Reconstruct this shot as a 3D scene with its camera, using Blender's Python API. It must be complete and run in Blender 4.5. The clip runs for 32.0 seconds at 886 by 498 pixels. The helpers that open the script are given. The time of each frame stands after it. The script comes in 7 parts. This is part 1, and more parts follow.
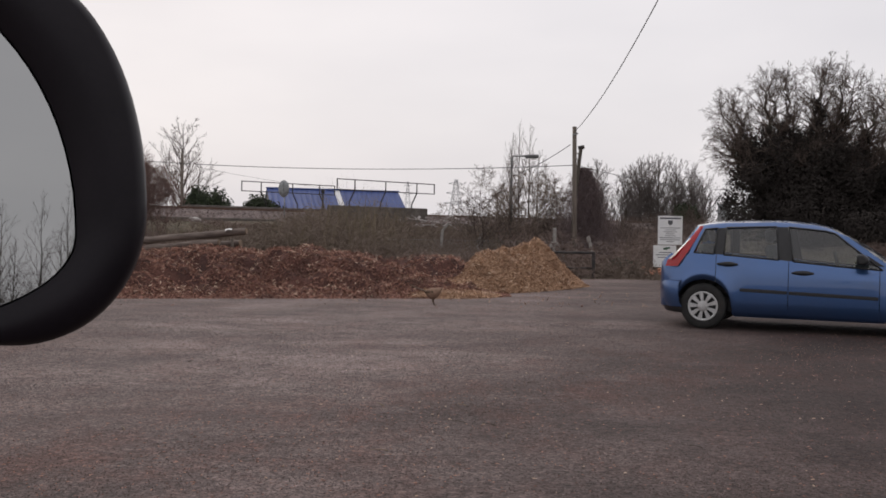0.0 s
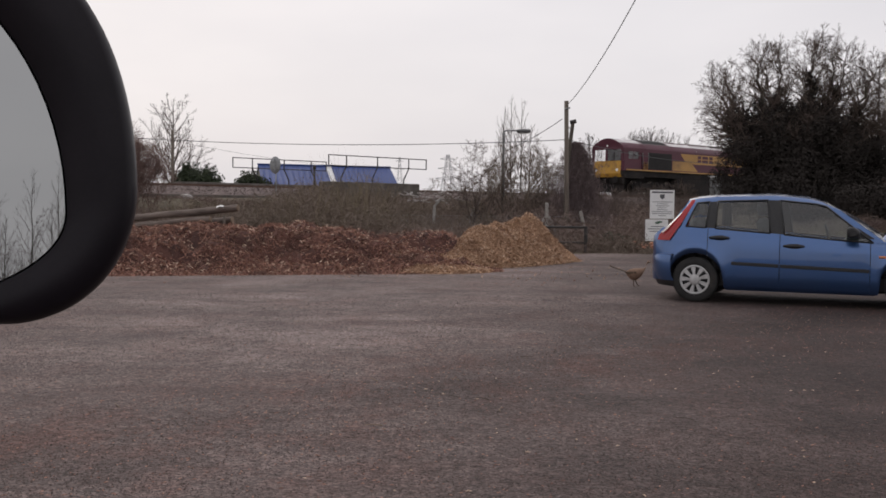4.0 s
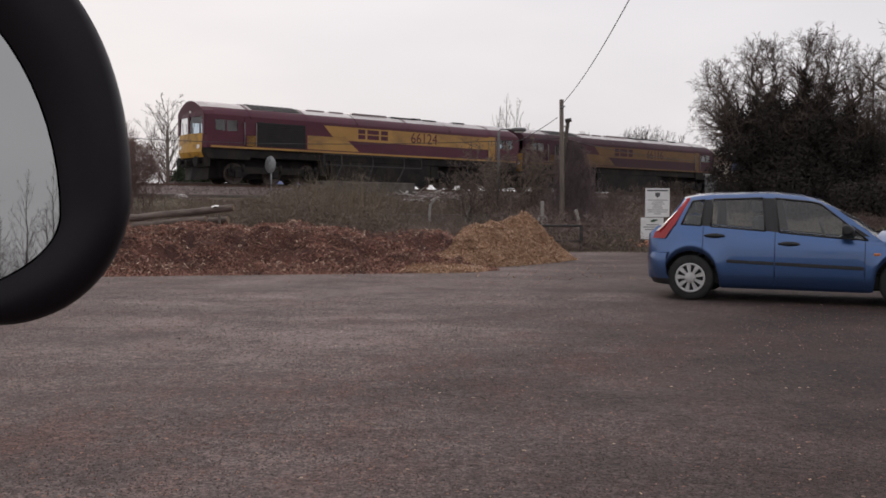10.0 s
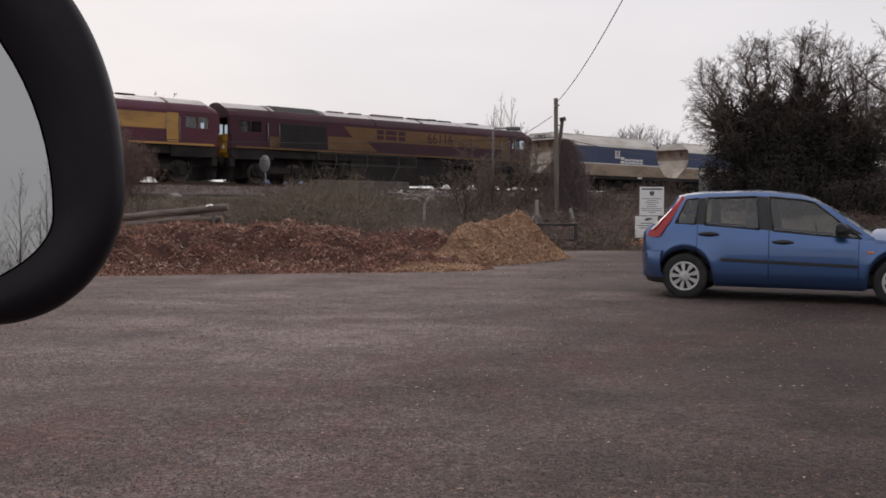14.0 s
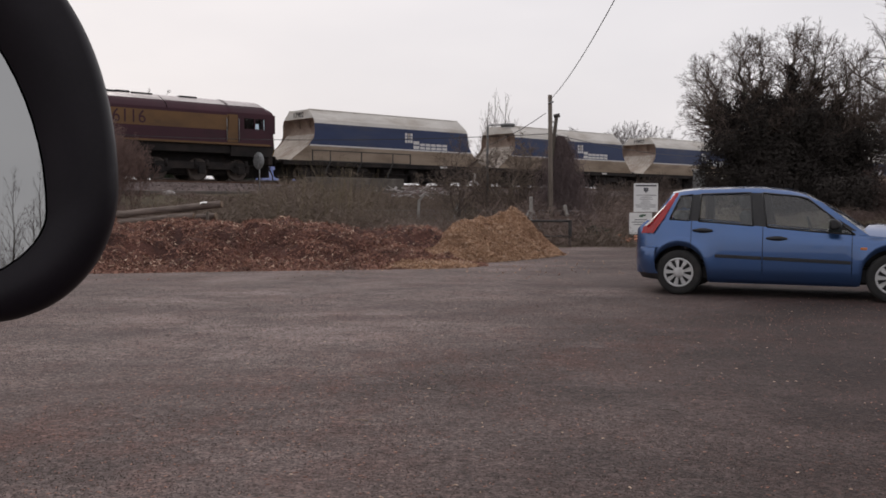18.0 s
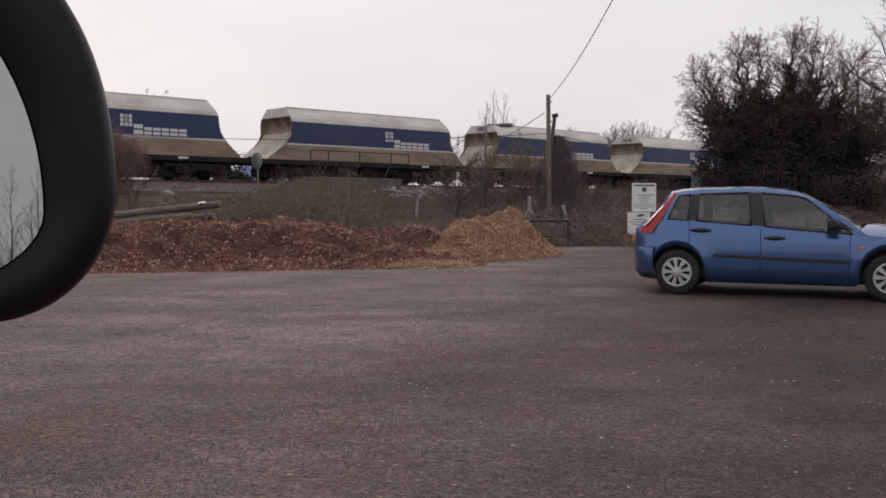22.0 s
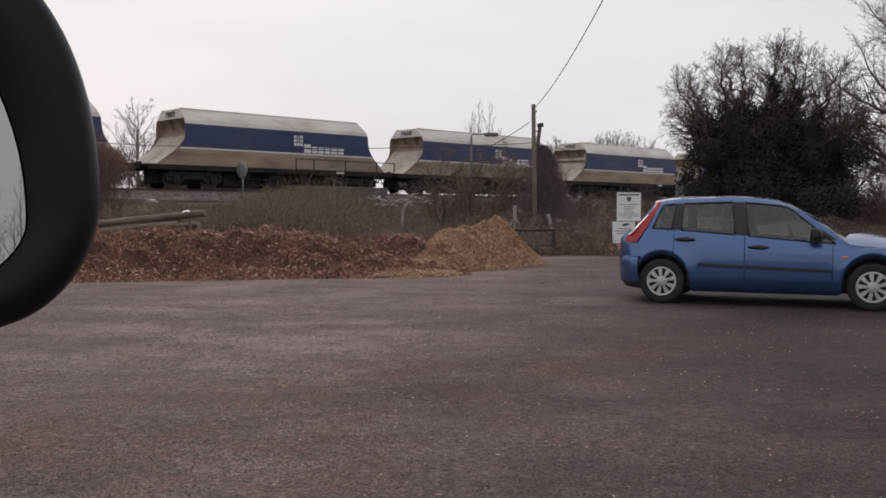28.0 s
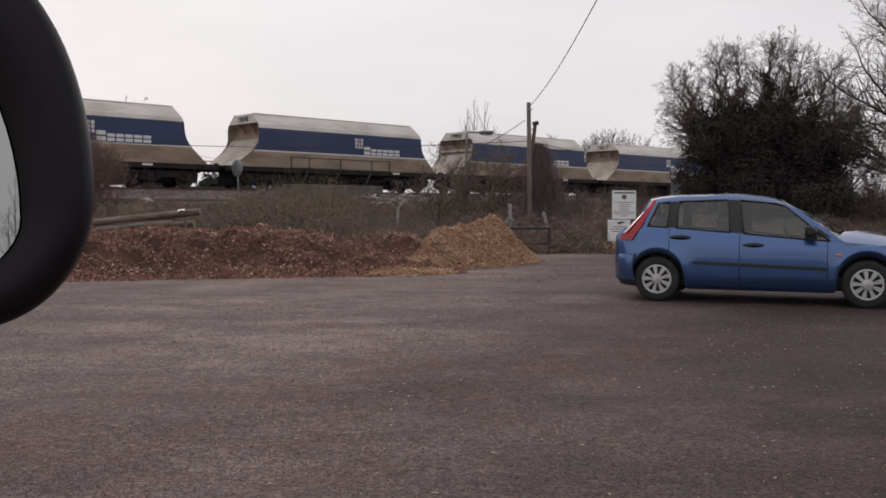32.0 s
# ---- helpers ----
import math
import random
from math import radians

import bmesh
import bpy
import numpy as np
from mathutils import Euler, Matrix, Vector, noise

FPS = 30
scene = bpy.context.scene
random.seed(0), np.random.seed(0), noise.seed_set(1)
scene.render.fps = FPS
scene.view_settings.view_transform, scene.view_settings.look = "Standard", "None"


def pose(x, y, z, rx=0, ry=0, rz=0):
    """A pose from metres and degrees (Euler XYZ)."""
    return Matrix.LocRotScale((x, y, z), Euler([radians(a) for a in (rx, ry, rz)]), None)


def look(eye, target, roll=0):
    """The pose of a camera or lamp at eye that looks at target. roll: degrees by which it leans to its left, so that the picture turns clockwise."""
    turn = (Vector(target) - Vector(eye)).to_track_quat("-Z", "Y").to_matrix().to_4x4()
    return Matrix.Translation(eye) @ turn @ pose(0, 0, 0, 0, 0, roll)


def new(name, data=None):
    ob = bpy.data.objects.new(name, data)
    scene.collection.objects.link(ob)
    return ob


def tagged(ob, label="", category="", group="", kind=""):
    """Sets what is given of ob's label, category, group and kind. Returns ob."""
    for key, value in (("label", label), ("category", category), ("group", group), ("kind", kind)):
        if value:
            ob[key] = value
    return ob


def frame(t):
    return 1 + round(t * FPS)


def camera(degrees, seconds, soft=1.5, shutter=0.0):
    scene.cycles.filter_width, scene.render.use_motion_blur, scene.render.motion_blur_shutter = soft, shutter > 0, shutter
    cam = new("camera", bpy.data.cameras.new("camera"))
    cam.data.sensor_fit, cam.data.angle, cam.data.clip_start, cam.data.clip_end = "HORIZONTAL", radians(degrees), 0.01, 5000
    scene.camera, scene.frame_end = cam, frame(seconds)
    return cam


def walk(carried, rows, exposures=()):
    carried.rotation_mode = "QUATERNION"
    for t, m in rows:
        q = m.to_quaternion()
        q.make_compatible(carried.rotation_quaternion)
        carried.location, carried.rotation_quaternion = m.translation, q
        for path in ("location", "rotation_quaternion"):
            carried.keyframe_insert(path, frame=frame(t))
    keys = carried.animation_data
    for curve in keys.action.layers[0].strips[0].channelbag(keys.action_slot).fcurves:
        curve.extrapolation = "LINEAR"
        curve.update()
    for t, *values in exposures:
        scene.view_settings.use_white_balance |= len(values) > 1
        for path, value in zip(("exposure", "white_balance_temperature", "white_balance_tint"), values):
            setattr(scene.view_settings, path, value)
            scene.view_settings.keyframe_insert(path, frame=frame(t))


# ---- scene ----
# The camera: hand-held and still in the seat of a parked car, looking out past its wing mirror.
cam = camera(51.1, 32.0, soft=1.7)
walk(cam, [
    (0, pose(-0.0006, 0, 1.16, 89.056, -0.908, 0.648)),
    (0.5, pose(-0.0006, 0, 1.16, 88.891, -0.905, 0.648)),
    (1, pose(-0.0005, 0, 1.16, 88.628, -0.856, 0.631)),
    (1.5, pose(-0.0005, 0, 1.16, 88.373, -0.870, 0.532)),
    (2, pose(-0.0005, 0, 1.16, 88.159, -0.864, 0.463)),
    (2.5, pose(-0.0004, 0, 1.16, 87.924, -0.781, 0.376)),
    (3, pose(-0.0004, 0, 1.16, 87.725, -0.634, 0.254)),
    (3.5, pose(-0.0004, 0, 1.16, 87.520, -0.555, 0.175)),
    (5.5, pose(-0.0002, 0, 1.16, 87.801, -0.505, 0.173)),
    (6, pose(-0.0002, 0, 1.16, 87.870, -0.506, 0.131)),
    (6.5, pose(-0.0002, 0, 1.16, 87.743, -0.477, 0.114)),
    (7, pose(-0.0001, 0, 1.16, 87.655, -0.435, 0.053)),
    (7.5, pose(-0.0001, 0, 1.16, 87.654, -0.406, 0.029)),
    (8, pose(-0.0001, 0, 1.16, 87.661, -0.392, 0.063)),
    (8.5, pose(-0.0000, 0, 1.16, 87.563, -0.381, 0.022)),
    (9, pose(-0.0000, 0, 1.16, 87.480, -0.335, -0.013)),
    (9.5, pose(0.0000, 0, 1.16, 87.472, -0.301, -0.056)),
    (10, pose(0.0000, 0, 1.16, 87.486, -0.322, -0.107)),
    (10.5, pose(0.0001, 0, 1.16, 87.659, -0.309, -0.169)),
    (11, pose(0.0001, 0, 1.16, 87.440, -0.314, -0.262)),
    (11.5, pose(0.0001, 0, 1.16, 87.273, -0.229, -0.312)),
    (12, pose(0.0001, 0, 1.16, 87.348, -0.268, -0.404)),
    (12.5, pose(0.0001, 0, 1.16, 87.407, -0.300, -0.420)),
    (13, pose(0.0002, 0, 1.16, 87.527, -0.353, -0.461)),
    (13.5, pose(0.0002, 0, 1.16, 87.515, -0.291, -0.480)),
    (14, pose(0.0002, 0, 1.16, 87.417, -0.249, -0.441)),
    (14.5, pose(0.0002, 0, 1.16, 87.421, -0.255, -0.485)),
    (16.5, pose(0.0003, 0, 1.16, 87.305, -0.170, -0.596)),
    (17, pose(0.0003, 0, 1.16, 87.288, -0.194, -0.633)),
    (17.5, pose(0.0003, 0, 1.16, 87.215, -0.133, -0.647)),
    (18, pose(0.0004, 0, 1.16, 87.224, -0.146, -0.788)),
    (18.5, pose(0.0004, 0, 1.16, 87.035, -0.123, -0.889)),
    (19, pose(0.0004, 0, 1.16, 86.918, -0.096, -0.935)),
    (19.5, pose(0.0004, 0, 1.16, 86.676, -0.012, -0.876)),
    (20, pose(0.0004, 0, 1.16, 86.779, -0.061, -0.948)),
    (20.5, pose(0.0004, 0, 1.16, 86.851, -0.081, -0.900)),
    (21, pose(0.0005, 0, 1.16, 86.795, -0.090, -0.923)),
    (21.5, pose(0.0005, 0, 1.16, 86.970, -0.098, -0.922)),
    (22, pose(0.0005, 0, 1.16, 87.215, -0.120, -0.893)),
    (22.5, pose(0.0005, 0, 1.16, 87.451, -0.160, -1.042)),
    (23, pose(0.0005, 0, 1.16, 87.642, -0.178, -1.196)),
    (23.5, pose(0.0006, 0, 1.16, 87.711, -0.190, -1.378)),
    (24, pose(0.0006, 0, 1.16, 87.816, -0.224, -1.517)),
    (24.5, pose(0.0006, 0, 1.16, 87.762, -0.226, -1.523)),
    (25, pose(0.0006, 0, 1.16, 87.762, -0.227, -1.618)),
    (25.5, pose(0.0006, 0, 1.16, 87.760, -0.213, -1.627)),
    (27.5, pose(0.0007, 0, 1.16, 87.836, -0.237, -1.765)),
    (28, pose(0.0007, 0, 1.16, 87.777, -0.187, -1.787)),
    (28.5, pose(0.0008, 0, 1.16, 87.728, -0.151, -1.791)),
    (29, pose(0.0008, 0, 1.16, 87.713, -0.194, -1.847)),
    (29.5, pose(0.0008, 0, 1.16, 87.727, -0.157, -1.839)),
    (30, pose(0.0008, 0, 1.16, 87.719, -0.120, -1.882)),
    (30.5, pose(0.0008, 0, 1.16, 87.637, -0.061, -1.919)),
    (31, pose(0.0009, 0, 1.16, 87.596, -0.058, -1.986)),
    (31.5, pose(0.0009, 0, 1.16, 87.617, -0.085, -1.996)),
    (32, pose(0.0009, 0, 1.16, 87.672, -0.092, -2.071)),
], exposures=[(0, 0.0, 6500, 15), (32, 0.0, 6500, 15)])

# ---- world and light: a bright, even overcast ----
world = bpy.data.worlds.new("overcast")
scene.world = world
world.use_nodes = True
wn, wl = world.node_tree.nodes, world.node_tree.links
wn.clear()
w_out = wn.new("ShaderNodeOutputWorld")
w_sky = wn.new("ShaderNodeTexSky")
w_sky.sky_type, w_sky.sun_disc = "NISHITA", False
w_sky.sun_elevation, w_sky.sun_rotation = radians(38), radians(-25)
w_sky.dust_density, w_sky.air_density = 4.0, 1.5
w_bsky = wn.new("ShaderNodeBackground")
w_bsky.inputs["Strength"].default_value = 0.07
w_co = wn.new("ShaderNodeTexCoord")
w_map = wn.new("ShaderNodeMapping")
w_map.inputs["Scale"].default_value = (1.0, 1.0, 3.0)
w_noise = wn.new("ShaderNodeTexNoise")
w_noise.inputs["Scale"].default_value, w_noise.inputs["Detail"].default_value = 2.2, 4.0
w_ramp = wn.new("ShaderNodeValToRGB")
w_ramp.color_ramp.elements[0].position, w_ramp.color_ramp.elements[0].color = 0.3, (0.72, 0.722, 0.738, 1)
w_ramp.color_ramp.elements[1].position, w_ramp.color_ramp.elements[1].color = 0.7, (0.845, 0.836, 0.836, 1)
w_bcl = wn.new("ShaderNodeBackground")
w_bcl.inputs["Strength"].default_value = 1.06
w_mix = wn.new("ShaderNodeMixShader")
w_mix.inputs["Fac"].default_value = 0.88
wl.new(w_sky.outputs["Color"], w_bsky.inputs["Color"])
wl.new(w_co.outputs["Generated"], w_map.inputs["Vector"])
wl.new(w_map.outputs["Vector"], w_noise.inputs["Vector"])
wl.new(w_noise.outputs["Fac"], w_ramp.inputs["Fac"])
wl.new(w_ramp.outputs["Color"], w_bcl.inputs["Color"])
wl.new(w_bsky.outputs[0], w_mix.inputs[1])
wl.new(w_bcl.outputs[0], w_mix.inputs[2])
wl.new(w_mix.outputs[0], w_out.inputs["Surface"])

sun = new("sun", bpy.data.lights.new("sun", "SUN"))
sun.data.energy, sun.data.angle, sun.data.color = 0.7, radians(25), (1.0, 0.95, 0.88)
sun.matrix_world = look((-25, 45, 40), (0, 0, 0))


# ---- materials ----
def surf(name, a, b, scale=4.0, rough=0.7, metal=0.0, bump=0.2, fine=60.0, dirt_or_shade=None, patch_scale=1.0, patch_amount=0.5,
         rand=0.0, island=0.0, coat=0.0, stretch=(1, 1, 1), bump_dist=0.01, spec=0.5):
    """A surface that varies between the colours a and b at two scales, with patches of grime or painted shade, and fine
    relief.
    """
    m = bpy.data.materials.new(name)
    m.use_nodes = True
    n, l = m.node_tree.nodes, m.node_tree.links
    bsdf = n["Principled BSDF"]
    co = n.new("ShaderNodeTexCoord")
    mp = n.new("ShaderNodeMapping")
    mp.inputs["Scale"].default_value = stretch
    l.new(co.outputs["Object"], mp.inputs["Vector"])
    big, small = n.new("ShaderNodeTexNoise"), n.new("ShaderNodeTexNoise")
    for tex, s, det in ((big, scale, 5), (small, fine, 3)):
        tex.inputs["Scale"].default_value, tex.inputs["Detail"].default_value = s, det
        l.new(mp.outputs["Vector"], tex.inputs["Vector"])
    mixf = n.new("ShaderNodeMix")
    mixf.data_type = "FLOAT"
    mixf.inputs["Factor"].default_value = 0.35
    l.new(big.outputs["Fac"], mixf.inputs[2])
    l.new(small.outputs["Fac"], mixf.inputs[3])
    mr = n.new("ShaderNodeMapRange")
    mr.inputs["From Min"].default_value, mr.inputs["From Max"].default_value = 0.33, 0.67
    l.new(mixf.outputs[0], mr.inputs["Value"])
    mix = n.new("ShaderNodeMix")
    mix.data_type = "RGBA"
    mix.inputs[6].default_value, mix.inputs[7].default_value = (*a, 1), (*b, 1)
    fac = mr.outputs["Result"]
    if rand or island:
        src = n.new("ShaderNodeObjectInfo").outputs["Random"] if rand else n.new("ShaderNodeNewGeometry").outputs["Random Per Island"]
        mm = n.new("ShaderNodeMix")
        mm.data_type = "FLOAT"
        mm.inputs["Factor"].default_value = rand or island
        l.new(fac, mm.inputs[2])
        l.new(src, mm.inputs[3])
        fac = mm.outputs[0]
    l.new(fac, mix.inputs["Factor"])
    col = mix.outputs[2]
    if dirt_or_shade:
        dn = n.new("ShaderNodeTexNoise")
        dn.inputs["Scale"].default_value, dn.inputs["Detail"].default_value, dn.inputs["Roughness"].default_value = patch_scale, 6, 0.65
        l.new(mp.outputs["Vector"], dn.inputs["Vector"])
        dr = n.new("ShaderNodeMapRange")
        dr.inputs["From Min"].default_value, dr.inputs["From Max"].default_value = 0.48, 0.68
        dr.inputs["To Max"].default_value = patch_amount
        l.new(dn.outputs["Fac"], dr.inputs["Value"])
        dm = n.new("ShaderNodeMix")
        dm.data_type = "RGBA"
        l.new(dr.outputs["Result"], dm.inputs["Factor"])
        l.new(col, dm.inputs[6])
        dm.inputs[7].default_value = (*dirt_or_shade, 1)
        col = dm.outputs[2]
    l.new(col, bsdf.inputs["Base Color"])
    bsdf.inputs["Roughness"].default_value, bsdf.inputs["Metallic"].default_value = rough, metal
    bsdf.inputs["Coat Weight"].default_value = coat
    bsdf.inputs["Specular IOR Level"].default_value = spec
    if bump:
        bp = n.new("ShaderNodeBump")
        bp.inputs["Strength"].default_value, bp.inputs["Distance"].default_value = bump, bump_dist
        l.new(mixf.outputs[0], bp.inputs["Height"])
        l.new(bp.outputs["Normal"], bsdf.inputs["Normal"])
    return m


def glass(name, tint, rough=0.02, ior=1.5):
    """A thin pane: mostly clear, with a mirror-like gloss."""
    m = bpy.data.materials.new(name)
    m.use_nodes = True
    n, l = m.node_tree.nodes, m.node_tree.links
    n.remove(n["Principled BSDF"])
    tr, gl, mx = n.new("ShaderNodeBsdfTransparent"), n.new("ShaderNodeBsdfGlossy"), n.new("ShaderNodeMixShader")
    tr.inputs["Color"].default_value = (*tint, 1)
    gl.inputs["Roughness"].default_value = rough
    fr = n.new("ShaderNodeFresnel")
    fr.inputs["IOR"].default_value = ior
    l.new(fr.outputs[0], mx.inputs["Fac"])
    l.new(tr.outputs[0], mx.inputs[1])
    l.new(gl.outputs[0], mx.inputs[2])
    l.new(mx.outputs[0], n["Material Output"].inputs["Surface"])
    return m


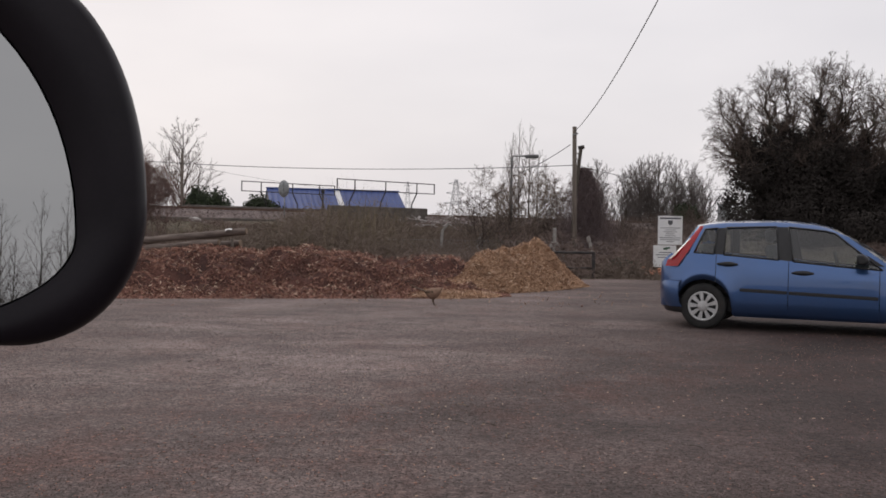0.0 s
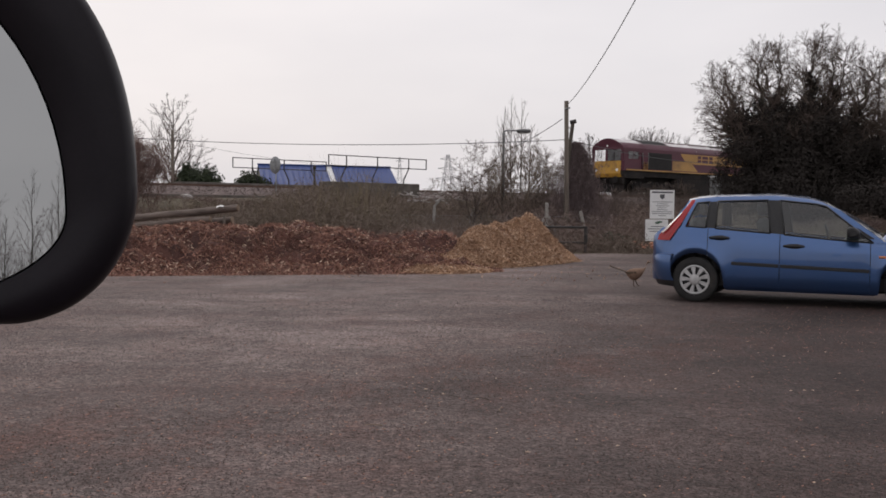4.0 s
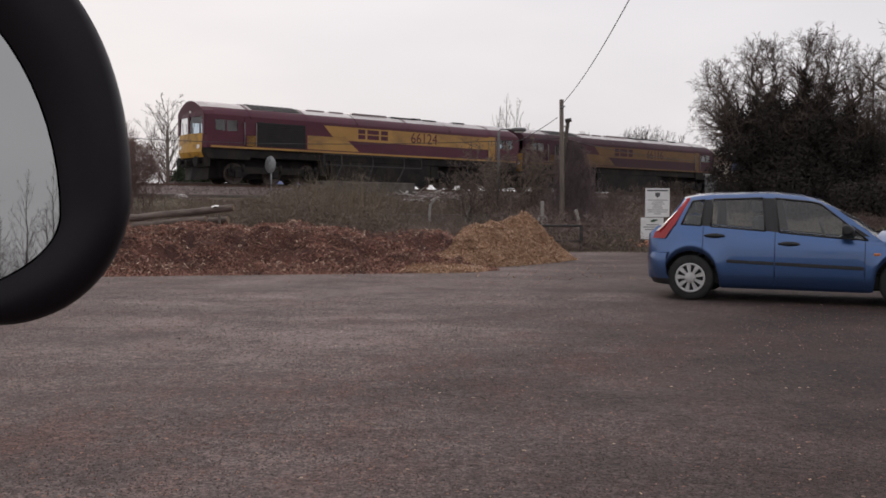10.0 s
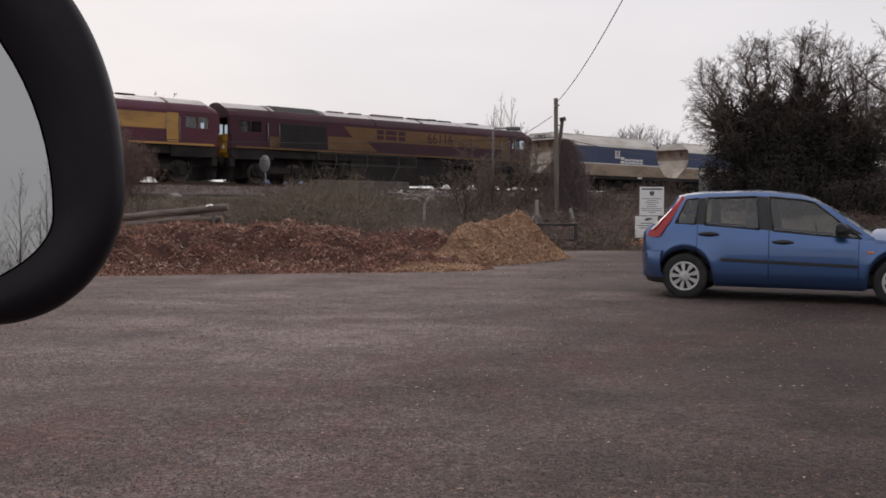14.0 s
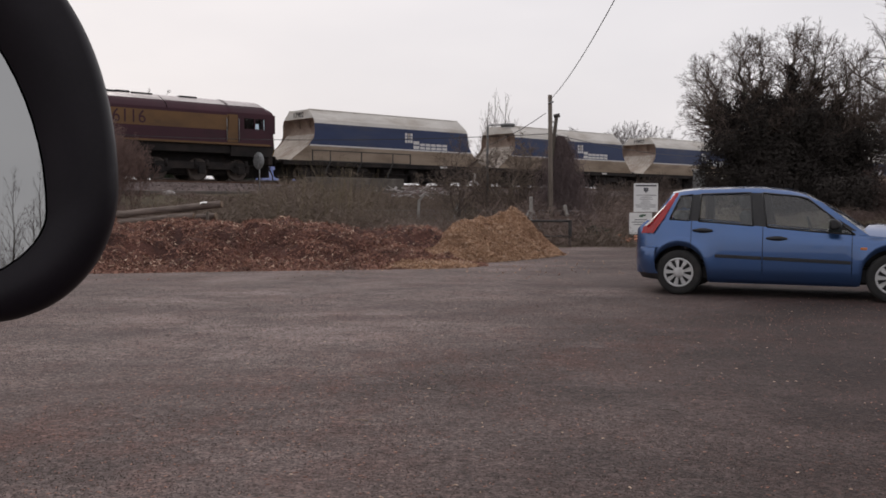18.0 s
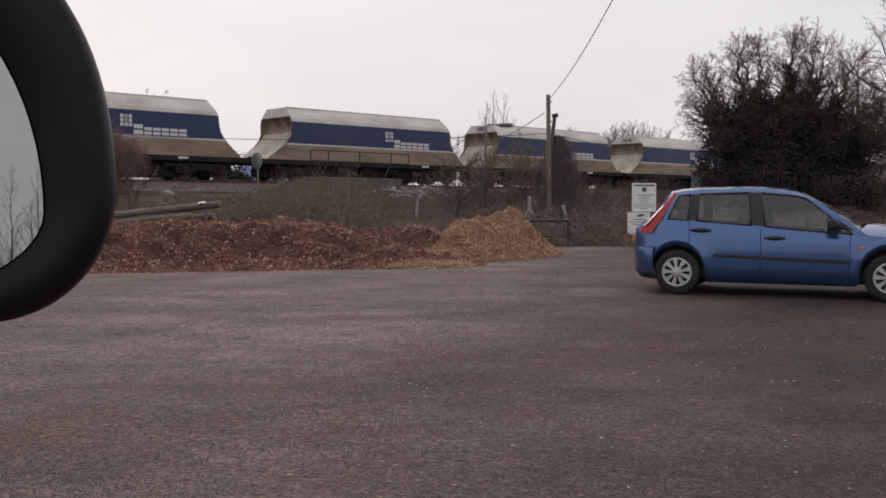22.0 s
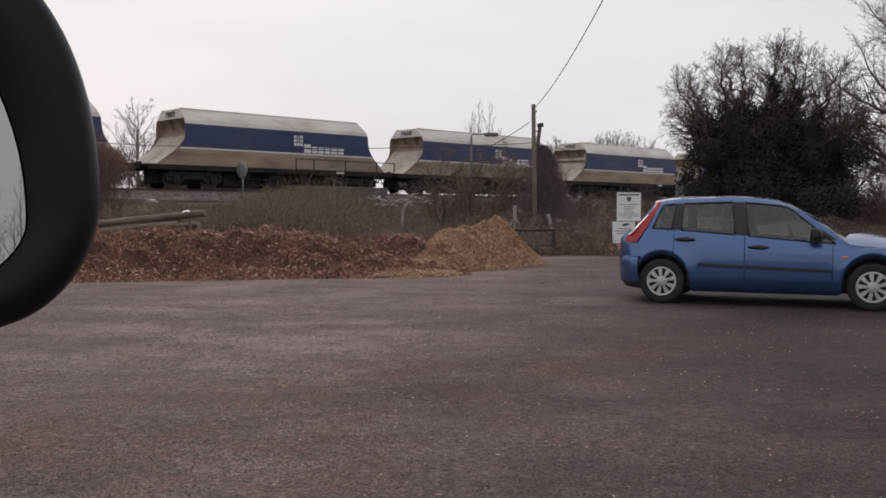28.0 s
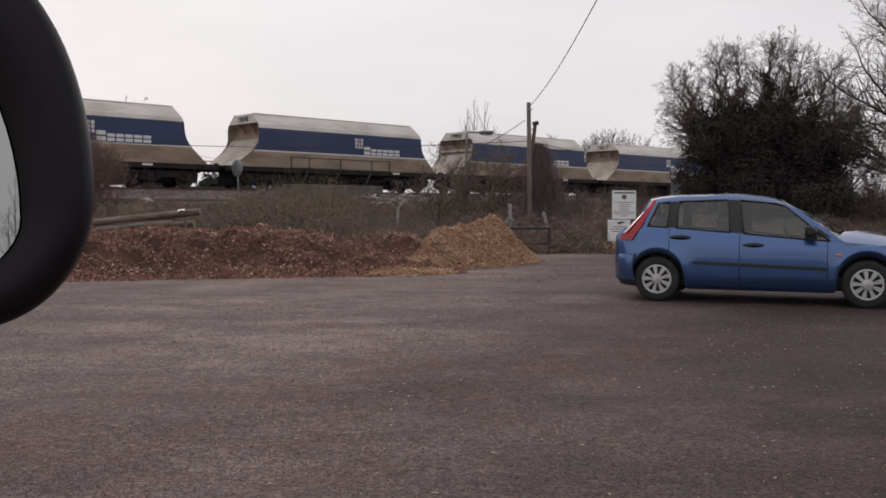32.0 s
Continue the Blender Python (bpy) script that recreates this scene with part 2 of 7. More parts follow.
M = {
    "bark": surf("bark", (0.045, 0.036, 0.03), (0.105, 0.085, 0.068), 6, 0.9, bump=0.5, fine=40, dirt_or_shade=(0.06, 0.075, 0.035), patch_scale=0.8),
    "twig": surf("twig", (0.06, 0.044, 0.037), (0.15, 0.112, 0.092), 3, 0.9, bump=0.0),
    "twig_red": surf("twig_red", (0.12, 0.074, 0.064), (0.23, 0.15, 0.128), 3, 0.9, bump=0.0),
    "ivy": surf("ivy", (0.036, 0.031, 0.029), (0.056, 0.049, 0.044), 2, 0.85, bump=0.0, island=0.35, spec=0.06),
    "evergreen": surf("evergreen", (0.012, 0.02, 0.009), (0.045, 0.06, 0.025), 2, 0.6, bump=0.0, island=0.7, spec=0.3),
    "straw": surf("straw", (0.075, 0.06, 0.036), (0.25, 0.20, 0.125), 0.5, 0.9, bump=0.0, island=0.65),
    "scrub": surf("scrub", (0.10, 0.073, 0.062), (0.265, 0.195, 0.165), 0.35, 0.9, bump=0.0, island=0.6),
    "scrub_green": surf("scrub_green", (0.108, 0.083, 0.066), (0.245, 0.19, 0.15), 0.5, 0.9, bump=0.0, island=0.7),
    "bramble": surf("bramble", (0.05, 0.031, 0.028), (0.125, 0.084, 0.072), 0.5, 0.9, bump=0.0, island=0.7),
    "dead_ivy": surf("dead_ivy", (0.115, 0.086, 0.084), (0.25, 0.19, 0.186), 0.8, 0.9, bump=0.0, island=0.7),
    "ballast": surf("ballast", (0.10, 0.077, 0.072), (0.28, 0.22, 0.207), 3, 0.95, bump=0.8, fine=14, bump_dist=0.05, dirt_or_shade=(0.12, 0.08, 0.06), patch_scale=0.5),
    "stone": surf("stone", (0.11, 0.088, 0.083), (0.36, 0.30, 0.28), 3, 0.95, bump=0.3, island=0.8),
    "rail_steel": surf("rail_steel", (0.09, 0.05, 0.035), (0.17, 0.10, 0.07), 5, 0.6, 0.4, bump=0.1),
    "rail_bright": surf("rail_bright", (0.45, 0.45, 0.46), (0.6, 0.6, 0.6), 8, 0.25, 1.0, bump=0.0),
    "concrete": surf("concrete", (0.26, 0.25, 0.235), (0.42, 0.40, 0.37), 5, 0.9, bump=0.3, fine=50, dirt_or_shade=(0.14, 0.13, 0.11), patch_scale=2, patch_amount=0.7),
    "old_concrete": surf("old_concrete", (0.09, 0.075, 0.068), (0.17, 0.15, 0.135), 3, 0.95, bump=0.4, fine=30, dirt_or_shade=(0.06, 0.055, 0.045), patch_scale=1, patch_amount=0.7),
    "timber_pole": surf("timber_pole", (0.085, 0.07, 0.058), (0.2, 0.165, 0.135), 3, 0.9, bump=0.4, fine=30, stretch=(6, 6, 0.5), dirt_or_shade=(0.06, 0.055, 0.045), patch_scale=1),
    "log": surf("log", (0.07, 0.053, 0.045), (0.25, 0.20, 0.17), 2.6, 0.9, bump=0.6, fine=30, stretch=(0.6, 6, 6), dirt_or_shade=(0.045, 0.032, 0.027), patch_scale=0.9, patch_amount=0.9),
    "log_end": surf("log_end", (0.16, 0.12, 0.085), (0.28, 0.21, 0.15), 20, 0.9, bump=0.2),
    "black_metal": surf("black_metal", (0.012, 0.012, 0.013), (0.035, 0.033, 0.032), 8, 0.55, bump=0.1, dirt_or_shade=(0.08, 0.05, 0.035), patch_scale=4, patch_amount=0.4),
    "galv": surf("galv", (0.22, 0.23, 0.235), (0.34, 0.35, 0.35), 10, 0.5, 0.6, bump=0.05),
    "wire": surf("wire", (0.03, 0.03, 0.032), (0.06, 0.06, 0.06), 2, 0.6, bump=0.0),
    "white_sheet": surf("white_sheet", (0.7, 0.7, 0.7), (0.8, 0.8, 0.79), 4, 0.5, bump=0.02, dirt_or_shade=(0.5, 0.48, 0.42), patch_scale=3, patch_amount=0.35),
    "print": surf("print", (0.06, 0.06, 0.065), (0.12, 0.12, 0.13), 20, 0.6, bump=0.0),
    "print_green": surf("print_green", (0.03, 0.09, 0.05), (0.05, 0.13, 0.07), 20, 0.6, bump=0.0),
    "rubble_white": surf("rubble_white", (0.30, 0.275, 0.26), (0.55, 0.52, 0.5), 8, 0.9, bump=0.3, island=0.6),
    "rubble_red": surf("rubble_red", (0.3, 0.11, 0.06), (0.5, 0.26, 0.17), 8, 0.9, bump=0.3, island=0.8),
    # train
    "maroon": surf("maroon", (0.070, 0.010, 0.024), (0.098, 0.016, 0.034), 1.3, 0.45, bump=0.03, dirt_or_shade=(0.05, 0.02, 0.024), patch_scale=0.7, patch_amount=0.4, stretch=(0.5, 1, 1.6), spec=0.4),
    "maroon_grimy": surf("maroon_grimy", (0.036, 0.012, 0.019), (0.064, 0.018, 0.028), 1.0, 0.55, bump=0.03, dirt_or_shade=(0.022, 0.013, 0.015), patch_scale=0.35, patch_amount=0.85, stretch=(0.5, 1, 1.3), spec=0.3),
    # palest roof panels of the clean locomotive: sky glint put into the colour
    "roof_pale_gleam": surf("roof_pale_gleam", (0.5, 0.46, 0.45), (0.68, 0.64, 0.62), 1.0, 0.2, 0.15, bump=0.05, dirt_or_shade=(0.3, 0.25, 0.24), patch_scale=0.9, patch_amount=0.5, stretch=(0.4, 1.2, 1)),
    "hop_rust": surf("hop_rust", (0.21, 0.15, 0.12), (0.38, 0.30, 0.245), 1.6, 0.85, bump=0.1, dirt_or_shade=(0.16, 0.09, 0.065), patch_scale=1.2, patch_amount=0.7),
    "roof_paint": surf("roof_paint", (0.10, 0.058, 0.06), (0.22, 0.165, 0.16), 1.0, 0.27, bump=0.05, dirt_or_shade=(0.08, 0.06, 0.055), patch_scale=0.8, patch_amount=0.7, stretch=(0.4, 1.2, 1)),
    "gold": surf("gold", (0.36, 0.19, 0.045), (0.47, 0.26, 0.07), 1.3, 0.5, bump=0.03, dirt_or_shade=(0.15, 0.08, 0.04), patch_scale=0.5, patch_amount=0.9, stretch=(0.6, 1, 1.4)),
    "gold_grimy": surf("gold_grimy", (0.11, 0.062, 0.03), (0.185, 0.10, 0.042), 1.1, 0.6, bump=0.03, dirt_or_shade=(0.055, 0.032, 0.024), patch_scale=0.35, patch_amount=0.95, stretch=(0.6, 1, 1.3), spec=0.3),
    "yellow_nose": surf("yellow_nose", (0.42, 0.215, 0.022), (0.54, 0.30, 0.04), 2, 0.5, bump=0.03, dirt_or_shade=(0.085, 0.042, 0.028), patch_scale=1.7, patch_amount=0.95),
    "underframe": surf("underframe", (0.010, 0.009, 0.009), (0.026, 0.022, 0.021), 2, 0.8, bump=0.2, dirt_or_shade=(0.05, 0.038, 0.032), patch_scale=1.2, patch_amount=0.45, spec=0.25),
    "lamp_grey": surf("lamp_grey", (0.085, 0.085, 0.085), (0.15, 0.15, 0.148), 8, 0.6, 0.3, bump=0.05),
    # roof tops greyer than their maroon edges: sky sheen put into the colour
    "roof_grey_sheen": surf("roof_grey_sheen", (0.33, 0.29, 0.285), (0.52, 0.48, 0.47), 1.0, 0.25, 0.1, bump=0.05, dirt_or_shade=(0.12, 0.09, 0.085), patch_scale=0.7, patch_amount=0.75, stretch=(0.4, 1.2, 1)),
    "grille": surf("grille", (0.006, 0.006, 0.006), (0.018, 0.016, 0.016), 3, 0.7, bump=0.2),
    "wheel_steel": surf("wheel_steel", (0.07, 0.055, 0.048), (0.13, 0.105, 0.09), 4, 0.6, 0.3, bump=0.1),
    "hop_white": surf("hop_white", (0.50, 0.47, 0.43), (0.66, 0.63, 0.58), 1.2, 0.6, bump=0.05, dirt_or_shade=(0.33, 0.27, 0.21), patch_scale=0.7, patch_amount=0.75, stretch=(0.5, 1, 1.8), rand=0.0),
    "hop_lower": surf("hop_lower", (0.26, 0.195, 0.14), (0.41, 0.33, 0.255), 1.0, 0.75, bump=0.06, dirt_or_shade=(0.17, 0.125, 0.09), patch_scale=0.8, patch_amount=0.8, stretch=(0.5, 1, 1.6)),
    "hop_blue": surf("hop_blue", (0.011, 0.023, 0.08), (0.022, 0.043, 0.118), 1.1, 0.5, bump=0.03, dirt_or_shade=(0.065, 0.067, 0.09), patch_scale=0.6, patch_amount=0.55, stretch=(0.4, 1, 1.8)),
    "hop_end": surf("hop_end", (0.36, 0.31, 0.265), (0.53, 0.48, 0.42), 1.5, 0.8, bump=0.1, dirt_or_shade=(0.21, 0.15, 0.11), patch_scale=0.9, patch_amount=0.85),
    "hop_letter": surf("hop_letter", (0.6, 0.59, 0.58), (0.74, 0.73, 0.72), 3, 0.6, bump=0.0, dirt_or_shade=(0.4, 0.38, 0.36), patch_scale=3, patch_amount=0.5),
    "black_paint": surf("black_paint", (0.02, 0.02, 0.02), (0.045, 0.042, 0.04), 6, 0.6, bump=0.0),
    "lamp_lens": surf("lamp_lens", (0.75, 0.75, 0.72), (0.85, 0.85, 0.82), 6, 0.15, bump=0.0),
    "cab_dark": surf("cab_dark", (0.02, 0.02, 0.022), (0.05, 0.05, 0.05), 3, 0.8, bump=0.1),
    "glass_cab": glass("glass_cab", (0.72, 0.8, 0.86), 0.02, 1.9),
    # car
    "car_blue": surf("car_blue", (0.050, 0.112, 0.272), (0.056, 0.122, 0.288), 2, 0.3, 0.78, bump=0.0, coat=1.0, dirt_or_shade=(0.07, 0.12, 0.24), patch_scale=1.5, patch_amount=0.35),
    "car_black": surf("car_black", (0.012, 0.012, 0.013), (0.022, 0.022, 0.023), 20, 0.55, bump=0.1),
    "tyre": surf("tyre", (0.010, 0.010, 0.010), (0.024, 0.023, 0.022), 10, 0.85, bump=0.2, dirt_or_shade=(0.06, 0.05, 0.042), patch_scale=6, patch_amount=0.3),
    "trim_silver": surf("trim_silver", (0.44, 0.44, 0.44), (0.57, 0.57, 0.56), 8, 0.4, 0.35, bump=0.02, dirt_or_shade=(0.22, 0.2, 0.18), patch_scale=6, patch_amount=0.5),
    "lamp_red": surf("lamp_red", (0.30, 0.008, 0.012), (0.38, 0.014, 0.016), 8, 0.2, bump=0.0, coat=0.2),
    "lamp_white": surf("lamp_white", (0.5, 0.4, 0.36), (0.62, 0.52, 0.47), 8, 0.12, bump=0.0, coat=1.0),
    "lamp_amber": surf("lamp_amber", (0.45, 0.13, 0.04), (0.55, 0.19, 0.06), 8, 0.15, bump=0.0, coat=1.0),
    "seat_cloth": surf("seat_cloth", (0.06, 0.06, 0.065), (0.13, 0.13, 0.135), 8, 0.9, bump=0.2),
    "glass_car": glass("glass_car", (0.84, 0.92, 0.88), 0.02, 1.85),
    "mirror_black": surf("mirror_black", (0.0075, 0.0058, 0.0082), (0.012, 0.0092, 0.0125), 30, 0.46, bump=0.15, fine=400, bump_dist=0.001, spec=0.18),
    # red bark: shade of hollows and overhangs put into dark patches and bed colour
    "chip_red": surf("chip_red", (0.09, 0.036, 0.029), (0.53, 0.285, 0.205), 1.3, 0.9, bump=0.0, island=0.68, dirt_or_shade=(0.05, 0.026, 0.022), patch_scale=1.3, patch_amount=0.85),
    "chip_red_bed": surf("chip_red_bed", (0.045, 0.019, 0.016), (0.165, 0.074, 0.056), 2.2, 0.95, bump=0.9, fine=30, bump_dist=0.05, dirt_or_shade=(0.045, 0.025, 0.02), patch_scale=1.5, patch_amount=0.75),
    "chip_gold": surf("chip_gold", (0.19, 0.098, 0.055), (0.73, 0.49, 0.318), 1.3, 0.9, bump=0.0, island=0.72, dirt_or_shade=(0.16, 0.075, 0.04), patch_scale=1.3, patch_amount=0.7),
    "chip_gold_bed": surf("chip_gold_bed", (0.155, 0.079, 0.045), (0.38, 0.232, 0.134), 2.2, 0.95, bump=0.9, fine=30, bump_dist=0.05, dirt_or_shade=(0.11, 0.05, 0.028), patch_scale=1.1, patch_amount=0.6),
    "crumb": surf("crumb", (0.04, 0.030, 0.027), (0.13, 0.10, 0.09), 5, 0.95, bump=0.0, island=0.8),
    "chip_pale": surf("chip_pale", (0.4, 0.27, 0.19), (0.7, 0.53, 0.4), 3, 0.85, bump=0.0, island=0.7),
    "roof_blue": surf("roof_blue", (0.028, 0.055, 0.19), (0.045, 0.08, 0.25), 0.6, 0.5, bump=0.05, dirt_or_shade=(0.09, 0.12, 0.24), patch_scale=0.3, patch_amount=0.5),
    "shed_wall": surf("shed_wall", (0.16, 0.15, 0.14), (0.24, 0.23, 0.22), 1, 0.9, bump=0.2),
    "pylon": surf("pylon", (0.30, 0.30, 0.31), (0.36, 0.36, 0.37), 2, 0.7, bump=0.0),
    "feather": surf("feather", (0.13, 0.075, 0.05), (0.30, 0.19, 0.13), 30, 0.9, bump=0.3, fine=90),
    "feather_dark": surf("feather_dark", (0.06, 0.04, 0.028), (0.16, 0.11, 0.07), 40, 0.9, bump=0.2),
    "far_wood": surf("far_wood", (0.10, 0.085, 0.08), (0.17, 0.145, 0.135), 0.1, 0.95, bump=0.0, island=0.6),
}
m = bpy.data.materials.new("mirror_glass")
m.use_nodes = True
m.node_tree.nodes["Principled BSDF"].inputs["Metallic"].default_value = 1.0
m.node_tree.nodes["Principled BSDF"].inputs["Roughness"].default_value = 0.012
m.node_tree.nodes["Principled BSDF"].inputs["Base Color"].default_value = (0.335, 0.342, 0.34, 1)
M["mirror_glass"] = m


# ---- mesh helpers ----
class Geo:
    """Collects the corners and faces of one mesh."""

    def __init__(self):
        self.v, self.f, self.m, self.s = [], [], [], []

    def face(self, ids, mi=0, smooth=False):
        self.f.append(ids), self.m.append(mi), self.s.append(smooth)

    def poly(self, pts, mi=0):
        n = len(self.v)
        self.v += [tuple(p) for p in pts]
        self.face(list(range(n, n + len(pts))), mi)

    def box(self, x0, x1, y0, y1, z0, z1, b=0.0, mi=0, mat=None):
        n = len(self.v)
        if b <= 0:
            pts = [(x, y, z) for z in (z0, z1) for y in (y0, y1) for x in (x0, x1)]
            fs = [(0, 2, 3, 1), (4, 5, 7, 6), (0, 1, 5, 4), (2, 6, 7, 3), (0, 4, 6, 2), (1, 3, 7, 5)]
        else:
            b = min(b, (x1 - x0) * 0.45, (y1 - y0) * 0.45, (z1 - z0) * 0.45)
            pts = []
            for z, sz in ((z0, 1), (z1, -1)):
                for y, sy in ((y0, 1), (y1, -1)):
                    for x, sx in ((x0, 1), (x1, -1)):
                        pts += [(x, y + sy * b, z + sz * b), (x + sx * b, y, z + sz * b), (x + sx * b, y + sy * b, z)]
            fs = [(2, 8, 11, 5), (14, 17, 23, 20), (1, 4, 16, 13), (7, 19, 22, 10), (0, 12, 18, 6), (3, 9, 21, 15)]
            fs += [(1, 2, 5, 4), (7, 10, 11, 8), (13, 16, 17, 14), (19, 20, 23, 22), (0, 6, 8, 2), (3, 5, 11, 9), (12, 14, 20, 18), (15, 21, 23, 17),
                   (0, 1, 13, 12), (3, 15, 16, 4), (6, 18, 19, 7), (9, 10, 22, 21)]
            fs += [(0, 2, 1), (3, 4, 5), (6, 7, 8), (9, 11, 10), (12, 13, 14), (15, 17, 16), (18, 20, 19), (21, 22, 23)]
        if mat is not None:
            pts = [tuple(mat @ Vector(p)) for p in pts]
        self.v += pts
        for q in fs:
            self.face([n + i for i in q], mi)

    def path(self, pts, radii, sides=6, caps=True, mi=0, smooth=True):
        """A round tube along points."""
        n0, k = len(self.v), len(pts)
        pts = [Vector(p) for p in pts]
        ref = Vector((0.31, 0.2, 0.93))
        for i, p in enumerate(pts):
            d = (pts[min(i + 1, k - 1)] - pts[max(i - 1, 0)]).normalized()
            if abs(d.dot(ref)) > 0.95:
                ref = Vector((0.9, -0.4, 0.1))
            a = d.cross(ref).normalized()
            c = d.cross(a)
            r = radii[i] if isinstance(radii, (list, tuple)) else radii
            for j in range(sides):
                t = 2 * math.pi * j / sides
                self.v.append(tuple(p + a * (r * math.cos(t)) + c * (r * math.sin(t))))
        for i in range(k - 1):
            for j in range(sides):
                a, b = n0 + i * sides + j, n0 + i * sides + (j + 1) % sides
                self.face([a, b, b + sides, a + sides], mi, smooth)
        if caps:
            self.face([n0 + j for j in range(sides)][::-1], mi)
            self.face([n0 + (k - 1) * sides + j for j in range(sides)], mi)

    def loft(self, rings, closed=True, caps=False, mi=0, smooth=True):
        n0, k = len(self.v), len(rings[0])
        for r in rings:
            self.v += [tuple(p) for p in r]
        for i in range(len(rings) - 1):
            for j in range(k if closed else k - 1):
                a, b = n0 + i * k + j, n0 + i * k + (j + 1) % k
                self.face([a, b, b + k, a + k], mi, smooth)
        if caps:
            self.face([n0 + j for j in range(k)][::-1], mi)
            self.face([n0 + (len(rings) - 1) * k + j for j in range(k)], mi)

    def prism(self, poly, y0, y1, mi=0):
        """A polygon in x, z drawn out from y0 to y1."""
        self.loft([[(x, y0, z) for x, z in poly], [(x, y1, z) for x, z in poly]], True, True, mi, False)

    def mesh(self, name, mats):
        me = bpy.data.meshes.new(name)
        me.from_pydata(self.v, [], self.f)
        for mt in mats:
            me.materials.append(mt)
        me.polygons.foreach_set("material_index", self.m)
        me.polygons.foreach_set("use_smooth", self.s)
        me.update()
        return me


def part(name, g, material, parent=None, label="", m=None):
    """Links a Geo or a mesh as one object under a thing or a part."""
    me = g if isinstance(g, bpy.types.Mesh) else g.mesh(name, material if isinstance(material, (list, tuple)) else [material])
    ob = new(name, me)
    if parent:
        ob.parent = parent
    if m is not None:
        ob.matrix_basis = m
    if label:
        tagged(ob, label)
    return ob


def thing(name, label, category, group="", m=None, kind=""):
    ob = new(name)
    ob.empty_display_size = 0.2
    tagged(ob, label, category, group, kind)
    if m is not None:
        ob.matrix_basis = m
    return ob


def letters(text, size, depth=0.006):
    """Flat raised lettering as a mesh in its own x, y plane, centred."""
    cu = bpy.data.curves.new("lettering", "FONT")
    cu.body, cu.size, cu.extrude, cu.align_x, cu.align_y = text, size, depth, "CENTER", "CENTER"
    cu.resolution_u = 3
    tmp = bpy.data.objects.new("lettering", cu)
    me = bpy.data.meshes.new_from_object(tmp)
    bpy.data.objects.remove(tmp)
    return me


rng = random.Random(7)

# ---- the plan ----
# The railway runs level on a low bank; s is measured along it, q across it, from the point below the camera.
DX, DY = 0.75174, 0.65946
TRACK_TURN = math.degrees(math.atan2(DY, DX))
RAIL = 2.22
TRACK_Q = 40.8


def at_track(s, q, z=0.0):
    return Vector((s * DX - q * DY, s * DY + q * DX, z))


def sstep(a, b, x):
    t = min(max((x - a) / (b - a), 0.0), 1.0)
    return t * t * (3 - 2 * t)


def height(x, y):
    """The lie of the land: a flat yard, the bank of the railway, fields beyond it."""
    q = -x * DY + y * DX
    s = x * DX + y * DY
    up = 1.55 * sstep(27.0, 36.5, q) + 0.35 * sstep(20, 28, q) * sstep(26, 30, y) * (1 - sstep(29, 35, q))
    down = 1.6 * sstep(44.5, 52.0, q)
    rough = noise.noise((x * 0.35, y * 0.35, 0)) * 0.16 + noise.noise((x * 1.1, y * 1.1, 3)) * 0.05
    keep = sstep(24.8, 28.5, y) * (1 - 0.85 * sstep(35.5, 37.2, q) * (1 - sstep(45, 47, q)))
    bank = 1.1 * sstep(27, 34, y) * sstep(10, 16, x) * (1 - sstep(30, 36, q))
    return max(up, 0) + bank * 0.6 - down + rough * keep


# ---- the ground: one sheet to the horizon, worn tarmac in the yard, earth and grass beyond ----
def ground_material():
    m = bpy.data.materials.new("yard_and_earth")
    m.use_nodes = True
    n, l = m.node_tree.nodes, m.node_tree.links
    bsdf = n["Principled BSDF"]
    co = n.new("ShaderNodeTexCoord")

    def tex(scale, detail=5, rough=0.6, stretch=None):
        t = n.new("ShaderNodeTexNoise")
        t.inputs["Scale"].default_value, t.inputs["Detail"].default_value, t.inputs["Roughness"].default_value = scale, detail, rough
        src = co.outputs["Object"]
        if stretch:
            mp = n.new("ShaderNodeMapping")
            mp.inputs["Scale"].default_value = stretch
            mp.inputs["Rotation"].default_value = (0, 0, radians(18))
            l.new(src, mp.inputs["Vector"])
            src = mp.outputs["Vector"]
        l.new(src, t.inputs["Vector"])
        return t.outputs["Fac"]

    def rng_map(v, a, b, c=0.0, d=1.0):
        r = n.new("ShaderNodeMapRange")
        for k, x in zip(("From Min", "From Max", "To Min", "To Max"), (a, b, c, d)):
            r.inputs[k].default_value = x
        l.new(v, r.inputs["Value"])
        return r.outputs["Result"]

    def mixc(f, a, b):
        x = n.new("ShaderNodeMix")
        x.data_type = "RGBA"
        l.new(f, x.inputs["Factor"])
        for i, c in ((6, a), (7, b)):
            if isinstance(c, tuple):
                x.inputs[i].default_value = (*c, 1)
            else:
                l.new(c, x.inputs[i])
        return x.outputs[2]

    def calc(op, a, b):
        x = n.new("ShaderNodeMath")
        x.operation = op
        for i, c in ((0, a), (1, b)):
            if isinstance(c, (int, float)):
                x.inputs[i].default_value = c
            else:
                l.new(c, x.inputs[i])
        return x.outputs[0]

    grain = tex(55, 4, 0.7)
    pebbles = n.new("ShaderNodeTexVoronoi")
    pebbles.inputs["Scale"].default_value = 38
    l.new(co.outputs["Object"], pebbles.inputs["Vector"])
    tar = mixc(rng_map(grain, 0.34, 0.66), (0.068, 0.048, 0.0435), (0.205, 0.158, 0.146))
    tar = mixc(rng_map(pebbles.outputs["Distance"], 0.0, 0.28, 0.4, 0.0), tar, (0.205, 0.172, 0.163))
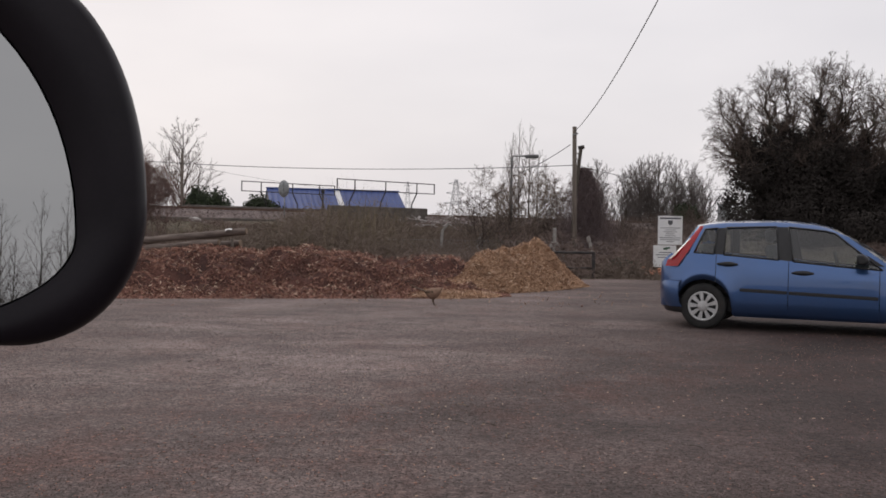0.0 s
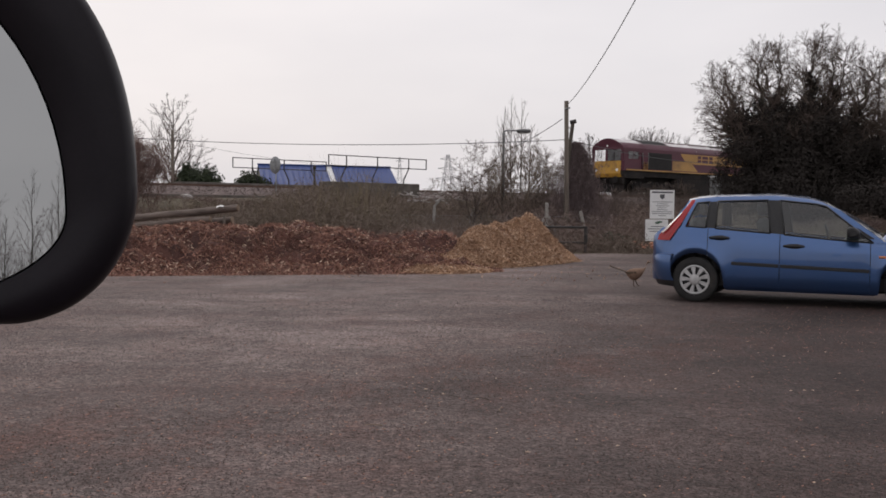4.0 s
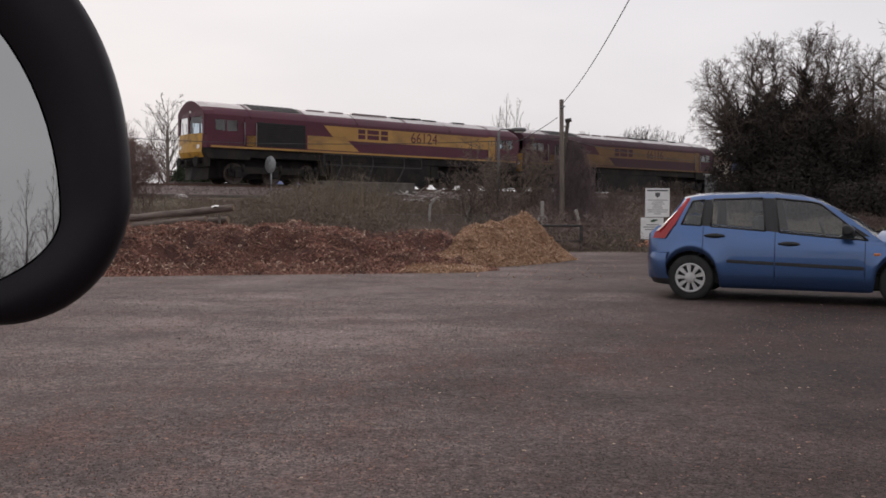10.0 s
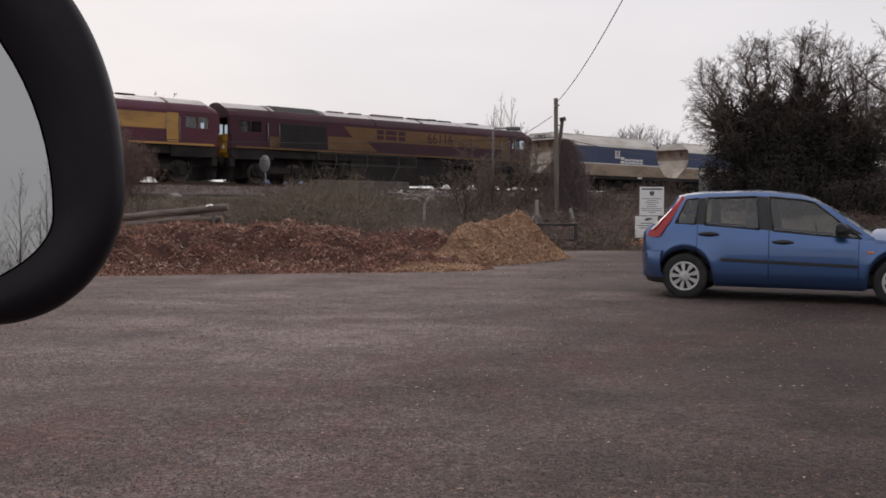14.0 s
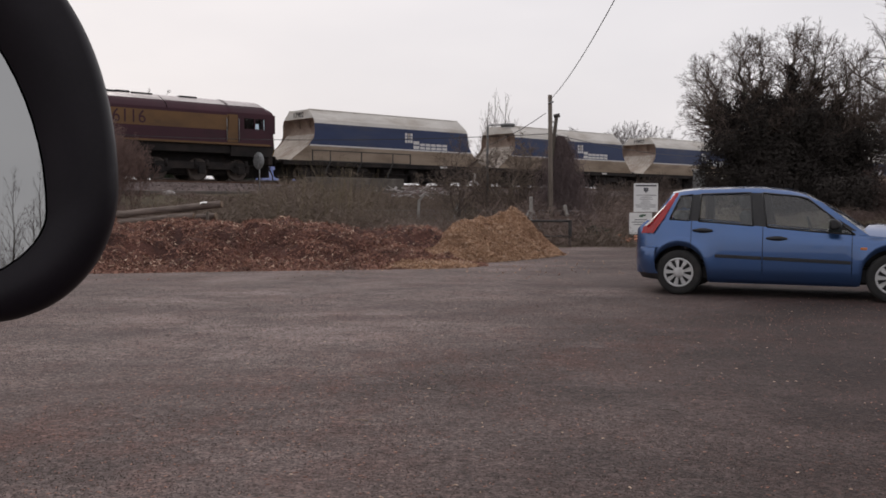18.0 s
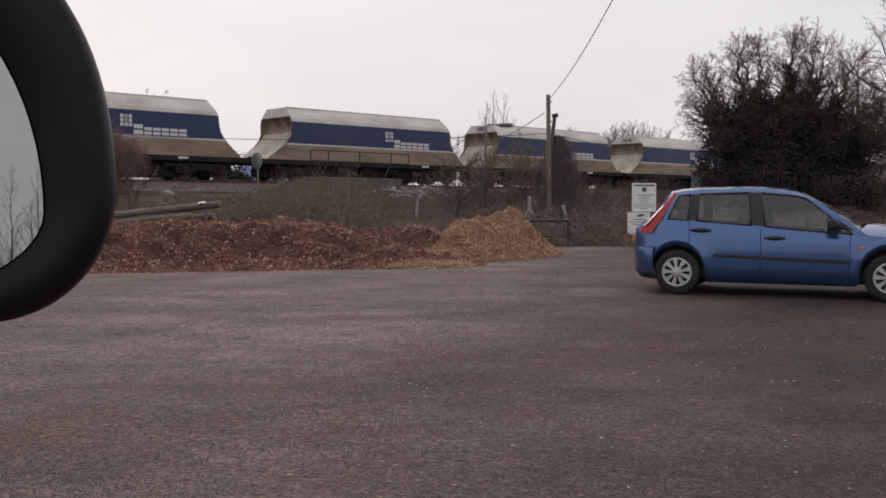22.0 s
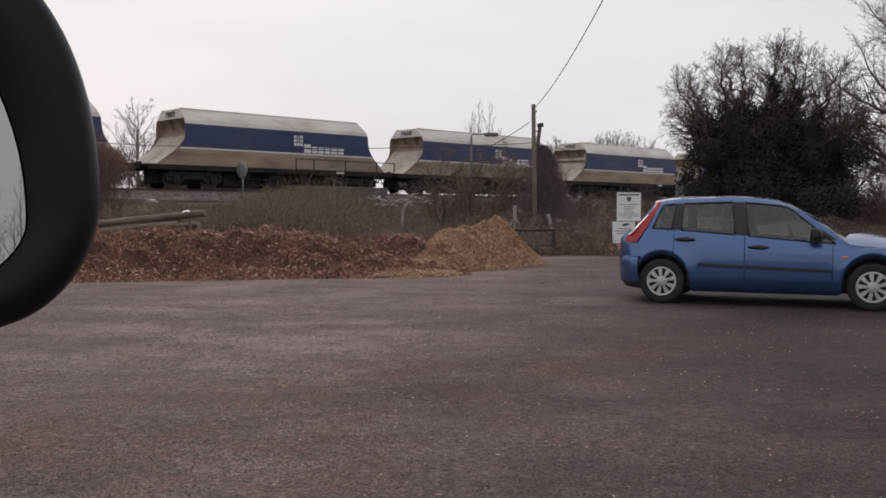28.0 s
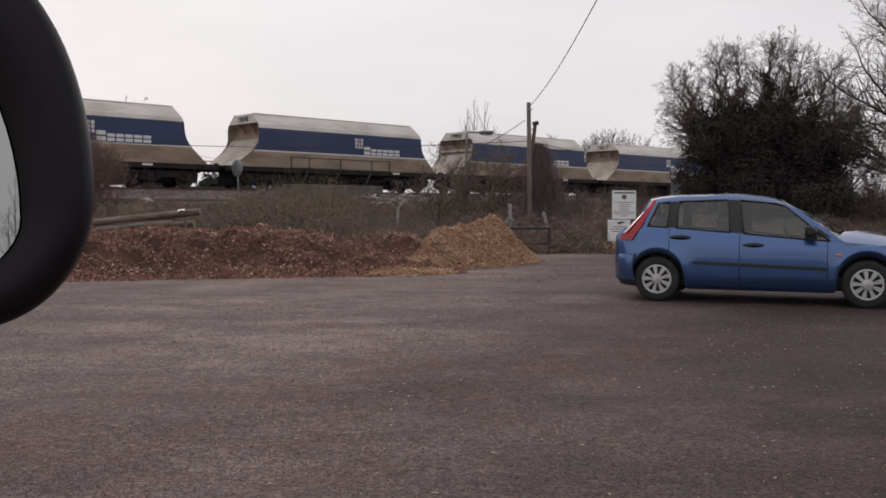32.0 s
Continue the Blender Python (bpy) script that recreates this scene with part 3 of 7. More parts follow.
    # pale, rubbed-smooth stretches and darker ones where the binder shows, metres across
    wear = rng_map(tex(0.33, 8, 0.62, (0.75, 1.0, 1)), 0.46, 0.60)
    tar = mixc(calc("MULTIPLY", wear, 0.6), tar, (0.225, 0.178, 0.167))
    dark = rng_map(tex(0.55, 8, 0.66, (0.6, 1.25, 1)), 0.50, 0.62)
    tar = mixc(calc("MULTIPLY", dark, 0.72), tar, (0.078, 0.055, 0.051))
    blot = rng_map(tex(2.6, 8, 0.78), 0.49, 0.62)
    tar = mixc(calc("MULTIPLY", blot, 0.6), tar, (0.078, 0.055, 0.050))
    pits = n.new("ShaderNodeTexVoronoi")
    pits.inputs["Scale"].default_value = 13
    l.new(co.outputs["Object"], pits.inputs["Vector"])
    pit = calc("MULTIPLY", rng_map(pits.outputs["Distance"], 0.05, 0.2, 1.0, 0.0), rng_map(tex(1.7, 4, 0.6), 0.42, 0.6, 0.25, 1.0))
    tar = mixc(calc("MULTIPLY", pit, 0.9), tar, (0.034, 0.025, 0.022))
    # trodden bark dust, thickest in a trail across the yard
    sep = n.new("ShaderNodeSeparateXYZ")
    l.new(co.outputs["Object"], sep.inputs[0])
    trail = calc("ABSOLUTE", calc("SUBTRACT", sep.outputs["X"], calc("MULTIPLY", calc("SUBTRACT", sep.outputs["Y"], 6.1), 1.05)), 0.0)
    near = rng_map(trail, 0.1, 2.6, 1.0, 0.35)
    drift = calc("MULTIPLY", rng_map(trail, 0.2, 1.5, 1.0, 0.0), rng_map(tex(1.6, 8, 0.74, (0.8, 1.2, 1)), 0.40, 0.58))
    tar = mixc(calc("MULTIPLY", drift, 0.7), tar, (0.066, 0.047, 0.043))
    dust = calc("MULTIPLY", rng_map(tex(1.3, 7, 0.72, (1.15, 0.75, 1)), 0.46, 0.64), near)
    tar = mixc(calc("MULTIPLY", dust, 0.62), tar, (0.128, 0.056, 0.043))
    # the yard dims to the right: shade put into the colour, with ragged edge
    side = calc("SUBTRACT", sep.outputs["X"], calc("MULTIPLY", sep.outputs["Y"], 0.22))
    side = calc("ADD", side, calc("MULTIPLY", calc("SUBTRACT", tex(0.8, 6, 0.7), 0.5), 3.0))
    right_shade = n.new("ShaderNodeMix")
    right_shade.data_type, right_shade.blend_type = "RGBA", "MULTIPLY"
    l.new(rng_map(side, -2.1, 1.6), right_shade.inputs["Factor"])
    l.new(tar, right_shade.inputs[6])
    right_shade.inputs[7].default_value = (0.30, 0.258, 0.252, 1)
    tar = right_shade.outputs[2]
    patch = rng_map(tex(0.8, 3, 0.5, (0.75, 1.0, 1)), 0.36, 0.64, 0.80, 1.19)
    pm = n.new("ShaderNodeMix")
    pm.data_type, pm.blend_type = "RGBA", "MULTIPLY"
    pm.inputs["Factor"].default_value = 1.0
    l.new(tar, pm.inputs[6])
    l.new(patch, pm.inputs[7])
    tar = pm.outputs[2]
    speck = n.new("ShaderNodeTexVoronoi")
    speck.inputs["Scale"].default_value = 75
    l.new(co.outputs["Object"], speck.inputs["Vector"])
    tone = n.new("ShaderNodeSeparateColor")
    l.new(speck.outputs["Color"], tone.inputs[0])
    sm = n.new("ShaderNodeMix")
    sm.data_type, sm.blend_type = "RGBA", "MULTIPLY"
    sm.inputs["Factor"].default_value = 1.0
    l.new(tar, sm.inputs[6])
    l.new(rng_map(tone.outputs[0], 0.0, 1.0, 0.55, 1.42), sm.inputs[7])
    tar = sm.outputs[2]
    mid = rng_map(tex(16, 5, 0.75), 0.34, 0.66, 0.62, 1.42)
    mg = n.new("ShaderNodeMix")
    mg.data_type, mg.blend_type = "RGBA", "MULTIPLY"
    mg.inputs["Factor"].default_value = 1.0
    l.new(tar, mg.inputs[6])
    l.new(mid, mg.inputs[7])
    tar = mg.outputs[2]
    earth = mixc(rng_map(tex(3, 6, 0.7), 0.35, 0.65), (0.06, 0.045, 0.03), (0.15, 0.12, 0.075))
    earth = mixc(rng_map(tex(0.4, 5), 0.45, 0.6), earth, (0.085, 0.085, 0.04))
    edge = rng_map(calc("ADD", sep.outputs["Y"], calc("MULTIPLY", calc("SUBTRACT", tex(1.2, 5), 0.5), 2.4)), 24.9, 25.3)
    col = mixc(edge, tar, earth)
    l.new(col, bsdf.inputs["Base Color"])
    bsdf.inputs["Roughness"].default_value = 0.88
    bsdf.inputs["Specular IOR Level"].default_value = 0.35
    hgt = calc("ADD", calc("MULTIPLY", grain, 0.6), calc("MULTIPLY", pebbles.outputs["Distance"], -0.6))
    hgt = calc("ADD", hgt, calc("MULTIPLY", tex(9, 5, 0.7), 1.2))
    bp = n.new("ShaderNodeBump")
    bp.inputs["Strength"].default_value, bp.inputs["Distance"].default_value = 0.55, 0.02
    l.new(hgt, bp.inputs["Height"])
    l.new(bp.outputs["Normal"], bsdf.inputs["Normal"])
    return m


def graded(lo, hi, step, far, grow=1.35):
    a = [lo + i * step for i in range(int(round((hi - lo) / step)) + 1)]
    d, x = step, hi
    while x < far:
        d *= grow
        x += d
        a.append(x)
    d, x = step, lo
    while x > -far:
        d *= grow
        x -= d
        a.insert(0, x)
    return a


gx, gy = graded(-30, 45, 0.6, 2500), graded(-3, 84, 0.6, 2500)
g = Geo()
for y in gy:
    for x in gx:
        g.v.append((x, y, height(x, y)))
for j in range(len(gy) - 1):
    for i in range(len(gx) - 1):
        a = j * len(gx) + i
        g.face([a, a + 1, a + 1 + len(gx), a + len(gx)], 0, True)
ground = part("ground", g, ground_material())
tagged(ground, "worn grey tarmac yard giving way to rough earth and grass", "ground", kind="structure")

# ---- the railway: ballast, rails, sleepers, the small bridge with its railings ----
g = Geo()
prof = [(-3.9, 1.6), (-3.5, 1.74), (-2.45, 2.04), (-1.6, 2.08), (1.6, 2.06), (2.5, 2.0), (3.7, 1.5)]
svals = [-30 + 0.5 * i for i in range(0, 420)] + [200, 240, 300, 400]
g.loft([[at_track(s, TRACK_Q + q, z + noise.noise((s * 1.7, q * 2.1, 0)) * 0.05) for q, z in prof] for s in svals], closed=False)
bal = part("track_bed", g, M["ballast"])
tagged(bal, "grey-brown ballast shoulder under the railway track", "track bed", kind="structure")
g = Geo()
for i in range(26000):
    s, q = rng.uniform(4, 60), rng.uniform(-3.6, -1.3)
    z = 1.73 + 0.33 * sstep(-3.6, -2.4, q)
    r = rng.uniform(0.025, 0.06)
    c = at_track(s, TRACK_Q + q, z)
    n0 = len(g.v)
    for _ in range(4):
        g.v.append(tuple(c + Vector((rng.uniform(-r, r), rng.uniform(-r, r), rng.uniform(-0.3 * r, r)))))
    for q3 in ((0, 1, 2), (0, 2, 3), (0, 3, 1), (1, 3, 2)):
        g.face([n0 + k for k in q3])
tagged(part("ballast_stones", g, M["stone"]), "loose grey ballast stones beside the track", "stones", kind="stuff")

rail_prof = [(-0.07, 0.0), (0.07, 0.0), (0.07, 0.015), (0.012, 0.03), (0.012, 0.11), (0.036, 0.12), (0.036, 0.155), (-0.036, 0.155), (-0.036, 0.12), (-0.012, 0.11), (-0.012, 0.03), (-0.07, 0.015)]
for q in (-0.75, 0.75):
    g = Geo()
    g.loft([[at_track(s, TRACK_Q + q + a, RAIL - 0.155 + b) for a, b in rail_prof] for s in range(-30, 401, 10)], True, True, smooth=False)
    g2 = Geo()
    g2.loft([[at_track(s, TRACK_Q + q + a, RAIL + 0.003) for a in (-0.028, 0.028)] for s in (-30, 400)], closed=False)
    r = part("rail", g, M["rail_steel"])
    tagged(r, "rusty steel rail with a worn bright top", "rail", "rails", "structure")
    part("running_surface", g2, M["rail_bright"], r)
g = Geo()
for i in range(0, 620):
    s = -25 + i * 0.65
    g.box(-0.13, 0.13, -1.3, 1.3, 0, 0.16, 0, mat=Matrix.Translation(at_track(s, TRACK_Q, RAIL - 0.315)) @ Matrix.Rotation(radians(TRACK_TURN), 4, "Z"))
tagged(part("sleepers", g, M["old_concrete"]), "concrete sleepers under the rails", "sleepers", kind="stuff")

TURN = Matrix.Rotation(radians(TRACK_TURN), 4, "Z")


def railing(s0, s1, q, posts, kink, label):
    """A bridge railing: two bars in a frame, on posts that crank back to the girder."""
    r = thing("bridge_railing", label, "railing", "bridge railings", Matrix.Translation(at_track(0, 0)) @ TURN)
    top, low, t = 3.79, 3.28, 0.045
    for name, z in (("top_rail", top), ("lower_rail", low)):
        g = Geo()
        g.box(s0, s1, q - t / 2, q + t / 2, z - t, z, 0.006)
        part(name, g, M["black_metal"], r)
    for s in (s0, s1):
        g = Geo()
        g.box(s - t / 2, s + t / 2, q - t / 2 - 0.004, q + t / 2 + 0.004, low - t, top + 0.004, 0.006)
        part("end_bar", g, M["black_metal"], r)
    for s in posts:
        g = Geo()
        g.path([(s, q + 0.05, top - 0.02), (s, q + 0.05, low - 0.03), (s - kink, q + 0.05, low - 0.62), (s - kink, q + 0.05, 2.2)], 0.035, 6)
        part("post", g, M["black_metal"], r)
    return r


railing(25.55, 31.75, 37.8, (26.64, 28.56, 30.6), 0.33, "black steel bridge railing with cranked posts, nearer the yard")
railing(23.72, 29.57, 44.0, (24.9, 26.85, 28.6), -0.3, "black steel bridge railing on the far side of the track")
g = Geo()
g.box(25.2, 30.95, 37.35, 38.15, 1.3, 2.46, 0.03)
ab = thing("bridge_girder", "dark weathered concrete bridge edge beside the track", "bridge", m=TURN)
part("edge_beam", g, M["old_concrete"], ab)
g = Geo()
g.box(25.4, 30.6, 37.2, 37.33, 1.2, 1.9, 0.02)
part("fascia", g, M["old_concrete"], ab)
g = Geo()
g.box(20.5, 30.6, 43.5, 44.3, 1.0, 2.42, 0.03)
part("far_edge_beam", g, M["old_concrete"], ab)

# a low retaining edge running on along the bank
for s0, s1 in ((10.0, 21.6), (31.2, 37.0)):
    g = Geo()
    g.box(s0, s1, 36.6, 36.85, 0.9, 1.70, 0.03)
    w = thing("retaining_wall", "low dark concrete retaining edge on the railway bank", "wall", "retaining edges", TURN)
    part("wall_block", g, M["old_concrete"], w)


# ---- heaps of chippings ----
RED_TOP = ((-9.0, 0.82), (-4.2, 0.80), (-3.4, 0.84), (-2.5, 0.82), (-1.9, 0.76), (-1.4, 0.69), (-0.9, 0.66), (-0.4, 0.74), (0.2, 0.72))
GOLD_TOP = ((-0.7, 0.0), (0.0, 0.34), (0.5, 0.72), (0.9, 0.87), (1.45, 0.99), (1.7, 1.10), (1.95, 1.13), (2.15, 0.93), (2.4, 0.66), (2.7, 0.36), (3.15, 0.0))
GOLD_FOOT = ((-1.0, 16.6), (-0.35, 16.75), (1.7, 18.9), (2.5, 20.0), (3.2, 21.3))
GOLD_RIDGE = ((-1.0, 18.2), (0.5, 19.6), (1.9, 20.9), (3.2, 22.2))


def profile(tab, x):
    for (a, b), (c, d) in zip(tab, tab[1:]):
        if x <= c:
            return b + (d - b) * max(0.0, (x - a) / (c - a))
    return tab[-1][1]


def dent(x, y):
    """Hollows where bark has slipped away."""
    return noise.noise((x * 1.15, y * 1.7, 21)) + 0.4 * noise.noise((x * 3.1, y * 3.1, 4))


def heap_height(x, y):
    """Two merged heaps: a long ridge of red bark and a cone of fresh golden chips; returns both."""
    fx = 15.55 + (x + 4.3) * 0.24 + max(0, x - 0.2) * 0.55
    d = y - fx
    lump = noise.noise((x * 0.9, y * 0.9, 5)) * 0.16 + noise.noise((x * 5.5, y * 5.5, 2)) * 0.08
    lump += 0.06 - 0.36 * abs(noise.noise((x * 1.7, y * 2.3, 9)))
    crest = profile(RED_TOP, x) - 0.06
    red = crest * sstep(0.0, 1.9, d) * (1 - sstep(3.2, 6.0, d)) * (1 - sstep(-0.2, 1.1, x))
    hollow = 0.42 * math.exp(-((x + 0.05) / 0.75) ** 2 - ((y - 18.2) / 0.55) ** 2)
    red = red - hollow * (red > 0.2)
    red -= 0.20 * sstep(0.15, 0.4, dent(x, y)) * min(1, max(red, 0) * 2)
    red += lump * min(1, max(red, 0) * 2.2)
    top = profile(GOLD_TOP, x)
    foot, ridge = profile(GOLD_FOOT, x), profile(GOLD_RIDGE, x)
    u = (y - foot) / (ridge - foot)
    cone = top * (max(0.0, min(u, 1.0)) ** 0.92 if u < 1 else max(0.0, 1 - (y - ridge) / 2.1))
    c2 = math.hypot((x + 0.35) / 1.3, (y - 17.5) / 1.0)
    cone = max(cone, 0.22 * max(0.0, 1 - c2))
    cone += lump * 0.42 * min(1, cone * 2.5)
    return red, cone


def heap(name, label, which, x0, x1, y0, y1, bed, chip, count, seed):
    r = random.Random(seed)
    h = thing(name, label, "heap")
    st = 0.09
    nx, ny = int((x1 - x0) / st), int((y1 - y0) / st)
    g = Geo()
    hz = []
    for j in range(ny + 1):
        for i in range(nx + 1):
            x, y = x0 + i * st, y0 + j * st
            z = heap_height(x, y)
            hz.append(z[which])
            g.v.append((x, y, z[which] - 0.03))
    for j in range(ny):
        for i in range(nx):
            a = j * (nx + 1) + i
            ids = [a, a + 1, a + nx + 2, a + nx + 1]
            if max(hz[k] for k in ids) > 0.005:
                g.face(ids, 0, True)
    part("core", g, bed, h)
    g = Geo()
    made = 0
    while made < count:
        x, y = r.uniform(x0, x1), r.uniform(y0, y1)
        if r.random() < 0.35:
            y = y0 + (y - y0) * 0.45
        zz = heap_height(x, y)
        z = zz[which]
        if z <= 0 and r.random() < 0.9985 or zz[1 - which] > z + 0.05:
            continue
        # fewer chips in the dents, so the bed's painted shade shows there
        if which == 0 and z > 0.15 and dent(x, y) > 0.2 and r.random() < 0.6:
            continue
        z = max(z, 0.0)
        made += 1
        L, w = r.uniform(0.010, 0.040), r.uniform(0.005, 0.012)
        m = Matrix.Translation((x, y, z)) @ Euler((r.uniform(-0.9, 0.9), r.uniform(-0.9, 0.9), r.uniform(0, 6.3))).to_matrix().to_4x4()
        n0 = len(g.v)
        for p in ((-L, -w, 0), (L, -w * 0.6, 0), (L, w * 0.6, 0.004), (-L, w, 0.004), (0, 0, 0.009)):
            g.v.append(tuple(m @ Vector(p)))
        for q in ((0, 1, 4), (1, 2, 4), (2, 3, 4), (3, 0, 4)):
            g.face([n0 + k for k in q])
    tagged(part("chip_layer", g, chip, h), kind="stuff")
    g = Geo()
    made = 0
    while made < count // (14 if which == 0 else 40):
        x, y = r.uniform(x0, x1), r.uniform(y0, y0 + (y1 - y0) * 0.6)
        zz = heap_height(x, y)
        if zz[which] <= 0.02 or zz[1 - which] > zz[which] + 0.03:
            continue
        made += 1
        L, w = r.uniform(0.012, 0.042), r.uniform(0.006, 0.013)
        m = Matrix.Translation((x, y, zz[which] + 0.012)) @ Euler((r.uniform(-0.7, 0.9), r.uniform(-0.7, 0.7), r.uniform(0, 6.3))).to_matrix().to_4x4()
        n0 = len(g.v)
        for p in ((-L, -w, 0), (L, -w * 0.6, 0), (L, w * 0.6, 0.004), (-L, w, 0.004)):
            g.v.append(tuple(m @ Vector(p)))
        g.face([n0, n0 + 1, n0 + 2, n0 + 3])
    tagged(part("pale_splinter", g, M["chip_pale"], h), kind="stuff")
    return h


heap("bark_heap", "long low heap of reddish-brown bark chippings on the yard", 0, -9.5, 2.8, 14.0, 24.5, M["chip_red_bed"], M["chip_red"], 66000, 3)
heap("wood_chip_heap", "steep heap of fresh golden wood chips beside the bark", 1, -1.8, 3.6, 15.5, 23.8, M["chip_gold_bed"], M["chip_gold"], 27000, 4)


# ---- the train ----
def bogie(parent, x, axles, wheel_r, movers, name="bogie"):
    """Side frames, springs and wheelsets; z is measured from the rail."""
    span = axles[-1] - axles[0]
    b = part(name, Geo(), M["underframe"], parent, m=pose(x, 0, 0))
    g = Geo()
    g.box(axles[0] - 0.75, axles[-1] + 0.75, -0.62, 0.62, wheel_r * 0.55, wheel_r + 0.8, 0.05)
    part("bolster", g, M["underframe"], b)
    for sy in (-1, 1):
        g = Geo()
        z0 = wheel_r
        side = [(axles[0] - 0.45, z0 - 0.12), (axles[0] + 0.35, z0 - 0.14), (axles[0] + 0.55, z0 + 0.02), (axles[-1] - 0.55, z0 + 0.02), (axles[-1] - 0.35, z0 - 0.14),
                (axles[-1] + 0.45, z0 - 0.12), (axles[-1] + 0.5, z0 + 0.22), (axles[-1] + 0.1, z0 + 0.34), (axles[0] - 0.1, z0 + 0.34), (axles[0] - 0.5, z0 + 0.22)]
        g.prism(side, sy * 1.08 - 0.07, sy * 1.08 + 0.07)
        for a in axles:
            g.box(a - 0.17, a + 0.17, sy * 1.15 - 0.1, sy * 1.15 + 0.1, z0 - 0.2, z0 + 0.16, 0.03)
            for k in (-0.3, 0.3):
                g.path([(a + k, sy * 1.14, z0 + 0.1), (a + k, sy * 1.14, z0 + 0.45)], 0.08, 8)
        part("side_frame", g, M["underframe"], b)
    for a in axles:
        g = Geo()
        g.path([(0, -1.0, 0), (0, 1.0, 0)], 0.08, 8)
        for sy in (-1, 1):
            y = sy * 0.74
            rings = []
            for r, w in ((0.1, -0.07), (wheel_r * 0.72, -0.03), (wheel_r * 0.82, -0.06), (wheel_r, -0.06), (wheel_r, 0.05), (wheel_r * 0.82, 0.06), (wheel_r * 0.72, 0.02), (0.1, 0.07)):
                rings.append([(r * math.cos(t * math.pi / 10), y + w * sy * -1, r * math.sin(t * math.pi / 10)) for t in range(20)])
            g.loft(rings, True, True)
            for k in range(4):
                t = k * math.pi / 2
                g.box(0.14, wheel_r * 0.7, -0.012, 0.012, -0.02, 0.02, 0, mat=Matrix.Translation((0, y + sy * 0.05, 0)) @ Matrix.Rotation(t, 4, "Y"))
        ob = part("wheelset", g, M["wheel_steel"], parent)
        ob.matrix_basis = pose(x + a, 0, wheel_r)
        movers.append((ob, x + a, wheel_r))
    return b


def locomotive(number, movers):
    """A six-axle diesel locomotive in maroon and gold. Its front end is at x = 0, and x runs back along the train."""
    loco = thing("locomotive", "maroon and gold diesel freight locomotive with a yellow cab end", "locomotive", "locomotives")
    L, Y = 20.9, 1.36
    clean = number == "66124"
    GOLD, MAROON = (M["gold"], M["maroon"]) if clean else (M["gold_grimy"], M["maroon_grimy"])
    eave, low = 3.24, 1.72
    cab = 2.45
    side = [(Y, low), (Y, eave)]
    roof = [(Y, eave), (1.27, 3.43), (1.02, 3.62), (0.55, 3.84), (0.25, 3.92), (0, 3.93)]
    roof = roof + [(-y, z) for y, z in roof[-2::-1]]
    # engine-room body between the cabs
    g = Geo()
    for s in (-1, 1):
        g.box(cab, L - cab, s * Y - 0.04, s * Y + 0.04, low, eave, 0)
    g.box(cab, cab + 0.06, -Y + 0.04, Y - 0.04, low, eave)
    g.box(L - cab - 0.06, L - cab, -Y + 0.04, Y - 0.04, low, eave)
    part("body_side", g, MAROON, loco)
    # top panels carry the sky's gleam in their pale colour; edges stay maroon
    for k, (xa, xb) in enumerate(((0.55, 2.42), (2.46, 5.6), (5.64, 8.7), (8.74, 12.2), (12.24, 15.2), (15.24, 18.4), (18.44, L - 0.55))):
        for nm, pts, mt in (("roof_panel", roof[2:-2], M["roof_pale_gleam" if clean and k in (0, 2) else "roof_grey_sheen"]), ("roof_edge", roof[:3], MAROON), ("roof_edge", roof[-3:], MAROON)):
            g = Geo()
            g.loft([[(x, y, z) for y, z in pts] for x in (xa, xb)], False, False, smooth=True)
            part(nm, g, mt, loco)
    for x in (0.56, L - 0.56):
        g = Geo()
        g.poly([(x, y * 0.99, z - 0.01) for y, z in roof])
        part("roof_bulkhead", g, M["underframe"], loco)
    # sloping roof ends over the cabs
    for x0, x1 in ((0.55, 0.0), (L - 0.55, L)):
        g = Geo()
        s = 1 if x1 > x0 else -1
        if s < 0:
            ring2 = [(x1 + 0.02 - 0.06 * (1 - abs(y) / Y), y * 0.985, z - 0.02) for y, z in roof]
        else:
            ring2 = [(x1 - 0.12, y * 0.96, z - 0.22 * (z - eave) / 0.57) for y, z in roof]
        g.loft([[(x0, y, z) for y, z in roof], ring2], False, False, smooth=False)
        g.m = [0 if 2 <= k < len(roof) - 3 else 1 for k in range(len(roof) - 1)]
        g.poly(ring2 if s > 0 else ring2[::-1], 1)
        part("cab_roof", g, [M["roof_grey_sheen"], MAROON], loco)
    # rib over each roof seam
    for x in (2.44, 5.62, 12.22, 18.42):
        g = Geo()
        g.loft([[(x - 0.05, y * 1.012, z + 0.02) for y, z in roof], [(x + 0.05, y * 1.012, z + 0.02) for y, z in roof]], False)
        part("roof_rib", g, MAROON, loco)
    # raised fan housing, silencer and hatches
    g = Geo()
    hood = roof[2:-2]
    g.loft([[(x, y * 0.97, z + dz) for y, z in hood] for x, dz in ((2.7, 0.0), (2.75, 0.04), (5.45, 0.04), (5.5, 0.0))], False, smooth=False)
    rh = part("radiator_hood", g, M["grille"], loco, "dark louvred radiator hood")
    for i in range(9):
        g = Geo()
        g.loft([[(x, y * 0.95, z + 0.05) for y, z in hood] for x in (2.87 + i * 0.28, 2.95 + i * 0.28)], False, smooth=False)
        part("louvre", g, M["underframe"], rh)
    for x0, x1, h in ((6.2, 7.3, 0.05), (7.6, 8.5, 0.05), (9.1, 11.4, 0.1), (11.7, 13.4, 0.07), (14.0, 15.0, 0.05), (16.3, 17.2, 0.06)):
        g = Geo()
        g.box(x0, x1, -0.42, 0.42, 3.84, 3.925 + 0.5 * h, 0.03)
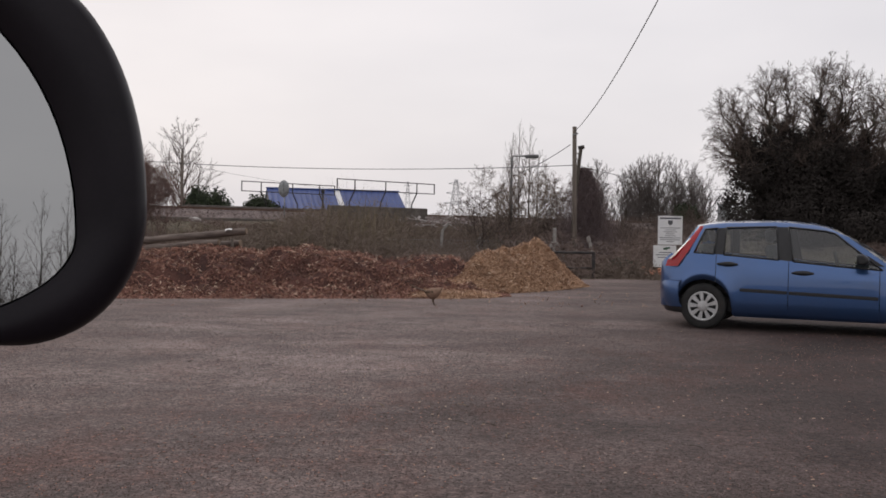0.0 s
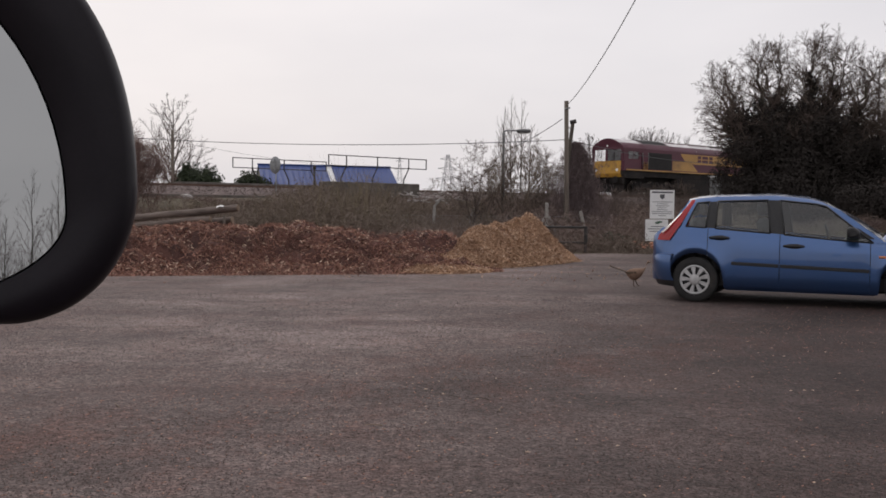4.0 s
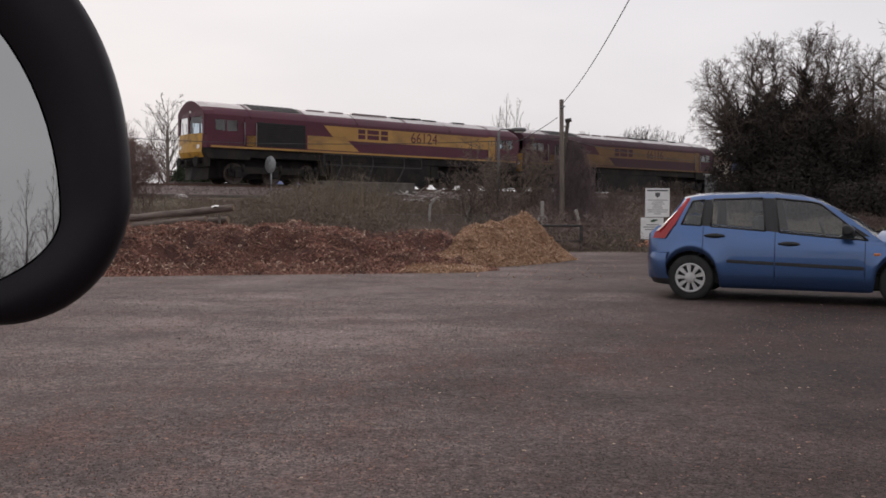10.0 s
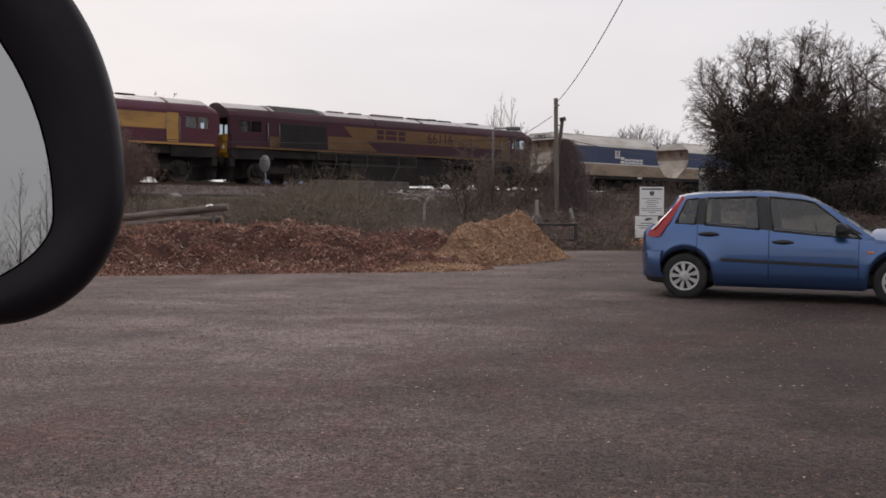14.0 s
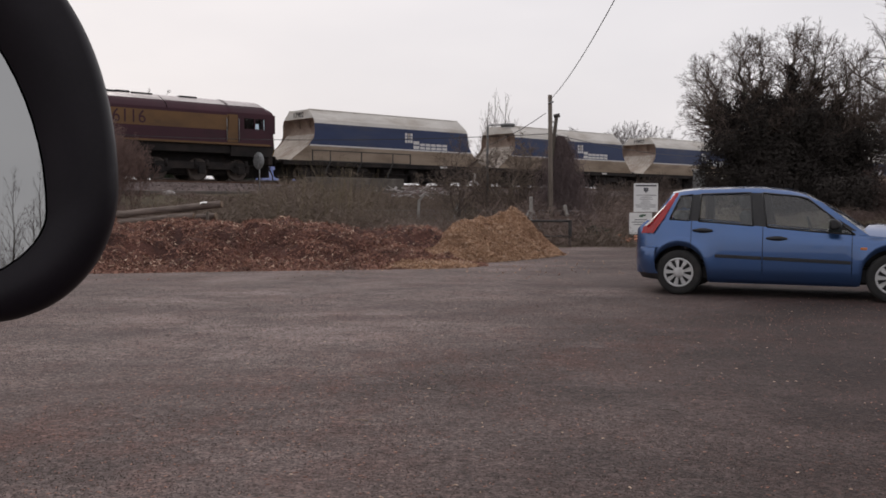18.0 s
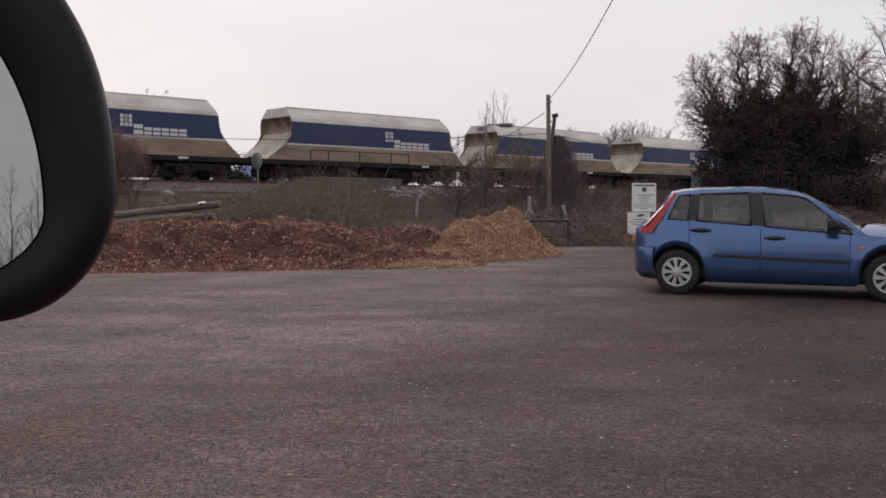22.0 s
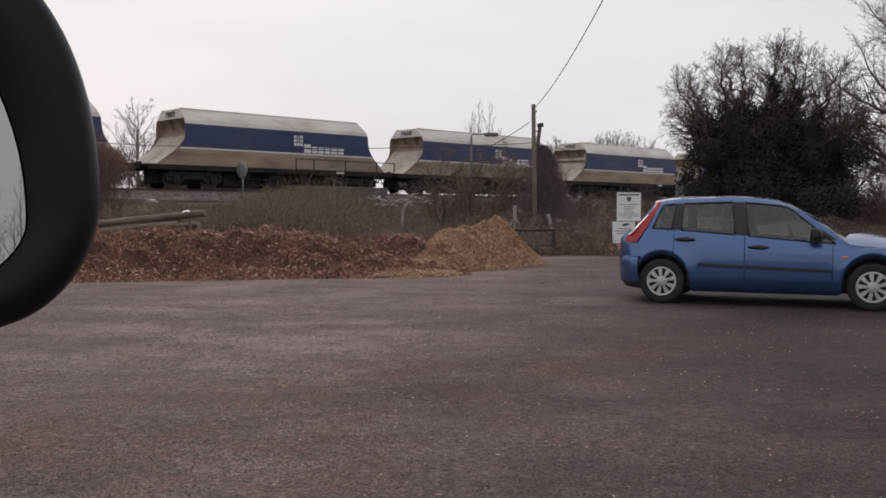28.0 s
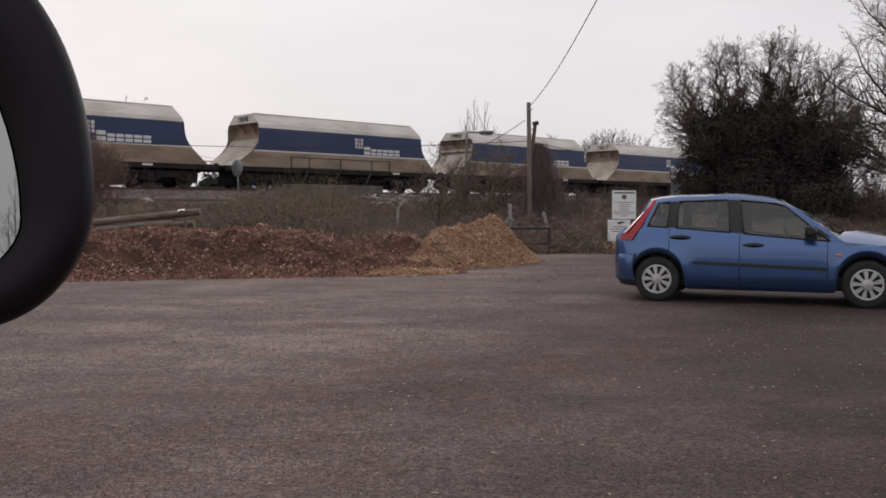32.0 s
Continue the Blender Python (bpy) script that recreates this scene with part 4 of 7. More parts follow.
        part("roof_hatch", g, M["grille" if x0 > 11 else "roof_paint"], loco)
    g = Geo()
    g.box(13.3, 14.0, -0.3, 0.3, 3.88, 4.0, 0.05)
    part("exhaust", g, M["grille"], loco)
    # gold band and maroon wedge on both sides, side grille, handrails, doors
    for s in (-1, 1):
        y0, y1 = sorted((s * (Y + 0.041), s * (Y + 0.047)))
        g = Geo()
        g.prism([(6.6, 3.1), (7.15, 2.55), (7.95, 2.55), (7.95, 2.4), (18.3, 2.4), (18.3, 3.1)][::-1], y0, y1)
        part("gold_band", g, GOLD, loco)
        g = Geo()
        g.prism([(5.62, 1.86), (8.8, 1.86), (7.9, 2.54), (7.14, 2.54), (5.62, 2.54)], y0, y1)
        part("gold_wedge", g, GOLD, loco)
        g = Geo()
        g.box(0.35, L - 0.35, y0, y1, low, low + 0.09)
        part("gold_line", g, GOLD, loco)
        g = Geo()
        g.box(2.62, 2.74, y0, y1, 1.84, 2.35)
        g.box(2.2, 2.62, y0, y1, 1.84, 2.35)
        part("gold_panel", g, GOLD, loco)
        ya, yb = sorted((s * (Y + 0.041), s * (Y + 0.06)))
        g = Geo()
        g.box(2.78, 5.5, ya, yb, 1.86, 3.02, 0.01)
        gr = part("side_grille", g, M["grille"], loco, "black side grille with fine slats")
        for i in range(10):
            g = Geo()
            yc = s * (Y + 0.066)
            g.box(2.8, 5.48, yc - 0.008, yc + 0.008, 1.93 + i * 0.108, 1.955 + i * 0.108)
            part("slat", g, M["underframe"], gr)
        for x in (2.08, 2.72, L - 2.72, L - 2.08):
            g = Geo()
            yc = s * (Y + 0.09)
            g.path([(x, s * Y, 1.9), (x, yc, 1.92), (x, yc, 2.95), (x, s * Y, 2.97)], 0.018, 5)
            part("handrail", g, M["galv"], loco)
        for x0 in (2.12, L - 2.68):
            g = Geo()
            g.box(x0, x0 + 0.56, y0, y1, 1.84, 3.15)
            part("door", g, MAROON if x0 < 5 else GOLD, loco)
        # company name as three plain blocks, and the number
        for i, (a, b) in enumerate(((8.75, 9.2), (9.34, 10.1), (10.24, 10.7))):
            g = Geo()
            yy = sorted((s * (Y + 0.048), s * (Y + 0.053)))
            zc = 2.77
            for z0, z1 in ((-0.24, -0.02), (0.04, 0.26)):
                g.box(a, b, yy[0], yy[1], zc + z0, zc + z1)
            part("emblem_block", g, MAROON, loco)
        me = letters(number, 0.82, 0.004)
        me.materials.append(MAROON)
        for v in me.vertices:
            v.co.x *= 0.95
        rot = pose(13.25, s * (Y + 0.052), 2.74, 90, 0, 0 if s < 0 else 180)
        part("running_number", me, None, loco, "maroon painted running number", rot)
    # cabs: lower shell, pillars, windows that can be seen through
    for end in (0, 1):
        def X(x):
            return x if end == 0 else L - x
        nose = M["yellow_nose"]
        g = Geo()
        sill = 2.36
        plan = [(-0.09, -0.55), (-0.13, 0), (-0.09, 0.55), (0.0, 1.18), (0.13, Y), (cab, Y), (cab, -Y), (0.13, -Y), (0.0, -1.18)]
        rings = []
        for z, inn in ((1.70, 0.01), (sill, 0.05)):
            rings.append([(X(x + (inn if x < 1 else 0)), y, z) for x, y in plan])
        g.loft(rings, True, True, smooth=False)
        part("cab_shell", g, MAROON, loco)
        g = Geo()
        g.loft([[(X(x + (inn if x < 1 else 0)), y * 0.97, z) for x, y in plan] for z, inn in ((1.2, 0.14), (1.45, 0.03), (1.70, 0.03))], True, True, smooth=False)
        part("cab_skirt", g, M["underframe"], loco)
        g = Geo()
        f = [(0.0, 1.18), (-0.09, 0.55), (-0.13, 0), (-0.09, -0.55), (0.0, -1.18)]
        g.loft([[(X(x - 0.006 + i), y, z) for x, y in f] for z, i in ((1.25, 0.1), (1.5, -0.012), (sill, 0.05))], False, False, smooth=False)
        part("nose_panel", g, nose, loco, "grimy warning-yellow nose panel")
        g = Geo()
        for y in (-Y + 0.05, Y - 0.05):
            for x0, x1 in ((0.08, 0.6), (1.15, 1.21), (1.76, cab)):
                xa, xb = sorted((X(x0), X(x1)))
                g.box(xa, xb, y - 0.05, y + 0.05, sill - 0.02, eave)
            xa, xb = sorted((X(0.1), X(cab)))
            g.box(xa, xb, y - 0.046, y + 0.046, sill - 0.02, 2.52)
        for y0, y1, x in ((-1.34, -1.16, 0.06), (-0.08, 0.08, -0.06), (1.16, 1.34, 0.06)):
            xa, xb = sorted((X(x - 0.02), X(x + 0.16)))
            g.box(xa, xb, y0, y1, sill - 0.02, eave)
        xa, xb = sorted((X(0.3), X(cab)))
        for y in (-Y + 0.05, Y - 0.05):
            g.box(xa, xb, y - 0.048, y + 0.048, 3.02, eave + 0.02)
        g.loft([[(X(x + 0.06 + (0.02 if z > 3.3 else 0)), y, z) for x, y in f] for z in (3.14, eave + 0.06)], False, smooth=False)
        part("cab_frame", g, MAROON, loco)
        for y in (-Y + 0.03, Y - 0.03):
            for x0, x1 in ((0.6, 1.15), (1.21, 1.76)):
                xa, xb = sorted((X(x0), X(x1)))
                g = Geo()
                g.poly([(xa, y, 2.51), (xb, y, 2.51), (xb, y, 3.03), (xa, y, 3.03)])
                part("side_window", g, M["glass_cab"], loco)
        for s in (-1, 1):
            g = Geo()
            g.poly([(X(-0.06), s * 0.08, sill), (X(0.07), s * 1.16, sill), (X(0.09), s * 1.16, 3.18), (X(-0.04), s * 0.08, 3.18)])
            part("windscreen", g, M["glass_cab"], loco)
            g = Geo()
            g.path([(X(-0.10), s * 0.5, sill - 0.03), (X(-0.07), s * 0.62, 2.9)], 0.014, 4)
            part("wiper", g, M["cab_dark"], loco)
        g = Geo()
        xa, xb = sorted((X(0.5), X(1.0)))
        g.box(xa, xb, -1.0, 1.0, 2.2, 2.42, 0.05)
        part("desk", g, M["cab_dark"], loco)
        for s in (-1, 1):
            g = Geo()
            g.path([(X(0.2), s * 0.9, 1.74), (X(-0.07), s * 0.9, 1.74)], 0.1, 10)
            part("headlamp", g, M["lamp_lens"] if end == 0 else M["cab_dark"], loco)
        g = Geo()
        g.path([(X(0.2), 0, 3.4), (X(0.0 if end == 0 else 0.1), 0, 3.4)], 0.07, 8)
        part("top_lamp", g, M["lamp_lens"] if end == 0 else M["cab_dark"], loco)
        # buffers, coupling, snow plough
        g = Geo()
        xa, xb = sorted((X(0.12), X(0.4)))
        g.box(xa, xb, -1.25, 1.25, 0.8, 1.3, 0.04)
        part("buffer_beam", g, M["underframe"], loco)
        for s in (-1, 1):
            g = Geo()
            g.path([(X(0.2), s * 0.87, 1.06), (X(-0.12), s * 0.87, 1.06), (X(-0.13), s * 0.87, 1.06), (X(-0.19), s * 0.87, 1.06)], [0.1, 0.1, 0.23, 0.23], 12)
            part("buffer", g, M["underframe"], loco)
        g = Geo()
        xa, xb = sorted((X(-0.25), X(0.2)))
        g.box(xa, xb, -0.12, 0.12, 0.85, 1.12, 0.03)
        part("coupling", g, M["underframe"], loco)
        g = Geo()
        g.loft([[(X(0.35), -1.2, 0.82), (X(0.12), 0, 0.82), (X(0.35), 1.2, 0.82)], [(X(0.3), -1.2, 0.22), (X(0.0), 0, 0.22), (X(0.3), 1.2, 0.22)]], False, smooth=False)
        part("snow_plough", g, M["underframe"], loco)
    # underframe, tank, bogies
    g = Geo()
    g.box(0.4, L - 0.4, -1.25, 1.25, 1.3, 1.74, 0.03)
    part("underframe", g, M["underframe"], loco)
    g = Geo()
    g.prism([(7.1, 0.32), (7.3, 0.16), (13.6, 0.16), (13.8, 0.32), (13.8, 1.3), (7.1, 1.3)], -1.28, 1.28)
    part("fuel_tank", g, M["underframe"], loco)
    for x in (6.45, 13.9):
        g = Geo()
        g.box(x, x + 0.6, -1.2, 1.2, 0.55, 1.3, 0.04)
        part("air_tank", g, M["underframe"], loco)
    for xc in (3.9, L - 3.9):
        bogie(loco, xc, (-2.05, 0, 2.05), 0.53, movers)
    return loco


def hopper(number, movers, mud, boxed=False):
    """A bogie hopper wagon with sloping ends; x = 0 at the top of its front end, running back along the train."""
    w = thing("hopper_wagon", "blue and cream bogie hopper wagon streaked with stone dust" if not mud else "blue and cream bogie hopper wagon with mud-splashed end", "wagon", "hopper wagons")
    lev = [(3.76, 0.90, -0.06, 10.30), (3.42, 1.24, -0.08, 10.44), (3.22, 1.41, -0.09, 10.52), (3.03, 1.47, -0.09, 10.58), (2.6, 1.48, -0.08, 10.62), (2.3, 1.48, -0.11, 10.67), (1.90, 1.48, -0.44, 10.94),
           (1.72, 1.47, -0.66, 11.13), (1.4, 1.42, -1.08, 11.5), (1.12, 1.36, -1.44, 11.83)]

    def band(name, i0, i1, mat, soft=True):
        for s in (-1, 1):
            g = Geo()
            rows = []
            for z, y, a, b in lev[i0:i1 + 1]:
                k = 16
                rows.append([(a + (b - a) * i / k, s * y, z) for i in range(k + 1)])
            g.loft(rows if s < 0 else rows[::-1], False, False, smooth=soft)
            part(name, g, mat, w)
    band("upper_side", 0, 3, M["hop_white"], False)
    band("blue_side", 3, 6, M["hop_blue"])
    band("lower_side", 6, 9, M["hop_lower"])
    # a thin pale line under the blue, top rim, load
    for s in (-1, 1):
        y0, y1 = sorted((s * 1.48, s * 1.494))
        g = Geo()
        g.box(-0.36, 10.88, y0, y1, 1.87, 1.94, 0)
        part("pale_line", g, M["hop_letter"], w)
        g = Geo()
        g.box(-0.05, 10.28, *sorted((s * 0.85, s * 0.94)), 3.72, 3.79, 0.01)
        part("rim", g, M["hop_white"], w)
    g = Geo()
    r2 = random.Random(5)
    k = 24
    g.loft([[(0.1 + 10.1 * i / k, y, 3.35 + 0.12 * (1 - abs(y)) + r2.uniform(-0.05, 0.05)) for i in range(k + 1)] for y in (-1.12, -0.5, 0, 0.5, 1.12)], False)
    part("stone_load", g, M["ballast"], w)
    # ends: number board, recess and ribbed slope sheet
    for end in (0, 1):
        def E(z, depth=0.0):
            for (za, ya, a0, b0), (zb, yb, a1, b1) in zip(lev, lev[1:]):
                if zb <= z <= za:
                    t = (za - z) / (za - zb)
                    y, x = ya + (yb - ya) * t, (a0 + (a1 - a0) * t if end == 0 else b0 + (b1 - b0) * t)
                    return x + (depth if end == 0 else -depth), y
        g = Geo()
        pts = [(3.76, 0.0), (3.5, 0.0), (3.3, 0.0)]
        g.loft([[(E(z, d)[0], -E(z)[1], z), (E(z, d)[0], E(z)[1], z)] for z, d in pts], False, smooth=False)
        part("end_board", g, M["hop_white"], w)
        g = Geo()
        rec = [(3.3, 0.0), (3.27, 0.34), (3.0, 0.44), (2.72, 0.42), (2.5, 0.22), (2.2, 0.1), (1.9, 0.07), (1.6, 0.05), (1.35, 0.03), (1.12, 0.0)]
        g.loft([[(E(z, 0.0)[0], -E(z)[1] * 0.995, z), (E(z, d)[0], -E(z)[1] * 0.985, z), (E(z, d)[0], 0, z), (E(z, d)[0], E(z)[1] * 0.985, z), (E(z, 0.0)[0], E(z)[1] * 0.995, z)] for z, d in rec], False, smooth=True)
        part("slope_sheet", g, M["hop_rust"], w, "rusty sloping end sheet")
        fw = 1 if end == 0 else -1
        pts = [(E(z, d)[0] - fw * 0.05, z) for z, d in rec[4:]]
        for i in range(10):
            y = -1.26 + i * 0.28
            g = Geo()
            for ya in (y - 0.113, y + 0.113):
                g.loft([[(x, ya, z), (x + fw * 0.05, ya, z - 0.03)] for x, z in pts], False, smooth=False)
            g.loft([[(x, y - 0.113, z), (x, y + 0.113, z)] for x, z in pts], False, smooth=False)
            part("slope_slat", g, M["hop_end"], w, "dusty pale slat of the sloping end")
        for y in (-0.5, 0.45):
            g = Geo()
            x0 = E(3.25)[0]
            g.prism([(x0 + fw * 0.02, 3.28), (x0 + fw * 0.44, 3.28), (x0 + fw * 0.44, 2.78)][::fw], y - 0.03, y + 0.03)
            part("gusset", g, M["hop_rust"], w)
        if boxed and end == 0:
            g = Geo()
            xa, xb = sorted((E(2.6)[0] - fw * 0.02, E(2.6)[0] + fw * 0.3))
            g.box(xa, xb, -1.36, 1.36, 2.55, 2.7, 0.015)
            part("cross_beam", g, M["hop_end"], w, "dusty beam across the wagon end")
            for y in (-1.33, 1.33):
                g = Geo()
                g.box(xa, xb, y - 0.05, y + 0.05, 2.2, 3.0, 0.01)
                part("end_cheek", g, M["hop_end"], w)
        g = Geo()
        x0, x1 = sorted((E(1.12)[0] - (0.42 if end == 0 else -0.5), E(1.12)[0] + (0.5 if end == 0 else -0.5)))
        g.box(x0, x1, -1.2, 1.2, 1.0, 1.14, 0.01)
        part("end_platform", g, M["underframe"], w)
        if number and end == 0:
            me = letters(number, 0.40, 0.02)
            me.materials.append(M["black_paint"])
            part("wagon_number", me, None, w, "black painted wagon number", pose(-0.075, 0, 3.5, 90, 0, -90))
        s = -1 if end == 0 else 1
        xb = E(1.12)[0] + s * (0.42 if end == 0 else 0.5)
        for sy in (-1, 1):
            g = Geo()
            g.path([(xb - s * 0.2, sy * 0.87, 1.02), (xb + s * 0.22, sy * 0.87, 1.02), (xb + s * 0.23, sy * 0.87, 1.02), (xb + s * 0.29, sy * 0.87, 1.02)], [0.09, 0.09, 0.22, 0.22], 12)
            part("buffer", g, M["underframe"], w)
        g = Geo()
        g.path([(xb, 0.1, 1.0), (xb + s * 0.18, 0.12, 0.7), (xb + s * 0.32, 0.1, 0.62)], 0.03, 5)
        g.path([(xb, -0.3, 1.0), (xb + s * 0.2, -0.32, 0.6), (xb + s * 0.34, -0.3, 0.55)], 0.025, 5)
        g.box(*sorted((xb, xb + s * 0.36)), -0.1, 0.1, 0.94, 1.08)
        part("coupling", g, M["underframe"], w)
    # company lettering as plain blocks and squares
    for s in (-1, 1):
        y0, y1 = sorted((s * 1.481, s * 1.489))

        def put(name, mt, *boxes):
            g = Geo()
            for a, b, z0, z1 in boxes:
                xa, xb = (a, b) if s < 0 else (10.5 - b, 10.5 - a)
                g.box(xa, xb, y0, y1, z0, z1)
            part(name, g, M[mt], w)
        for i in range(3):
            for j in range(3):
                x0, z0 = 5.86 + i * 0.19, 2.30 + j * 0.185
                put("emblem_square", "hop_end" if i == 1 and j > 0 else "hop_letter", (x0, x0 + 0.145, z0, z0 + 0.15))
        x = 6.46
        for wd, tall in ((0.42, 0.43), (0.35, 0.32), (0.35, 0.32), (0.34, 0.32), (0.38, 0.32), (0.36, 0.32)):
            put("name_block", "hop_letter", (x, x + wd, 1.98, 1.98 + tall * 0.42), (x, x + wd, 1.98 + tall * 0.58, 1.98 + tall))
            x += wd + 0.06
        # solebar plate marks
        g = Geo()
        g.box(8.6, 9.1, *sorted((s * 1.34, s * 1.346)), 0.98, 1.08)
        part("plate", g, M["hop_letter"], w)
    # underframe
    for s in (-1, 1):
        g = Geo()
        g.box(-1.85, 12.4, *sorted((s * 1.2, s * 1.34)), 0.88, 1.13, 0.02)
        part("solebar", g, M["underframe"], w)
    g = Geo()
    g.loft([[(x, y, z) for x, y, z in ((1.2, -1.0, 1.1), (1.2, 1.0, 1.1))], [(2.6, -0.9, 0.5), (2.6, 0.9, 0.5)], [(8.3, -0.9, 0.5), (8.3, 0.9, 0.5)], [(9.6, -1.0, 1.1), (9.6, 1.0, 1.1)]], False)
    part("hopper_pan", g, M["underframe"], w)
    for x0 in (2.2, 4.5, 6.8):
        g = Geo()
        g.box(x0, x0 + 2.1, -0.85, 0.85, 0.14, 0.98, 0.05)
        part("discharge_door", g, M["underframe"], w)
    for x in (2.9, 4.6, 6.4, 8.0):
        g = Geo()
        g.path([(x, -1.05, 0.7), (x + 0.6, -1.05, 0.7)], 0.14, 10)
        part("brake_cylinder", g, M["underframe"], w)
    g = Geo()
    g.path([(3, -1.18, 0.55), (8.2, -1.18, 0.55)], 0.025, 5)
    part("brake_rod", g, M["underframe"], w)
    for xc in (0.55, 10.0):
        bogie(w, xc, (-0.95, 0.95), 0.46, movers)
    return w


# distance run by the train since it passed its mark, by its speed at four-second steps
SPEEDS = (5.53, 5.21, 5.02, 4.99, 4.50, 3.99, 3.42, 2.79, 2.44)


def run(t):
    def total(u):
        u = min(max(u, 0.0), 32.0)
        k = min(int(u // 4), 7)
        d = sum((SPEEDS[i] + SPEEDS[i + 1]) * 2 for i in range(k))
        f = u - 4 * k
        return d + SPEEDS[k] * f + (SPEEDS[k + 1] - SPEEDS[k]) * f * f / 8
    return total(t) - total(9.0)


TRAIN = []
for number, s0 in (("66124", 25.03), ("66116", 46.35)):
    mv = []
    TRAIN.append((locomotive(number, mv), s0, mv))
for i, number in enumerate(("17902", "", "19802", "19690", "19900", "19817", "")):
    mv = []
    TRAIN.append((hopper(number, mv, i == 1, number == "19900"), (69.52, 84.2, 98.8, 113.45, 128.3, 143.0, 157.7)[i], mv))


def train_moves():
    times = [0.5 * i for i in range(65)]
    fast = [0.1 * i for i in range(321)]
    for ob, s0, wheels in TRAIN:
        rows = []
        for t in times:
            rows.append((t, Matrix.Translation(at_track(s0 - run(t), TRACK_Q, RAIL)) @ TURN))
        walk(ob, rows)
        for wob, x, r in wheels:
            walk(wob, [(t, pose(x, 0, r) @ Matrix.Rotation(-run(t) / r, 4, "Y")) for t in fast])


# ---- the parked car ----
def lerp_table(tab, x):
    for (a, b), (c, d) in zip(tab, tab[1:]):
        if x <= c:
            return b + (d - b) * max(0.0, (x - a) / (c - a))
    return tab[-1][1]


def hatchback(m):
    car = thing("hatchback_car", "metallic light-blue five-door hatchback parked on the tarmac", "car", m=m)
    RX, FX, WR = 0.63, 3.116, 0.288
    half = [(0.04, 0.60), (0.10, 0.72), (0.22, 0.79), (0.5, 0.825), (1.0, 0.84), (2.6, 0.84), (3.2, 0.825), (3.55, 0.77), (3.75, 0.66), (3.88, 0.45)]
    belt = [(0.0, 0.80), (0.2, 0.955), (0.55, 0.972), (1.55, 0.898), (2.4, 0.822), (2.8, 0.80), (3.2, 0.76), (3.6, 0.69), (3.9, 0.55)]
    deck = [(0.0, 0.82), (2.7, 0.92), (2.95, 0.93), (3.3, 0.87), (3.6, 0.78), (3.8, 0.66), (3.9, 0.58)]

    def low(x):
        z = 0.205 - 0.012 * (x - 1) if 0.35 < x < 3.4 else 0.27
        for c in (RX, FX):
            d = x - c
            if abs(d) < 0.345:
                z = max(z, WR + math.sqrt(0.345 ** 2 - d * d))
        return z

    def row(x, s):
        w, zl, zb = lerp_table(half, x), low(x), lerp_table(belt, x)
        flare = 0.0
        for c in (RX, FX):
            flare = max(flare, 0.022 * max(0.0, 1 - abs(abs(x - c) - 0.34) / 0.16) if abs(x - c) > 0.34 else 0.022)
        zs = [zl, zl + 0.03, max(zl + 0.055, 0.36), max(zl + 0.085, 0.52), max(zl + 0.11, 0.66), max(zl + 0.13, 0.76), zb - 0.035, zb]
        ys = [w * 0.955 + flare, w * 0.985 + flare, w + flare, w + flare * 0.8, w * 0.998 + flare * 0.4, w * 0.988, w * 0.965, w * 0.94]
        return [(x, s * y, z) for y, z in zip(ys, zs)]

    cuts = [0.05, 0.78, 1.65, 2.67, 3.88]
    names = ["rear_quarter", "rear_door", "front_door", "front_wing"]
    for (a, b), nm in zip(zip(cuts, cuts[1:]), names):
        for s in (-1, 1):
            g = Geo()
            n = max(8, int((b - a) / 0.03))
            rows = [row(a + 0.004 + (b - a - 0.008) * i / n, s) for i in range(n + 1)]
            g.loft(rows if s > 0 else rows[::-1], False, False, smooth=True)
            # a returned edge, so that the panel has thickness
            edge = [[p[0] for p in rows], [(p[0][0], p[0][1] - s * 0.05, p[0][2] + 0.005) for p in rows]]
            g.loft(edge, False, False, smooth=True)
            ob = part(nm, g, M["car_blue"], car)
            if nm in ("rear_door", "front_door"):
                xh = 0.80 if nm == "rear_door" else 1.69
                zh = lerp_table(belt, xh) - (0.12 if nm == "rear_door" else 0.14)
                y = s * 0.835
                g = Geo()
                g.loft([[(xh + dx, y + s * d + s * 0.012 * k, zh + 0.022 * c * w + k * 0) for c, d, k in ((-1, 0, 0), (-0.5, 0.028, 0), (0.5, 0.032, 0), (1, 0, 0))] for dx, w in ((0, 0.5), (0.05, 1), (0.10, 1.35), (0.16, 1.35), (0.2, 1), (0.25, 0.5))], False)
                part("handle", g, M["car_black"], ob)
                g = Geo()
                n = 14
                xs = [max(a, 1.07) + 0.01 + (b - max(a, 1.07) - 0.02) * i / n for i in range(n + 1)]
                g.loft([[(x, s * (lerp_table(half, x) + o), z + 0.016 - 0.03 * (x - 1.07)) for o, z in ((-0.004, 0.475), (0.014, 0.482), (0.014, 0.512), (-0.004, 0.522))] for x in xs], False, smooth=False)
                part("rubbing_strip", g, M["car_black"], ob)
                g = Geo()
                for xx in (a, b):
                    rr = row(xx, s)[3:]
                    g.loft([[(xx - 0.008, p[1] - s * 0.012, p[2]) for p in rr], [(xx + 0.008, p[1] - s * 0.012, p[2]) for p in rr]], False)
                part("shut_line", g, M["car_black"], ob)
    # sills, floor, arches
    g = Geo()
    g.box(0.98, 2.76, -0.79, 0.79, 0.17, 0.33, 0.03)
    part("sill", g, M["car_blue"], car)
    g = Geo()
    g.box(0.15, 3.7, -0.66, 0.66, 0.19, 0.40, 0.03)
    g.box(0.1, 0.3, -0.6, 0.6, 0.3, 0.7)
    part("floor_pan", g, M["car_black"], car)
